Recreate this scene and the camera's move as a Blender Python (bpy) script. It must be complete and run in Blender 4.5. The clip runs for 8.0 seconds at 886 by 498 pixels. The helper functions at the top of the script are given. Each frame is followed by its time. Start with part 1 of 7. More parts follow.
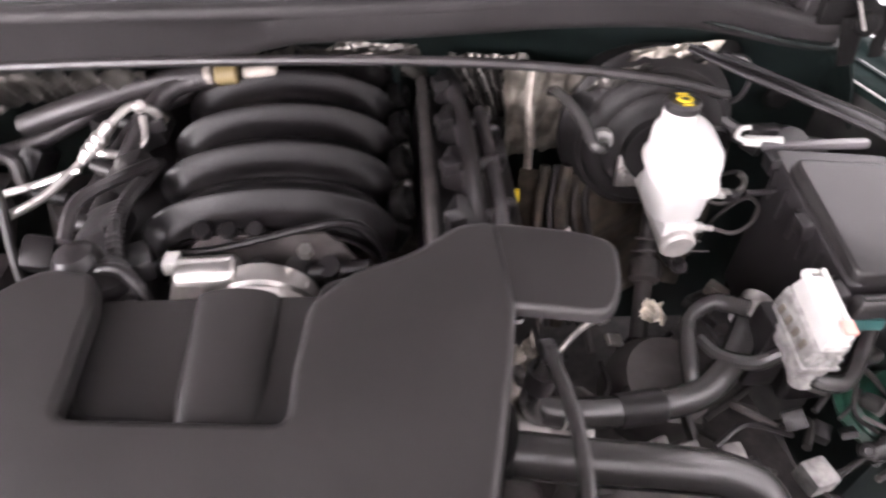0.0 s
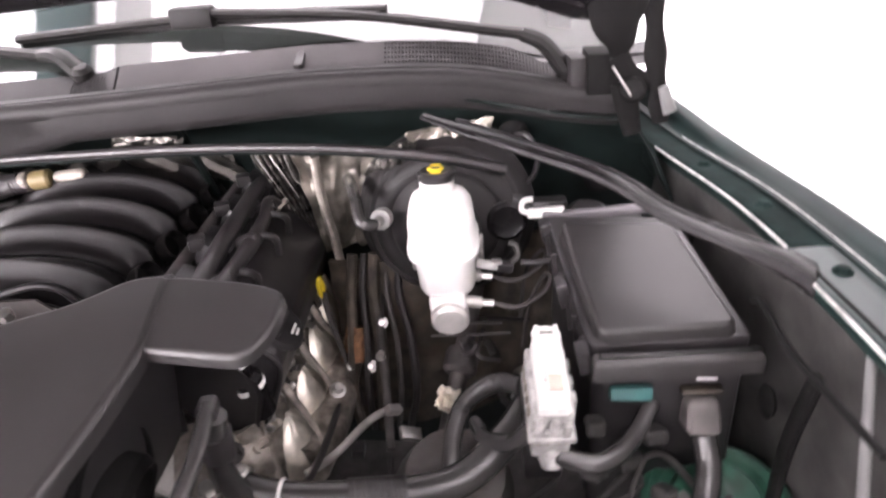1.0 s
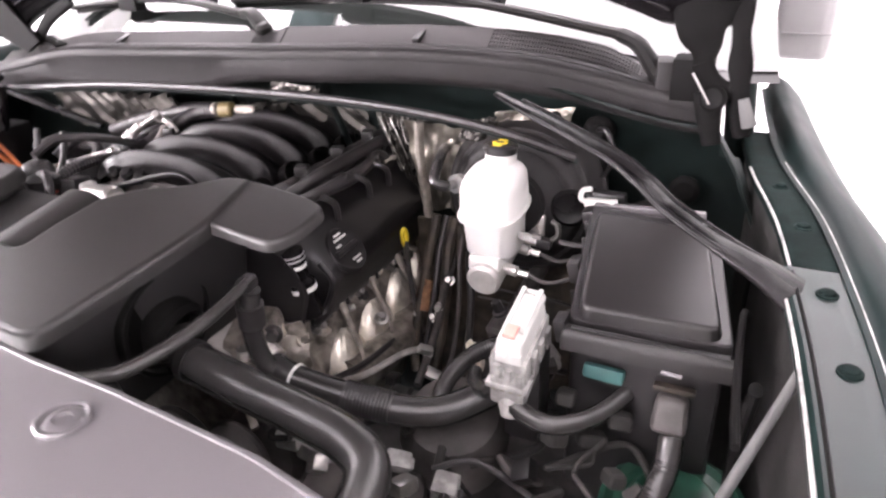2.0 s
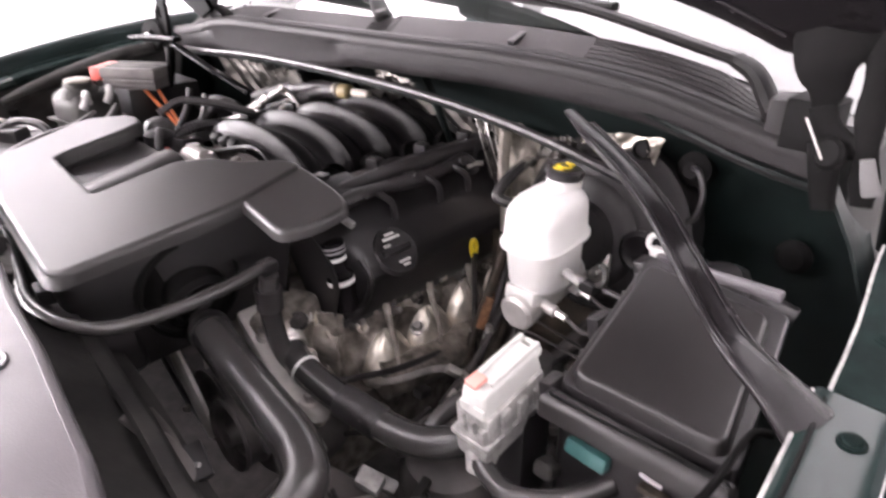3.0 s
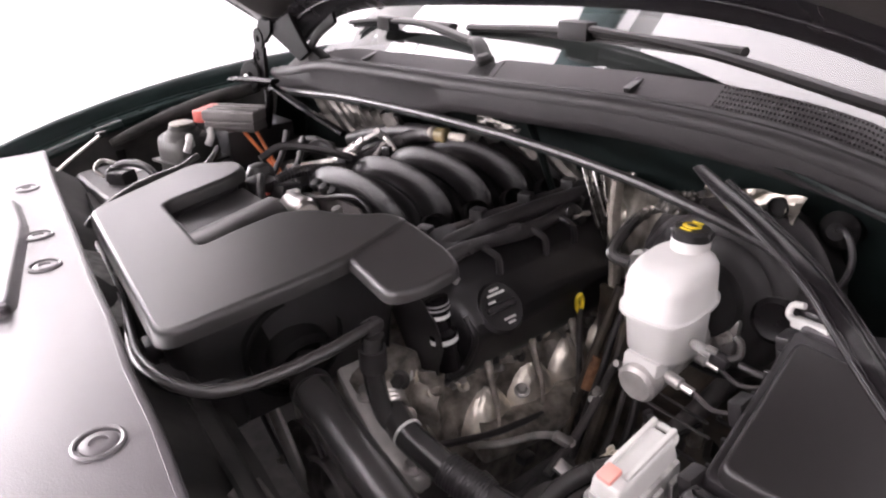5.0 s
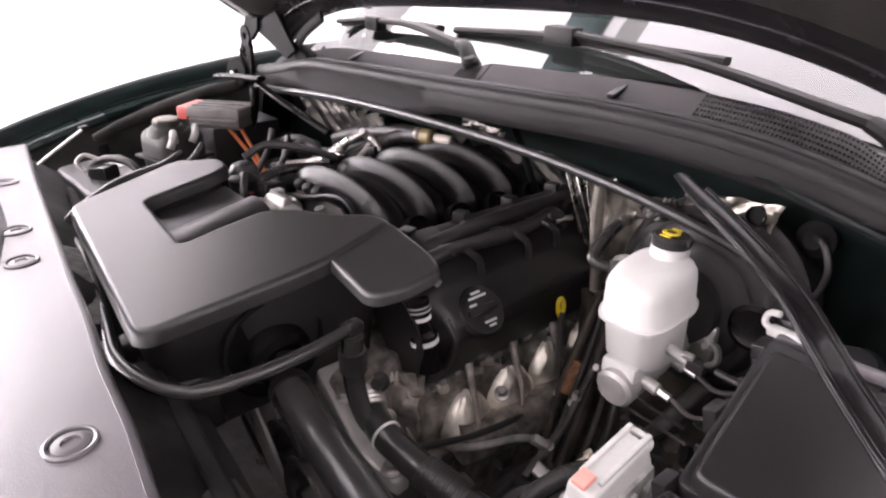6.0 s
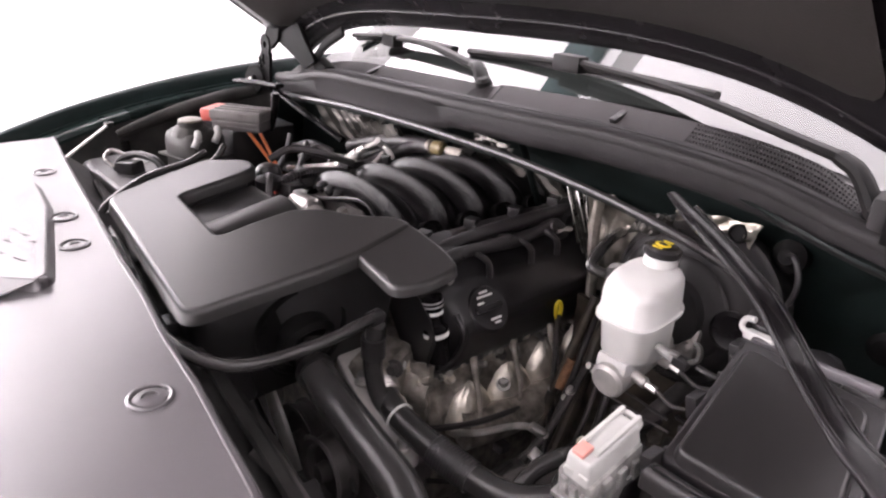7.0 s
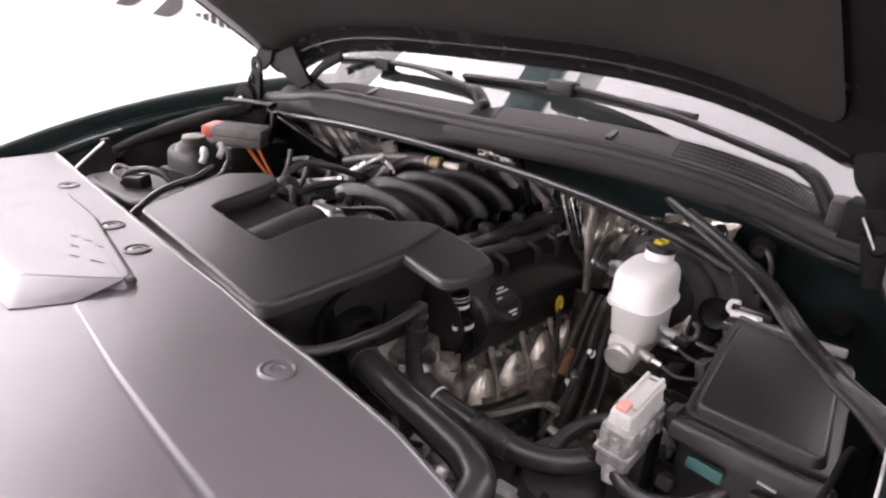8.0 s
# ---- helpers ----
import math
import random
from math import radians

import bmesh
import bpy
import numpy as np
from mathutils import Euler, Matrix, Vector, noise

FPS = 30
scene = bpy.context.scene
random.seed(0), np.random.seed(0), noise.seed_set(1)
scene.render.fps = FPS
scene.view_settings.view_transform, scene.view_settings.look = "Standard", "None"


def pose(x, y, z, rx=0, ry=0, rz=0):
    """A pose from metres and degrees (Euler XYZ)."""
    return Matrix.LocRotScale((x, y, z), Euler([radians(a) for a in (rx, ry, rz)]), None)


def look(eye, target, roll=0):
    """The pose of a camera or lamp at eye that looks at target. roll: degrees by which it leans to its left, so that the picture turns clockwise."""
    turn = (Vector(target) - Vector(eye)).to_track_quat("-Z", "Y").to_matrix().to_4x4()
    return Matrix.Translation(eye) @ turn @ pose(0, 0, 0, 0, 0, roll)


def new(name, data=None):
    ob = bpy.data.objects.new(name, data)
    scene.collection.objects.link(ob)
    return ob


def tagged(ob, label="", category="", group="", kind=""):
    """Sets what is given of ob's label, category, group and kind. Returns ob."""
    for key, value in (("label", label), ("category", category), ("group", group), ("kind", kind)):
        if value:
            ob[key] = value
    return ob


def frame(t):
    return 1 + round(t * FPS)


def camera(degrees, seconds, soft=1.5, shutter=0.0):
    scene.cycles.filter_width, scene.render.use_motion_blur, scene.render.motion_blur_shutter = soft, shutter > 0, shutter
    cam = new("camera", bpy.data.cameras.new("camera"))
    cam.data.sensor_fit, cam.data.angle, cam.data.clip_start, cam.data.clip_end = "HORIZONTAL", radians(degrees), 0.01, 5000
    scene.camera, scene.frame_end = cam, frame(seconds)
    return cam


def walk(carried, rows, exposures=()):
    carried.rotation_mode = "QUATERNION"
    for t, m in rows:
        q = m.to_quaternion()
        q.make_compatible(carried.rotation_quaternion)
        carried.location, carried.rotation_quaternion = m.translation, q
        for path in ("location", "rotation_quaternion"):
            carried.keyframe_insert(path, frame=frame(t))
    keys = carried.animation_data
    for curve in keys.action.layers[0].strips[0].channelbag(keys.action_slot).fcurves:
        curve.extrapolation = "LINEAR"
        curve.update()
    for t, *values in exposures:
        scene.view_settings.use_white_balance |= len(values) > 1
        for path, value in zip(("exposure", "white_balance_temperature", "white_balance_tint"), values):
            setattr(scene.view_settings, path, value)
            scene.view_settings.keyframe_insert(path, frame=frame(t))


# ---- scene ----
cam = camera(68.0, 8.0, soft=2.2, shutter=0.4)
PATH = [
    (0, (0.1158, 0.2283, 1.6180), (0.2569, 1.6498, 0.2183), 2.79),
    (0.5, (0.3345, 0.1711, 1.6167), (0.3390, 1.7478, 0.3888), -7.61),
    (1, (0.5270, 0.1645, 1.5014), (0.4006, 1.9054, 0.5249), -4.92),
    (1.2, (0.5986, 0.1577, 1.5068), (0.2435, 1.9053, 0.6014), -6.12),
    (1.5, (0.6753, 0.1050, 1.5152), (0.0556, 1.8114, 0.6761), -11.10),
    (1.7, (0.7122, 0.0638, 1.4900), (0.0814, 1.7571, 0.6327), -6.02),
    (2.8, (0.8907, 0.2861, 1.4475), (-0.2918, 1.5951, 0.5050), 0.09),
    (3, (0.8984, 0.2781, 1.4640), (-0.3659, 1.5369, 0.5601), 0.05),
    (3.5, (0.8994, 0.2758, 1.4796), (-0.5160, 1.4626, 0.7126), -1.44),
    (3.6, (0.9031, 0.2664, 1.4706), (-0.5338, 1.4463, 0.7337), -1.91),
    (4, (0.8720, 0.2629, 1.4821), (-0.5488, 1.4118, 0.6688), -1.95),
    (4.2, (0.8536, 0.2601, 1.4866), (-0.5810, 1.3914, 0.6729), -3.06),
    (5.5, (0.8227, 0.2890, 1.4826), (-0.5948, 1.4179, 0.6363), -0.83),
    (6, (0.8279, 0.2846, 1.4875), (-0.5743, 1.4401, 0.6518), -0.30),
    (6.5, (0.8378, 0.2515, 1.5010), (-0.5571, 1.4252, 0.6783), 1.59),
    (7, (0.8678, 0.1988, 1.5116), (-0.5153, 1.3987, 0.7071), 2.83),
    (7.5, (0.8739, 0.1086, 1.5098), (-0.4659, 1.3684, 0.7238), 2.18),
    (8, (0.8536, 0.0063, 1.5227), (-0.3977, 1.3823, 0.7873), 4.57),
]
walk(cam, [(t, look(eye, target, roll)) for t, eye, target, roll in PATH],
     exposures=[(0.0, 0.38), (0.5, 0.58), (1.0, 0.48), (1.7, 0.42), (3.0, 0.24), (4.0, -0.03), (5.5, -0.28), (7.0, -0.28), (8.0, -0.48)])

# ---------------------------------------------------------------- light
world = bpy.data.worlds.new("showroom_air")
world.use_nodes = True
world.node_tree.nodes["Background"].inputs[0].default_value = (1.0, 0.97, 0.98, 1)
world.node_tree.nodes["Background"].inputs[1].default_value = 0.09
scene.world = world
PANEL_GLOW = 3.4
WINDOW_GLOW = 19.0


# ---------------------------------------------------------------- materials
def material(name, colour, rough=0.5, metal=0.0, vary=0.25, scale=18.0, bump=0.0, bump_scale=220.0,
             coat=0.0, rough_vary=0.12, second=None, sub=0.0, spec=0.5):
    """A node material with stains at a large scale, grain at a small one and fine relief."""
    m = bpy.data.materials.new(name)
    m.use_nodes = True
    nt = m.node_tree
    b = nt.nodes["Principled BSDF"]
    co = nt.nodes.new("ShaderNodeTexCoord")
    big = nt.nodes.new("ShaderNodeTexNoise")
    big.inputs["Scale"].default_value = scale
    big.inputs["Detail"].default_value = 5
    nt.links.new(co.outputs["Object"], big.inputs["Vector"])
    ramp = nt.nodes.new("ShaderNodeValToRGB")
    lo = [c * (1 - vary) for c in colour]
    hi = second if second else [min(1, c * (1 + vary)) for c in colour]
    ramp.color_ramp.elements[0].position, ramp.color_ramp.elements[1].position = 0.34, 0.68
    ramp.color_ramp.elements[0].color = (*lo, 1)
    ramp.color_ramp.elements[1].color = (*hi, 1)
    nt.links.new(big.outputs["Fac"], ramp.inputs["Fac"])
    nt.links.new(ramp.outputs["Color"], b.inputs["Base Color"])
    span = nt.nodes.new("ShaderNodeMapRange")
    span.inputs["To Min"].default_value = max(0.02, rough - rough_vary)
    span.inputs["To Max"].default_value = min(1.0, rough + rough_vary)
    nt.links.new(big.outputs["Fac"], span.inputs["Value"])
    nt.links.new(span.outputs["Result"], b.inputs["Roughness"])
    b.inputs["Metallic"].default_value = metal
    b.inputs["Coat Weight"].default_value = coat
    b.inputs["Coat Roughness"].default_value = 0.06
    b.inputs["Specular IOR Level"].default_value = spec
    if sub:
        b.inputs["Subsurface Weight"].default_value = sub
        b.inputs["Subsurface Radius"].default_value = (0.02, 0.02, 0.018)
        b.inputs["Subsurface Scale"].default_value = 0.5
    if bump:
        fine = nt.nodes.new("ShaderNodeTexNoise")
        fine.inputs["Scale"].default_value = bump_scale
        fine.inputs["Detail"].default_value = 3
        nt.links.new(co.outputs["Object"], fine.inputs["Vector"])
        bp = nt.nodes.new("ShaderNodeBump")
        bp.inputs["Strength"].default_value = bump
        bp.inputs["Distance"].default_value = 0.002
        nt.links.new(fine.outputs["Fac"], bp.inputs["Height"])
        nt.links.new(bp.outputs["Normal"], b.inputs["Normal"])
    return m


def glowing(name, colour, strength):
    m = bpy.data.materials.new(name)
    m.use_nodes = True
    b = m.node_tree.nodes["Principled BSDF"]
    b.inputs["Base Color"].default_value = (*colour, 1)
    b.inputs["Emission Color"].default_value = (*colour, 1)
    b.inputs["Emission Strength"].default_value = strength
    return m


def pane_glass(name):
    """Clear glass with a true mirror share at grazing angles."""
    m = bpy.data.materials.new(name)
    m.use_nodes = True
    nt = m.node_tree
    for n in list(nt.nodes):
        nt.nodes.remove(n)
    out = nt.nodes.new("ShaderNodeOutputMaterial")
    mix = nt.nodes.new("ShaderNodeMixShader")
    clear = nt.nodes.new("ShaderNodeBsdfTransparent")
    clear.inputs["Color"].default_value = (0.80, 0.86, 0.84, 1)
    gloss = nt.nodes.new("ShaderNodeBsdfGlossy")
    gloss.inputs["Roughness"].default_value = 0.02
    fr = nt.nodes.new("ShaderNodeFresnel")
    fr.inputs["IOR"].default_value = 2.3
    nt.links.new(fr.outputs[0], mix.inputs[0])
    nt.links.new(clear.outputs[0], mix.inputs[1])
    nt.links.new(gloss.outputs[0], mix.inputs[2])
    nt.links.new(mix.outputs[0], out.inputs["Surface"])
    return m


M = {
    "plastic": material("black_moulded_plastic", (0.0170, 0.0150, 0.0160), 0.33, bump=0.25, bump_scale=500),
    "shell": material("shaded_black_shell_plastic", (0.0135, 0.0122, 0.0128), 0.42, spec=0.35, bump=0.15, bump_scale=500),
    # paler copy of the cowl plastic, with the light on the decks in its colour
    "deck": material("lit_grey_cowl_plastic", (0.035, 0.0315, 0.0325), 0.55, spec=0.4, bump=0.2, bump_scale=500, vary=0.22, scale=9),
    "satin": material("satin_black_cover_plastic", (0.023, 0.021, 0.021), 0.36, bump=0.10, bump_scale=700, vary=0.10, scale=5, rough_vary=0.05),
    "runner": material("satin_black_composite", (0.0080, 0.0071, 0.0076), 0.30, spec=0.17, bump=0.06, bump_scale=500, vary=0.15, rough_vary=0.04),
    "lid": material("smooth_black_lid_plastic", (0.018, 0.0162, 0.0164), 0.30, spec=0.40, bump=0.10, bump_scale=700, vary=0.12, scale=5, rough_vary=0.04),
    "shroud": material("grained_grey_plastic", (0.142, 0.131, 0.139), 0.25, spec=0.9, bump=0.14, bump_scale=800, vary=0.07, scale=2.2, rough_vary=0.04),
    "gloss": material("glossy_black_composite", (0.0100, 0.0086, 0.0094), 0.27, spec=0.19, bump=0.03, bump_scale=400, vary=0.1, rough_vary=0.015),
    "rubber": material("black_rubber", (0.025, 0.022, 0.023), 0.38, bump=0.18, bump_scale=350),
    "hose": material("braided_black_rubber_hose", (0.042, 0.039, 0.039), 0.26, spec=0.65, bump=0.06, bump_scale=420, vary=0.12, rough_vary=0.03),
    "dark": material("dirty_black_metal", (0.050, 0.044, 0.043), 0.60, bump=0.3, bump_scale=90, vary=0.5, scale=30),
    "cowl": material("weathered_grey_black_plastic", (0.0165, 0.0146, 0.0152), 0.55, spec=0.28, bump=0.2, bump_scale=500, vary=0.18, scale=9),
    "green": material("dark_green_car_paint", (0.0050, 0.0100, 0.0096), 0.50, coat=0.0, spec=0.13, vary=0.3, scale=12, rough_vary=0.08),
    "dull_green": material("dusty_dark_green_paint", (0.0075, 0.0125, 0.0118), 0.75, spec=0.04, vary=0.4, scale=30, bump=0.1, bump_scale=200),
    "clear_green": material("clear_coated_dark_green_paint", (0.006, 0.013, 0.012), 0.32, coat=0.16, spec=0.2, vary=0.3, scale=12, rough_vary=0.08),
    "green_flat": material("unpolished_dark_green_primer", (0.0030, 0.0062, 0.0058), 0.55, coat=0.05, spec=0.3, vary=0.45, scale=25, bump=0.1),
    "green_plate": material("mid_green_painted_steel", (0.018, 0.07, 0.045), 0.4, coat=0.2, vary=0.4, scale=30),
    "white": material("translucent_white_plastic", (0.62, 0.605, 0.59), 0.38, vary=0.05, scale=14, sub=0.3, bump=0.04),
    "conn_white": material("white_connector_plastic", (0.60, 0.59, 0.57), 0.45, vary=0.05, scale=40, bump=0.1),
    "conn_grey": material("pale_grey_connector_plastic", (0.33, 0.32, 0.31), 0.5, vary=0.4, scale=60, bump=0.25, bump_scale=200),
    "steel": material("dull_zinc_steel", (0.50, 0.48, 0.46), 0.38, 0.9, vary=0.3, scale=40, bump=0.1),
    "cast": material("pale_cast_aluminium", (0.50, 0.48, 0.46), 0.42, 0.35, vary=0.15, scale=40, bump=0.2),
    "bright": material("bright_machined_aluminium", (0.56, 0.54, 0.52), 0.33, 0.9, vary=0.12, scale=30, bump=0.1),
    "alu": material("grimy_cast_aluminium", (0.30, 0.27, 0.24), 0.40, 0.6, vary=0.5, scale=45, bump=0.5, bump_scale=160),
    "shield": material("tarnished_heat_shield_steel", (0.72, 0.67, 0.59), 0.42, 0.80, vary=0.28, scale=35, bump=0.45, bump_scale=60),
    "tarnish": material("tarnished_dull_steel", (0.30, 0.275, 0.24), 0.36, 0.85, vary=0.35, scale=35, bump=0.4, bump_scale=60),
    "foil": material("crumpled_silver_foil", (0.115, 0.108, 0.10), 0.42, 0.95, vary=0.25, scale=30, bump=0.6, bump_scale=45),
    "blanket": material("soiled_insulation_blanket", (0.30, 0.27, 0.24), 0.6, 0.3, vary=0.5, scale=40, bump=0.5, bump_scale=120),
    "yellow": material("yellow_plastic", (0.75, 0.55, 0.03), 0.4, vary=0.12),
    "gold": material("dull_gold_connector", (0.17, 0.13, 0.06), 0.5, vary=0.3),
    "red": material("faded_red_plastic", (0.48, 0.085, 0.065), 0.45, vary=0.15),
    "pink": material("coral_red_latch", (0.82, 0.36, 0.31), 0.45, vary=0.1),
    "orange": material("orange_wire_sleeve", (0.78, 0.22, 0.08), 0.5, vary=0.15),
    "rust": material("rusty_steel_pipe", (0.20, 0.10, 0.05), 0.7, 0.2, vary=0.6, scale=60, bump=0.4),
    "teal": material("teal_connector", (0.035, 0.12, 0.115), 0.45, vary=0.25),
    "tank": material("cloudy_grey_tank_plastic", (0.030, 0.028, 0.026), 0.5, vary=0.4, sub=0.05, spec=0.3),
    "pleat": material("dark_pleated_foil", (0.09, 0.084, 0.078), 0.30, 0.9, vary=0.4, scale=40, bump=0.3, bump_scale=60),
    "paint": material("matt_black_hinge_paint", (0.0065, 0.006, 0.006), 0.6, vary=0.2, spec=0.06),
    "dusty": material("dusty_black_moulding", (0.10, 0.090, 0.087), 0.6, vary=0.45, scale=14, bump=0.25, bump_scale=200),
    "grime": material("oily_brown_grime", (0.046, 0.036, 0.027), 0.55, 0.1, vary=0.6, scale=38, bump=0.5, bump_scale=70),
    "beige": material("grimy_beige_and_recess_shade", (0.20, 0.175, 0.145), 0.5, vary=0.35, scale=50, bump=0.2, bump_scale=200),
    "soot": material("dusty_black_wall_paint", (0.032, 0.030, 0.029), 0.75, vary=0.5, scale=16, spec=0.2, bump=0.2, bump_scale=120),
    "ink": material("white_print", (0.75, 0.74, 0.72), 0.6, vary=0.05),
    "greyink": material("grey_print_and_glint", (0.38, 0.36, 0.37), 0.6, vary=0.05),
    "liner": material("grey_brown_hood_felt", (0.019, 0.0158, 0.0142), 0.95, spec=0.2, vary=0.10, scale=7, bump=0.4, bump_scale=260),
    "wiper": material("black_wiper_paint", (0.009, 0.008, 0.008), 0.48, spec=0.18, vary=0.2),
    "room": material("white_showroom_paint", (0.86, 0.85, 0.85), 0.7, vary=0.03, scale=1.2, bump=0.05, bump_scale=60),
    "tile": material("polished_white_floor", (0.84, 0.83, 0.83), 0.25, vary=0.03, scale=1.5),
    "beam": material("teal_grey_ceiling_beam", (0.045, 0.095, 0.098), 0.5, vary=0.15, scale=3),
    "van": material("white_van_paint", (0.85, 0.84, 0.84), 0.3, coat=0.6, vary=0.02),
    "slot": material("dark_louvre_plastic", (0.07, 0.06, 0.065), 0.6, vary=0.2),
    "trim": material("dark_grey_cabin_cloth", (0.05, 0.048, 0.047), 0.85, vary=0.2, scale=9, bump=0.2, bump_scale=300),
    "dash": material("pale_dashboard_cover", (0.10, 0.098, 0.098), 0.7, vary=0.08, scale=5),
    "mirror_cap": material("grey_mirror_cap", (0.33, 0.32, 0.32), 0.35, coat=0.4, vary=0.05),
    "lamp": glowing("ceiling_panel_glow", (1.0, 0.945, 0.98), PANEL_GLOW),
    "daylight": glowing("added_window_daylight", (1.0, 0.945, 0.985), WINDOW_GLOW),
    "glass": pane_glass("windscreen_glass"),
}


# ---------------------------------------------------------------- building tools
def thing(name, label, category, at=(0, 0, 0), group="", kind=""):
    e = new(name)
    e.empty_display_size = 0.03
    e.location = at
    return tagged(e, label, category, group, kind)


def part(name, bm, mat, parent=None, label="", smooth=35, kind=""):
    """One bmesh, in world places, as one mesh object under a thing or a part."""
    bmesh.ops.recalc_face_normals(bm, faces=bm.faces)
    me = bpy.data.meshes.new(name)
    bm.to_mesh(me)
    bm.free()
    me.materials.append(M[mat])
    if smooth:
        me.shade_smooth()
        me.set_sharp_from_angle(angle=radians(smooth))
    ob = new(name, me)
    if parent is not None:
        ob.parent = parent
        at = Vector((0, 0, 0))
        p = parent
        while p is not None:
            at += p.location
            p = p.parent
        me.transform(Matrix.Translation(-at))
    return tagged(ob, label, kind=kind)


def mesh():
    return bmesh.new()


def box(bm, at, size, rot=(0, 0, 0), bev=0.004, seg=2, taper=1.0):
    made = bmesh.ops.create_cube(bm, size=1.0)["verts"]
    for v in made:
        k = taper if v.co.z > 0 else 1.0
        v.co = Vector((v.co.x * size[0] * k, v.co.y * size[1] * k, v.co.z * size[2]))
    if bev:
        edges = list({e for v in made for e in v.link_edges})
        res = bmesh.ops.bevel(bm, geom=edges, offset=min(bev, 0.45 * min(size)), segments=seg, affect="EDGES", profile=0.6)
        made = list({v for f in res["faces"] for v in f.verts} | {v for v in made if v.is_valid})
    bmesh.ops.transform(bm, matrix=pose(*at, *rot), verts=made)
    return bm


def frame_of(d):
    d = Vector(d).normalized()
    return d.to_track_quat("Z", "Y").to_matrix()


def lathe(bm, base, axis, profile, seg=24, squash=(1, 1), turn=0.0):
    """A turned body: profile rows of (radius, height along the axis)."""
    m = frame_of(axis)
    base = Vector(base)
    rings = []
    for r, h in profile:
        if r < 1e-5:
            rings.append([bm.verts.new(base + m @ Vector((0, 0, h)))])
        else:
            rings.append([bm.verts.new(base + m @ Vector((r * squash[0] * math.cos(turn + 2 * math.pi * k / seg),
                                                          r * squash[1] * math.sin(turn + 2 * math.pi * k / seg), h))) for k in range(seg)])
    for a, b in zip(rings, rings[1:]):
        for k in range(seg):
            a0, a1 = a[k % len(a)], a[(k + 1) % len(a)]
            b0, b1 = b[k % len(b)], b[(k + 1) % len(b)]
            f = [v for n, v in enumerate((a0, a1, b1, b0)) if v not in (a0, a1, b1, b0)[:n]]
            if len(f) > 2:
                bm.faces.new(f)
    for ring in (rings[0], rings[-1]):
        if len(ring) > 2:
            bm.faces.new(ring)
    return bm


def rod(bm, a, b, r, seg=12, edge=0.0, r2=None):
    a, b = Vector(a), Vector(b)
    n = (b - a).length
    r2 = r if r2 is None else r2
    e = min(edge, n * 0.4, r * 0.5)
    rows = [(r - e, 0), (r, e), (r2, n - e), (r2 - e, n)] if e else [(r, 0), (r2, n)]
    return lathe(bm, a, b - a, rows, seg)


def smooth_path(points, steps=8):
    """Catmull-Rom through the points."""
    p = [Vector(q) for q in points]
    p = [2 * p[0] - p[1]] + p + [2 * p[-1] - p[-2]]
    out = []
    for i in range(1, len(p) - 2):
        a, b, c, d = p[i - 1], p[i], p[i + 1], p[i + 2]
        for k in range(steps):
            t = k / steps
            out.append(0.5 * (2 * b + (c - a) * t + (2 * a - 5 * b + 4 * c - d) * t * t + (3 * b - a - 3 * c + d) * t ** 3))
    out.append(p[-2])
    return out


def tube(bm, points, r, seg=10, steps=8, ribs=0.0, rib_pitch=0.006, flat=1.0, up=None):
    """A round or flattened hose along a smooth path; ribs: how far its rings stand proud."""
    path = smooth_path(points, steps)
    if ribs:
        fine, total = [path[0]], 0.0
        for a, b in zip(path, path[1:]):
            n = max(1, int((b - a).length / (rib_pitch / 2)))
            fine += [a.lerp(b, (k + 1) / n) for k in range(n)]
        path = fine
    side = None
    rings = []
    for i, c in enumerate(path):
        d = (path[min(i + 1, len(path) - 1)] - path[max(i - 1, 0)]).normalized()
        if side is None:
            guide = Vector(up) if up else (Vector((0, 0, 1)) if abs(d.z) < 0.9 else Vector((1, 0, 0)))
            side = d.cross(guide).normalized()
        side = (side - d * side.dot(d)).normalized()
        other = d.cross(side)
        rr = r(i / (len(path) - 1)) if callable(r) else r
        if ribs and i % 2:
            rr += ribs
        rings.append([bm.verts.new(c + side * rr * math.cos(2 * math.pi * k / seg) + other * rr * flat * math.sin(2 * math.pi * k / seg)) for k in range(seg)])
    for a, b in zip(rings, rings[1:]):
        for k in range(seg):
            bm.faces.new((a[k], a[(k + 1) % seg], b[(k + 1) % seg], b[k]))
    bm.faces.new(rings[0])
    bm.faces.new(rings[-1])
    return bm


def rounded(outline, r, seg=4):
    """An outline with its corners cut round; rows (x, y) or (x, y, radius)."""
    out, n = [], len(outline)
    for i in range(n):
        p = Vector(outline[i][:2])
        a, b = Vector(outline[i - 1][:2]), Vector(outline[(i + 1) % n][:2])
        rr = outline[i][2] if len(outline[i]) > 2 else r
        ra = min(rr, 0.45 * (a - p).length, 0.45 * (b - p).length)
        if ra < 1e-4:
            out.append(p)
            continue
        s, e = p + (a - p).normalized() * ra, p + (b - p).normalized() * ra
        for k in range(seg + 1):
            t = k / seg
            out.append((1 - t) ** 2 * s + 2 * t * (1 - t) * p + t * t * e)
    return out


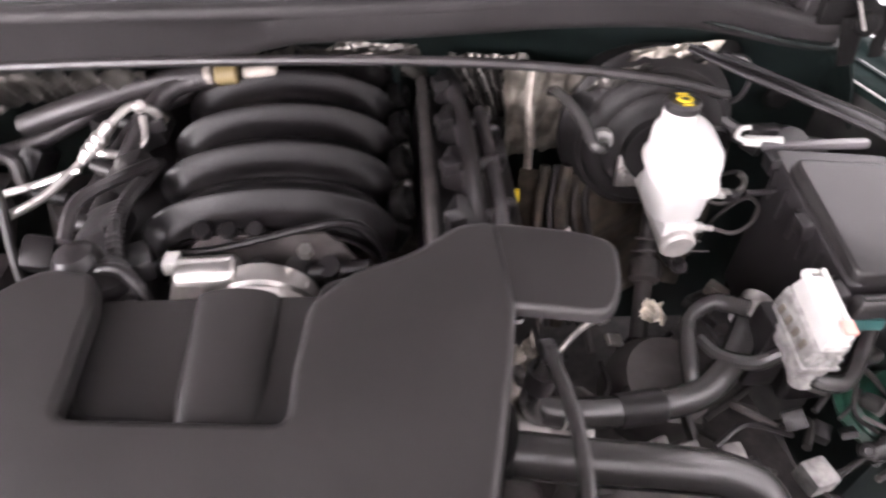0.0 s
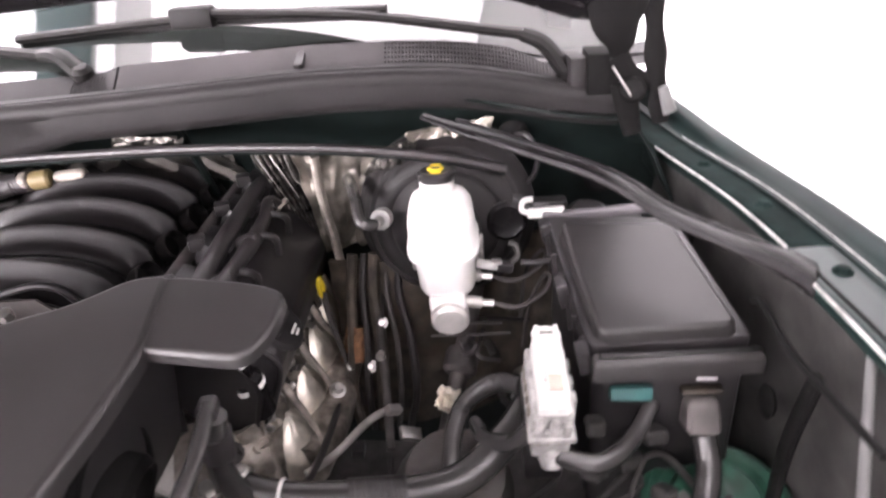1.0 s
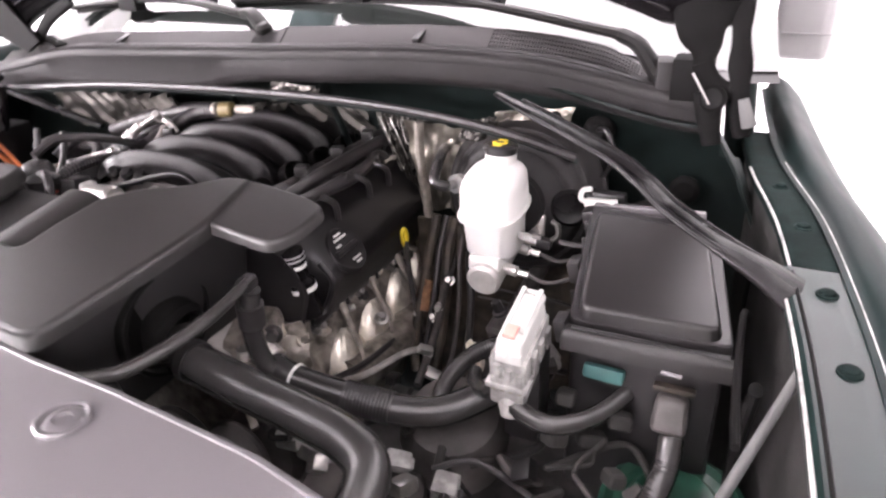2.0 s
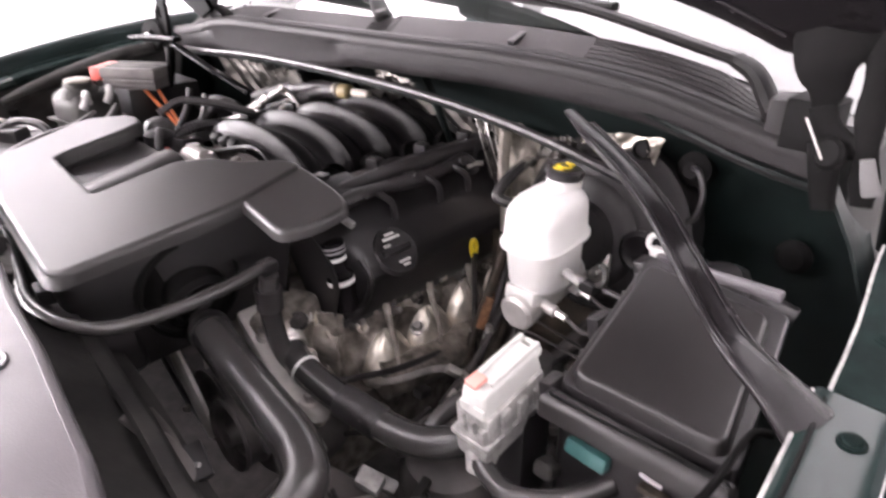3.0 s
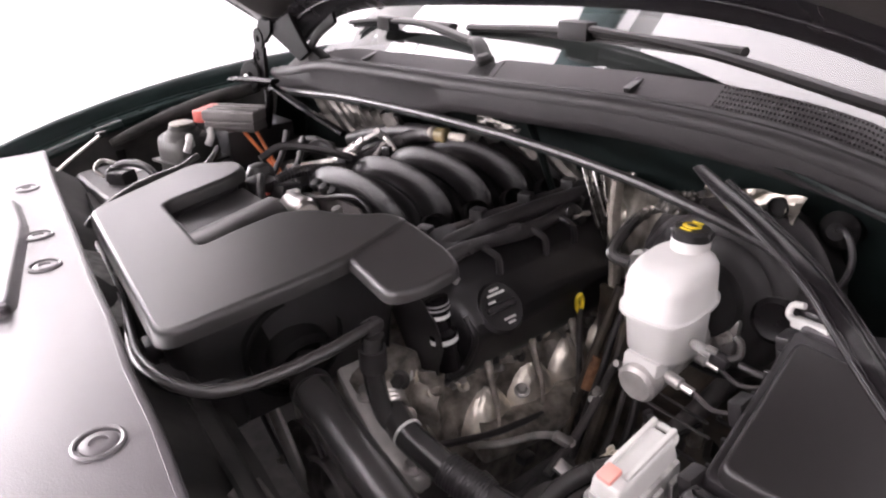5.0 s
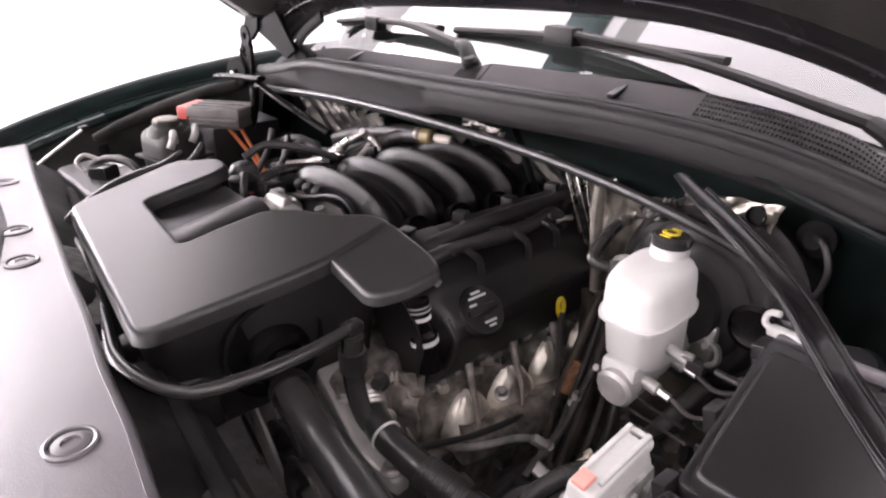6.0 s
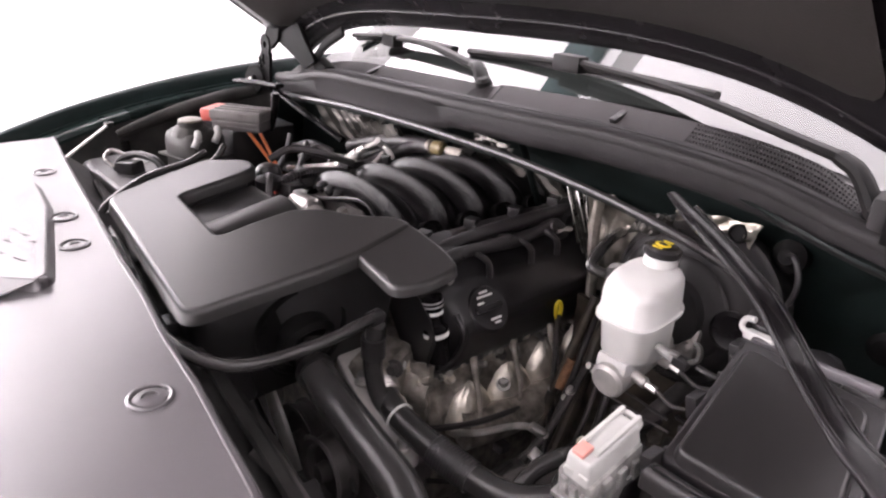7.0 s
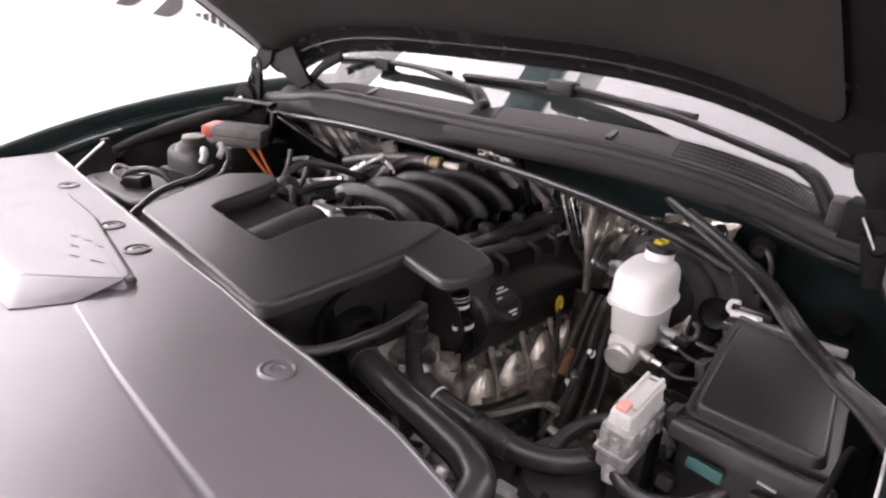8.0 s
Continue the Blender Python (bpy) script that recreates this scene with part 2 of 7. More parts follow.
def slab(bm, outline, top, depth, bev=0.006, seg=3, flare=0.0, centre=None):
    """A plate or hood from an outline; top(x, y) is the height of its upper face. The upper rim is rounded."""
    n = len(outline)
    area = sum(outline[i].x * outline[(i + 1) % n].y - outline[(i + 1) % n].x * outline[i].y for i in range(n))
    if area < 0:
        outline = outline[::-1]

    def inset(d):
        out = []
        for i in range(n):
            a, p, b = outline[i - 1], outline[i], outline[(i + 1) % n]
            u, w = (p - a), (b - p)
            nu = Vector((-u.y, u.x)).normalized() if u.length > 1e-9 else Vector((0, 0))
            nw = Vector((-w.y, w.x)).normalized() if w.length > 1e-9 else Vector((0, 0))
            m = (nu + nw)
            m = m.normalized() if m.length > 1e-6 else nu
            out.append(p + m * d)
        return out

    rows = []
    for k in range(seg + 1):
        a = math.pi / 2 * k / seg
        rows.append((bev * (1 - math.sin(a)), bev * (1 - math.cos(a))))
    rings = []
    for d, drop in rows:
        rings.append([bm.verts.new((q.x, q.y, top(q.x, q.y) - drop)) for q in inset(d)])
    rings.append([bm.verts.new((q.x, q.y, top(q.x, q.y) - depth)) for q in inset(-flare)])
    # rows run from the top rim outwards
    for a, b in zip(rings, rings[1:]):
        for k in range(n):
            bm.faces.new((a[k], a[(k + 1) % n], b[(k + 1) % n], b[k]))
    bm.faces.new([bm.verts.new(v.co) for v in rings[0]])
    bm.faces.new(rings[-1][::-1])
    return bm


def sheet(bm, place, nu, nv, thick=0.0):
    """A surface from place(u, v), u and v from 0 to 1; thick: its depth along the normal."""
    grid = [[Vector(place(i / nu, j / nv)) for j in range(nv + 1)] for i in range(nu + 1)]
    front = [[bm.verts.new(p) for p in row] for row in grid]
    for i in range(nu):
        for j in range(nv):
            bm.faces.new((front[i][j], front[i + 1][j], front[i + 1][j + 1], front[i][j + 1]))
    if thick:
        back = []
        for i in range(nu + 1):
            row = []
            for j in range(nv + 1):
                du = grid[min(i + 1, nu)][j] - grid[max(i - 1, 0)][j]
                dv = grid[i][min(j + 1, nv)] - grid[i][max(j - 1, 0)]
                row.append(bm.verts.new(grid[i][j] + du.cross(dv).normalized() * thick))
            back.append(row)
        for i in range(nu):
            for j in range(nv):
                bm.faces.new((back[i][j + 1], back[i + 1][j + 1], back[i + 1][j], back[i][j]))
        rim = [(i, 0) for i in range(nu)] + [(nu, j) for j in range(nv)] + [(i, nv) for i in range(nu, 0, -1)] + [(0, j) for j in range(nv, 0, -1)]
        for (a, b), (c, d) in zip(rim, rim[1:] + rim[:1]):
            bm.faces.new((front[a][b], front[c][d], back[c][d], back[a][b]))
    return bm


def table(rows, x):
    """Smooth reading from rows (x, value)."""
    xs, ys = [r[0] for r in rows], [r[1] for r in rows]
    return float(np.interp(x, xs, ys))


def soft_table(rows, x, w=0.04):
    return sum(table(rows, x + k * w) * q for k, q in ((-1, 0.25), (0, 0.5), (1, 0.25)))


def bolt(bm, at, axis, r=0.007, h=0.006, washer=1.5):
    lathe(bm, at, axis, [(r * washer, 0), (r * washer, h * 0.25), (r * 1.05, h * 0.3)], 14)
    lathe(bm, Vector(at) + Vector(axis).normalized() * h * 0.3, axis, [(r, 0), (r, h * 0.8), (r * 0.8, h)], 6)
    return bm


# ---------------------------------------------------------------- the showroom
def showroom():
    bm = box(mesh(), (0, 1, -0.05), (16, 16, 0.1), bev=0)
    tagged(part("floor", bm, "tile"), "polished white showroom floor under the car", "floor", kind="structure")
    for name, at, size in (("wall_north", (0, 9.1, 2.2), (16.4, 0.2, 4.4)), ("wall_south", (0, -7.1, 2.2), (16.4, 0.2, 4.4)),
                           ("wall_east", (8.1, 1, 2.2), (0.2, 16, 4.4)), ("wall_west", (-8.1, 1, 2.2), (0.2, 16, 4.4))):
        tagged(part(name, box(mesh(), at, size, bev=0), "room"), "plain bright white showroom wall", "wall", kind="structure")
    tagged(part("ceiling", box(mesh(), (0, 1, 4.45), (16, 16, 0.1), bev=0), "room"), "white showroom ceiling", "ceiling", kind="structure")
    bm = box(mesh(), (-2.06, 3.2, 4.29), (0.36, 5.6, 0.22), bev=0.01)
    tagged(part("ceiling_beam", bm, "beam"), "teal-grey steel beam under the ceiling", "beam", kind="structure")
    # added light: a long shop window passenger-side, and one in front of the car
    for name, at, size in (("added_window_1", (-7.985, 0.0, 2.15), (0.02, 11.0, 2.9)), ("added_window_2", (-4.8, -6.985, 2.15), (5.0, 0.02, 2.9))):
        w = tagged(part(name, box(mesh(), at, size, bev=0), "daylight"), "glowing panel added as a shop window to light the room", "window", kind="structure")
        along = 1 if size[0] < size[1] else 0
        for k in range(5):
            p = list(at)
            p[along] += (k / 4 - 0.5) * size[along]
            q = [0.06, 0.06, 3.0]
            p[1 - along] += 0.03
            part("added_window_frame", box(mesh(), p, q, bev=0.004), "room", w)
    # unseen glowing panels, added to light the room and whiten the screen's reflection
    def lamp(x, y, w, n):
        t = thing("added_ceiling_panel", "added glowing white ceiling panel, out of view", "ceiling light", (x, y, 4.385), "ceiling lights")
        part("frame", box(mesh(), (x, y, 4.388), (w + 0.06, n + 0.06, 0.02), bev=0.003), "room", t)
        part("diffuser", box(mesh(), (x, y, 4.372), (w, n, 0.012), bev=0.003), "lamp", t, "glowing white diffuser")

    for x in (-6.0, 3.4):
        for y in (-5.0, -1.4, 2.2, 5.0, 7.7):
            lamp(x, y, 1.2, 2.4)
    for x in (-3.2, 0.15):
        for y in (-5.0, 7.7):
            lamp(x, y, 1.2, 2.4)
    # added glowing field above the screen, parted by the beam and a pale bay
    for x, w in ((-3.80, 3.04), (-1.74, 0.16), (0.36, 3.40)):
        lamp(x, 3.2, w, 5.4)


showroom()


# ---------------------------------------------------------------- body of the car
LIP_Z = [(-0.74, 1.222), (-0.70, 1.226), (-0.61, 1.240), (-0.52, 1.258), (-0.45, 1.271), (-0.38, 1.279), (-0.17, 1.287), (0.06, 1.294), (0.20, 1.298), (0.30, 1.300),
         (0.40, 1.296), (0.47, 1.290), (0.53, 1.281), (0.607, 1.262), (0.65, 1.250), (0.70, 1.243), (0.74, 1.240)]


def lip_z(x):
    return soft_table(LIP_Z, x, 0.03)


LIP_Y = [(-0.80, 0.995), (-0.63, 0.972), (-0.35, 0.955), (0.0, 0.953), (0.20, 0.962), (0.40, 0.988), (0.60, 1.020), (0.80, 1.030)]


def lip_y(x):
    return soft_table(LIP_Y, x, 0.06)


def cowl():
    t = thing("windscreen_cowl", "weathered grey-black plastic cowl panel below the windscreen", "cowl", (0, 1.0, 1.25))
    # cross-section behind the lip: (back, up)
    rows = [(0.012, -0.062), (0.004, -0.056), (0.0, -0.045), (0.0, -0.018), (-0.005, -0.012), (-0.007, -0.005), (-0.004, 0.001), (0.002, 0.003), (0.006, -0.001), (0.008, -0.010),
            (0.012, -0.012), (0.014, -0.004), (0.017, 0.003), (0.022, 0.004), (0.027, 0.000), (0.030, -0.006)]

    def front(u, v):
        x = -0.715 + 1.43 * u
        k = v * (len(rows) - 1)
        i = min(int(k), len(rows) - 2)
        b, h = (rows[i][n] + (rows[i + 1][n] - rows[i][n]) * (k - i) for n in (0, 1))
        if h < -0.012:
            h *= table([(-0.72, 0.78), (-0.5, 0.85), (-0.42, 1.15), (-0.1, 1.15), (0.0, 0.80), (0.72, 0.74)], x)
        return (x, lip_y(x) + b, lip_z(x) + h)

    part("front_face", sheet(mesh(), front, 60, len(rows) - 1, 0.003), "cowl", t, smooth=50)

    def deck_at(x, v, up=0.0):
        fall = 1.0 if x < 0.575 else max(0.0, 1 - (x - 0.575) / 0.105)
        step = 0.006 if 0.06 < x < 0.66 else 0.0
        y = lip_y(x) + 0.030 + (0.036 * (0.35 + 0.65 * fall)) * v
        z = lip_z(x) - 0.004 + (0.022 + step) * v * fall + up
        return (x, y, z)

    part("left_deck", sheet(mesh(), lambda u, v: deck_at(-0.715 + 0.775 * u, v), 40, 4, 0.004), "cowl", t, smooth=50)
    # driver-side decks and grille take the paler, lit copy of the cowl plastic
    part("right_deck", sheet(mesh(), lambda u, v: deck_at(0.062 + 0.345 * u, v), 20, 4, 0.004), "deck", t, smooth=50)
    part("end_deck", sheet(mesh(), lambda u, v: deck_at(0.652 + 0.043 * u, v), 6, 4, 0.004), "deck", t, smooth=50)
    part("grille_bed", sheet(mesh(), lambda u, v: deck_at(0.407 + 0.245 * u, v, -0.012), 10, 3, 0.003), "dark", t, "dark well below the grille")
    # the grille: bars both ways with open slots between
    bm = mesh()
    n_up, n_across = 6, 54
    for j in range(n_up + 1):
        v0, v1 = j / n_up - 0.045, j / n_up + 0.045
        v0, v1 = max(0, v0), min(1, v1)
        sheet(bm, lambda u, v: deck_at(0.407 + 0.245 * u, v0 + (v1 - v0) * v), 14, 1, 0.004)
    for i in range(n_across + 1):
        x0 = 0.407 + 0.245 * i / n_across
        sheet(bm, lambda u, v: deck_at(x0 - 0.0011 + 0.0022 * u, v, 0.0006), 1, 6, 0.004)
    part("air_grille", bm, "deck", t, "moulded air grille with rows of small slots", smooth=0)
    bm = mesh()
    for i in range(13):
        x0 = 0.0 + 0.055 * i / 12
        sheet(bm, lambda u, v: deck_at(x0 + 0.0022 * u, 0.1 + 0.75 * v, 0.0025), 1, 4, 0.003)
    part("small_grille", bm, "cowl", t, "short row of ribs", smooth=0)
    for x in (-0.304, 0.301):
        bm = mesh()
        px, py, pz = deck_at(x, 0.55, 0.004)
        box(bm, (px, py, pz), (0.012, 0.045, 0.008), (18, 0, 0), 0.003)
        part("clip", bm, "plastic", t, "dark seam clip")
    # stepped end by the driver's hinge
    bm = box(mesh(), (0.657, 1.045, 1.266), (0.022, 0.05, 0.050), (0, 0, 8), 0.004)
    part("end_cap", bm, "cowl", t)
    # solid black box in place of the shade inside the open end
    bm = box(mesh(), (0.694, 1.035, 1.270), (0.050, 0.05, 0.054), bev=0.004)
    part("end_shade_box", bm, "paint", t, "black box for the shaded open end of the cowl")
    # rubber seal on the body flange in front
    pts = [(-0.74, 1.0, 1.178), (-0.60, 0.965, 1.192), (-0.35, 0.955, 1.215), (-0.1, 0.95, 1.226), (0.15, 0.95, 1.226), (0.33, 0.95, 1.216), (0.46, 0.955, 1.196), (0.56, 0.97, 1.165)]
    s = thing("cowl_seal", "black rubber seal along the green body flange", "seal", (0, 0.95, 1.22))
    part("lip", tube(mesh(), pts, 0.006, 10), "rubber", s)
    part("flange", tube(mesh(), [(x, y + 0.012, z - 0.010) for x, y, z in pts], 0.004, 8), "green_flat", s, "dark green metal flange")


cowl()


def firewall():
    t = thing("firewall", "dark green painted steel firewall behind the engine", "firewall", (0, 1.1, 0.9))

    def face(u, v):
        x = -0.836 + 1.672 * u
        z = 0.55 + 0.71 * v
        y = 1.10 - 0.09 * max(0, (v - 0.75) / 0.25) ** 1.5 + 0.03 * math.exp(-(x / 0.25) ** 2) + 0.006 * math.sin(9 * x) * math.sin(11 * z)
        return (x, y, min(z, lip_z(x) - 0.03, 1.26 - 2.3 * max(0.0, abs(x) - 0.72)))

    part("panel", sheet(mesh(), face, 48, 20, 0.004), "green_flat", t)
    for x in (-0.62, -0.1, 0.12):
        bm = mesh()
        tube(bm, [(x, 1.005, 1.245), (x, 1.03, 1.20), (x + 0.003, 1.075, 1.10)], 0.006, 8)
        part("stiffening_rib", bm, "green_flat", t)
    for x, z in ((0.70, 1.10), (-0.55, 1.12)):
        part("grommet", lathe(mesh(), (x, 1.075, z), (0, -1, 0), [(0.02, 0), (0.022, 0.008), (0.014, 0.014), (0.0, 0.014)], 18), "paint", t, "black rubber grommet")
    p = mesh()
    box(p, (0, 0.55, 0.50), (1.9, 1.6, 0.03), bev=0)
    tagged(part("undertray", p, "dark"), "dirty black tray under the engine", "tray", kind="structure")


firewall()

# height of the fender's crown and of its inner rail along the car, and the rail's inner edge in plan
CROWN = {1: [(-0.10, 1.120), (0.20, 1.150), (0.45, 1.166), (0.67, 1.175), (0.78, 1.175), (0.90, 1.172), (1.00, 1.170), (1.20, 1.168), (1.45, 1.160), (1.70, 1.15)],
         -1: [(-0.10, 1.000), (0.25, 1.060), (0.40, 1.118), (0.53, 1.155), (0.66, 1.184), (0.80, 1.208), (0.98, 1.229), (1.3, 1.245), (1.70, 1.25)]}
RAIL = {1: [(-0.10, 1.11), (0.45, 1.146), (0.60, 1.156), (0.735, 1.160), (0.855, 1.160), (0.98, 1.152), (1.10, 1.140), (1.30, 1.13), (1.70, 1.12)],
        -1: [(-0.10, 0.98), (0.30, 1.04), (0.46, 1.096), (0.58, 1.130), (0.70, 1.153), (0.80, 1.168), (0.95, 1.184), (1.20, 1.19), (1.70, 1.20)]}
EDGE = {1: [(-0.10, 0.872), (0.45, 0.852), (0.60, 0.843), (0.70, 0.832), (0.855, 0.816), (0.98, 0.795), (1.10, 0.779), (1.30, 0.762), (1.70, 0.74)],
        -1: [(-0.10, 0.816), (1.70, 0.816)]}


def along(rows, k):
    """A point of a broken line of (across, up) pairs, k from 0 to 1."""
    k *= len(rows) - 1
    i = min(int(k), len(rows) - 2)
    return [rows[i][n] + (rows[i + 1][n] - rows[i][n]) * (k - i) for n in (0, 1)]


def rail_edge(s, y):
    """The inner edge of the bolted rail: the front piece reaches further in than the rear one."""
    step = -0.010 if s > 0 and y < 0.742 else 0.0
    if s < 0 and 0.73 < y < 0.95:
        step = 0.012
    return soft_table(EDGE[s], y, 0.06) + step


def fender(side):
    s = side
    t = thing("fender", "dark green painted front fender with bolted inner rail", "fender", (s * 0.85, 0.6, 1.1), "front fenders")

    def outer(u, v):
        y = -0.05 + 1.70 * u
        zc, zr = soft_table(CROWN[s], y, 0.08), soft_table(RAIL[s], y, 0.08)
        e = soft_table(EDGE[s], y, 0.06)
        x, z = along([(e + 0.040, zr + 0.004), (e + 0.050, zr + 0.006), (e + 0.058, zc - 0.004), (e + 0.072, zc), (e + 0.092, zc - 0.012), (e + 0.119, zc - 0.040),
                      (e + 0.139, zc - 0.08), (e + 0.149, zc - 0.14), (e + 0.156, zc - 0.30), (e + 0.159, zc - 0.45)], v)
        return (s * x, y, z)

    part("outer_skin", sheet(mesh(), outer, 50, 18, 0.002), "green", t, smooth=60)

    def rail(u, v, y0, y1):
        y = y0 + (y1 - y0) * u
        zr = soft_table(RAIL[s], y, 0.08)
        inner, e = rail_edge(s, y), soft_table(EDGE[s], y, 0.06)
        x, z = along([(inner + 0.001, zr - 0.016), (inner, zr - 0.010), (inner + 0.002, zr - 0.002), (inner + 0.006, zr), (e + 0.040, zr), (e + 0.044, zr + 0.003)], v)
        return (s * x, y, z)

    split = 0.741 if s > 0 else 0.64
    part("inner_rail", sheet(mesh(), lambda u, v: rail(u, v, 0.10, split), 30, 20, 0.003), "clear_green", t, "glossy green bolted rail", smooth=40)
    part("rear_rail", sheet(mesh(), lambda u, v: rail(u, v, split + 0.002, 1.30), 36, 20, 0.003), "dull_green", t, "dull green bolted rail", smooth=40)
    if s > 0:
        # worn inner edges; the outer pale tube stands for a highlight on the worn seam
        for name, y0, y1, side_step, lift in (("worn_edge", 0.12, 0.738, 0.0005, -0.003), ("worn_edge", 0.746, 1.08, 0.0005, -0.003), ("worn_highlight", 0.30, 1.10, None, 0.005)):
            pts = []
            for k in range(15):
                y = y0 + (y1 - y0) * k / 14
                x = rail_edge(s, y) + side_step if side_step is not None else soft_table(EDGE[s], y, 0.06) + 0.046
                pts.append((x, y, soft_table(RAIL[s], y, 0.08) + lift))
            part(name, tube(mesh(), pts, 0.0017 if side_step is not None else 0.0008, 8, 3), "conn_grey", t, "pale line along the worn edge")
        # shade of the pressed groove, laid on as a thin black tube
        groove = [(rail_edge(1, y) + 0.010, y, soft_table(RAIL[1], y, 0.08) + 0.0012) for y in (0.30, 0.40, 0.50, 0.60, 0.70, 0.728)]
        part("groove", tube(mesh(), groove, 0.0016, 6, 4), "paint", t, "black line for the shade of a pressed groove")
    for y in (0.585, 0.695, 0.84, 0.98):
        zr = soft_table(RAIL[s], y, 0.08)
        bm = mesh()
        lathe(bm, (s * (soft_table(EDGE[s], y, 0.06) + 0.024), y, zr), (0, 0, 1), [(0.0095, 0), (0.0095, 0.0012), (0.007, 0.002), (0.0065, 0.004), (0.005, 0.005), (0, 0.005)], 18)
        part("rail_bolt", bm, "dull_green", t)
    return t


fender(1)
fender(-1)


def inner_fender(s):
    t = thing("inner_fender", "black and green inner fender wall beside the engine bay", "inner fender", (s * 0.81, 0.6, 0.9), "inner fenders")
    bm = sheet(mesh(), lambda u, v: (s * (soft_table(EDGE[s], -0.05 + 1.47 * u, 0.06) + 0.009 + 0.004 * math.sin(7 * u)), -0.05 + 1.47 * u, 0.50 + (soft_table(RAIL[s], -0.05 + 1.47 * u, 0.08) - 0.508) * v), 28, 8, 0.004)
    part("liner", bm, "soot", t)
    if s > 0:
        part("cable", tube(mesh(), [(0.800, 0.74, 1.100), (0.795, 0.705, 1.118), (0.795, 0.643, 1.112), (0.795, 0.58, 1.120), (0.797, 0.50, 1.130)], 0.0035, 8), "paint", t, "black cable along the wall")
        part("stay", rod(mesh(), (0.838, 0.599, 1.137), (0.775, 0.458, 1.050), 0.0045, 12, 0.001), "dash", t, "pale grey stay under the rail")
    for y in (0.30, 0.62, 0.95):
        zr = soft_table(RAIL[s], y, 0.08)
        part("pressed_rib", tube(mesh(), [(s * 0.812, y, zr - 0.06), (s * 0.806, y + 0.01, zr - 0.16), (s * 0.812, y + 0.02, zr - 0.30)], 0.010, 10, flat=0.6), "paint", t)
        part("plug", lathe(mesh(), (s * 0.808, y + 0.06, zr - 0.14), (-s, 0, 0.1), [(0.016, 0), (0.018, 0.004), (0.012, 0.008), (0, 0.008)], 18), "paint", t, "round rubber plug")
    return t


inner_fender(1)
inner_fender(-1)


def spring_tower():
    t = thing("green_strut_plate", "round mid-green painted steel plate low beside the fuse box", "strut plate", (0.765, 0.655, 0.90))
    bm = lathe(mesh(), (0.762, 0.655, 0.885), (-0.1, -0.15, 1), [(0.075, 0), (0.078, 0.012), (0.070, 0.018), (0.062, 0.014), (0.050, 0.016), (0.044, 0.024), (0.0, 0.026)], 36)
    part("disc", bm, "green_plate", t)
    part("support", box(mesh(), (0.765, 0.66, 0.79), (0.11, 0.14, 0.18), bev=0.02), "green_flat", t)


spring_tower()


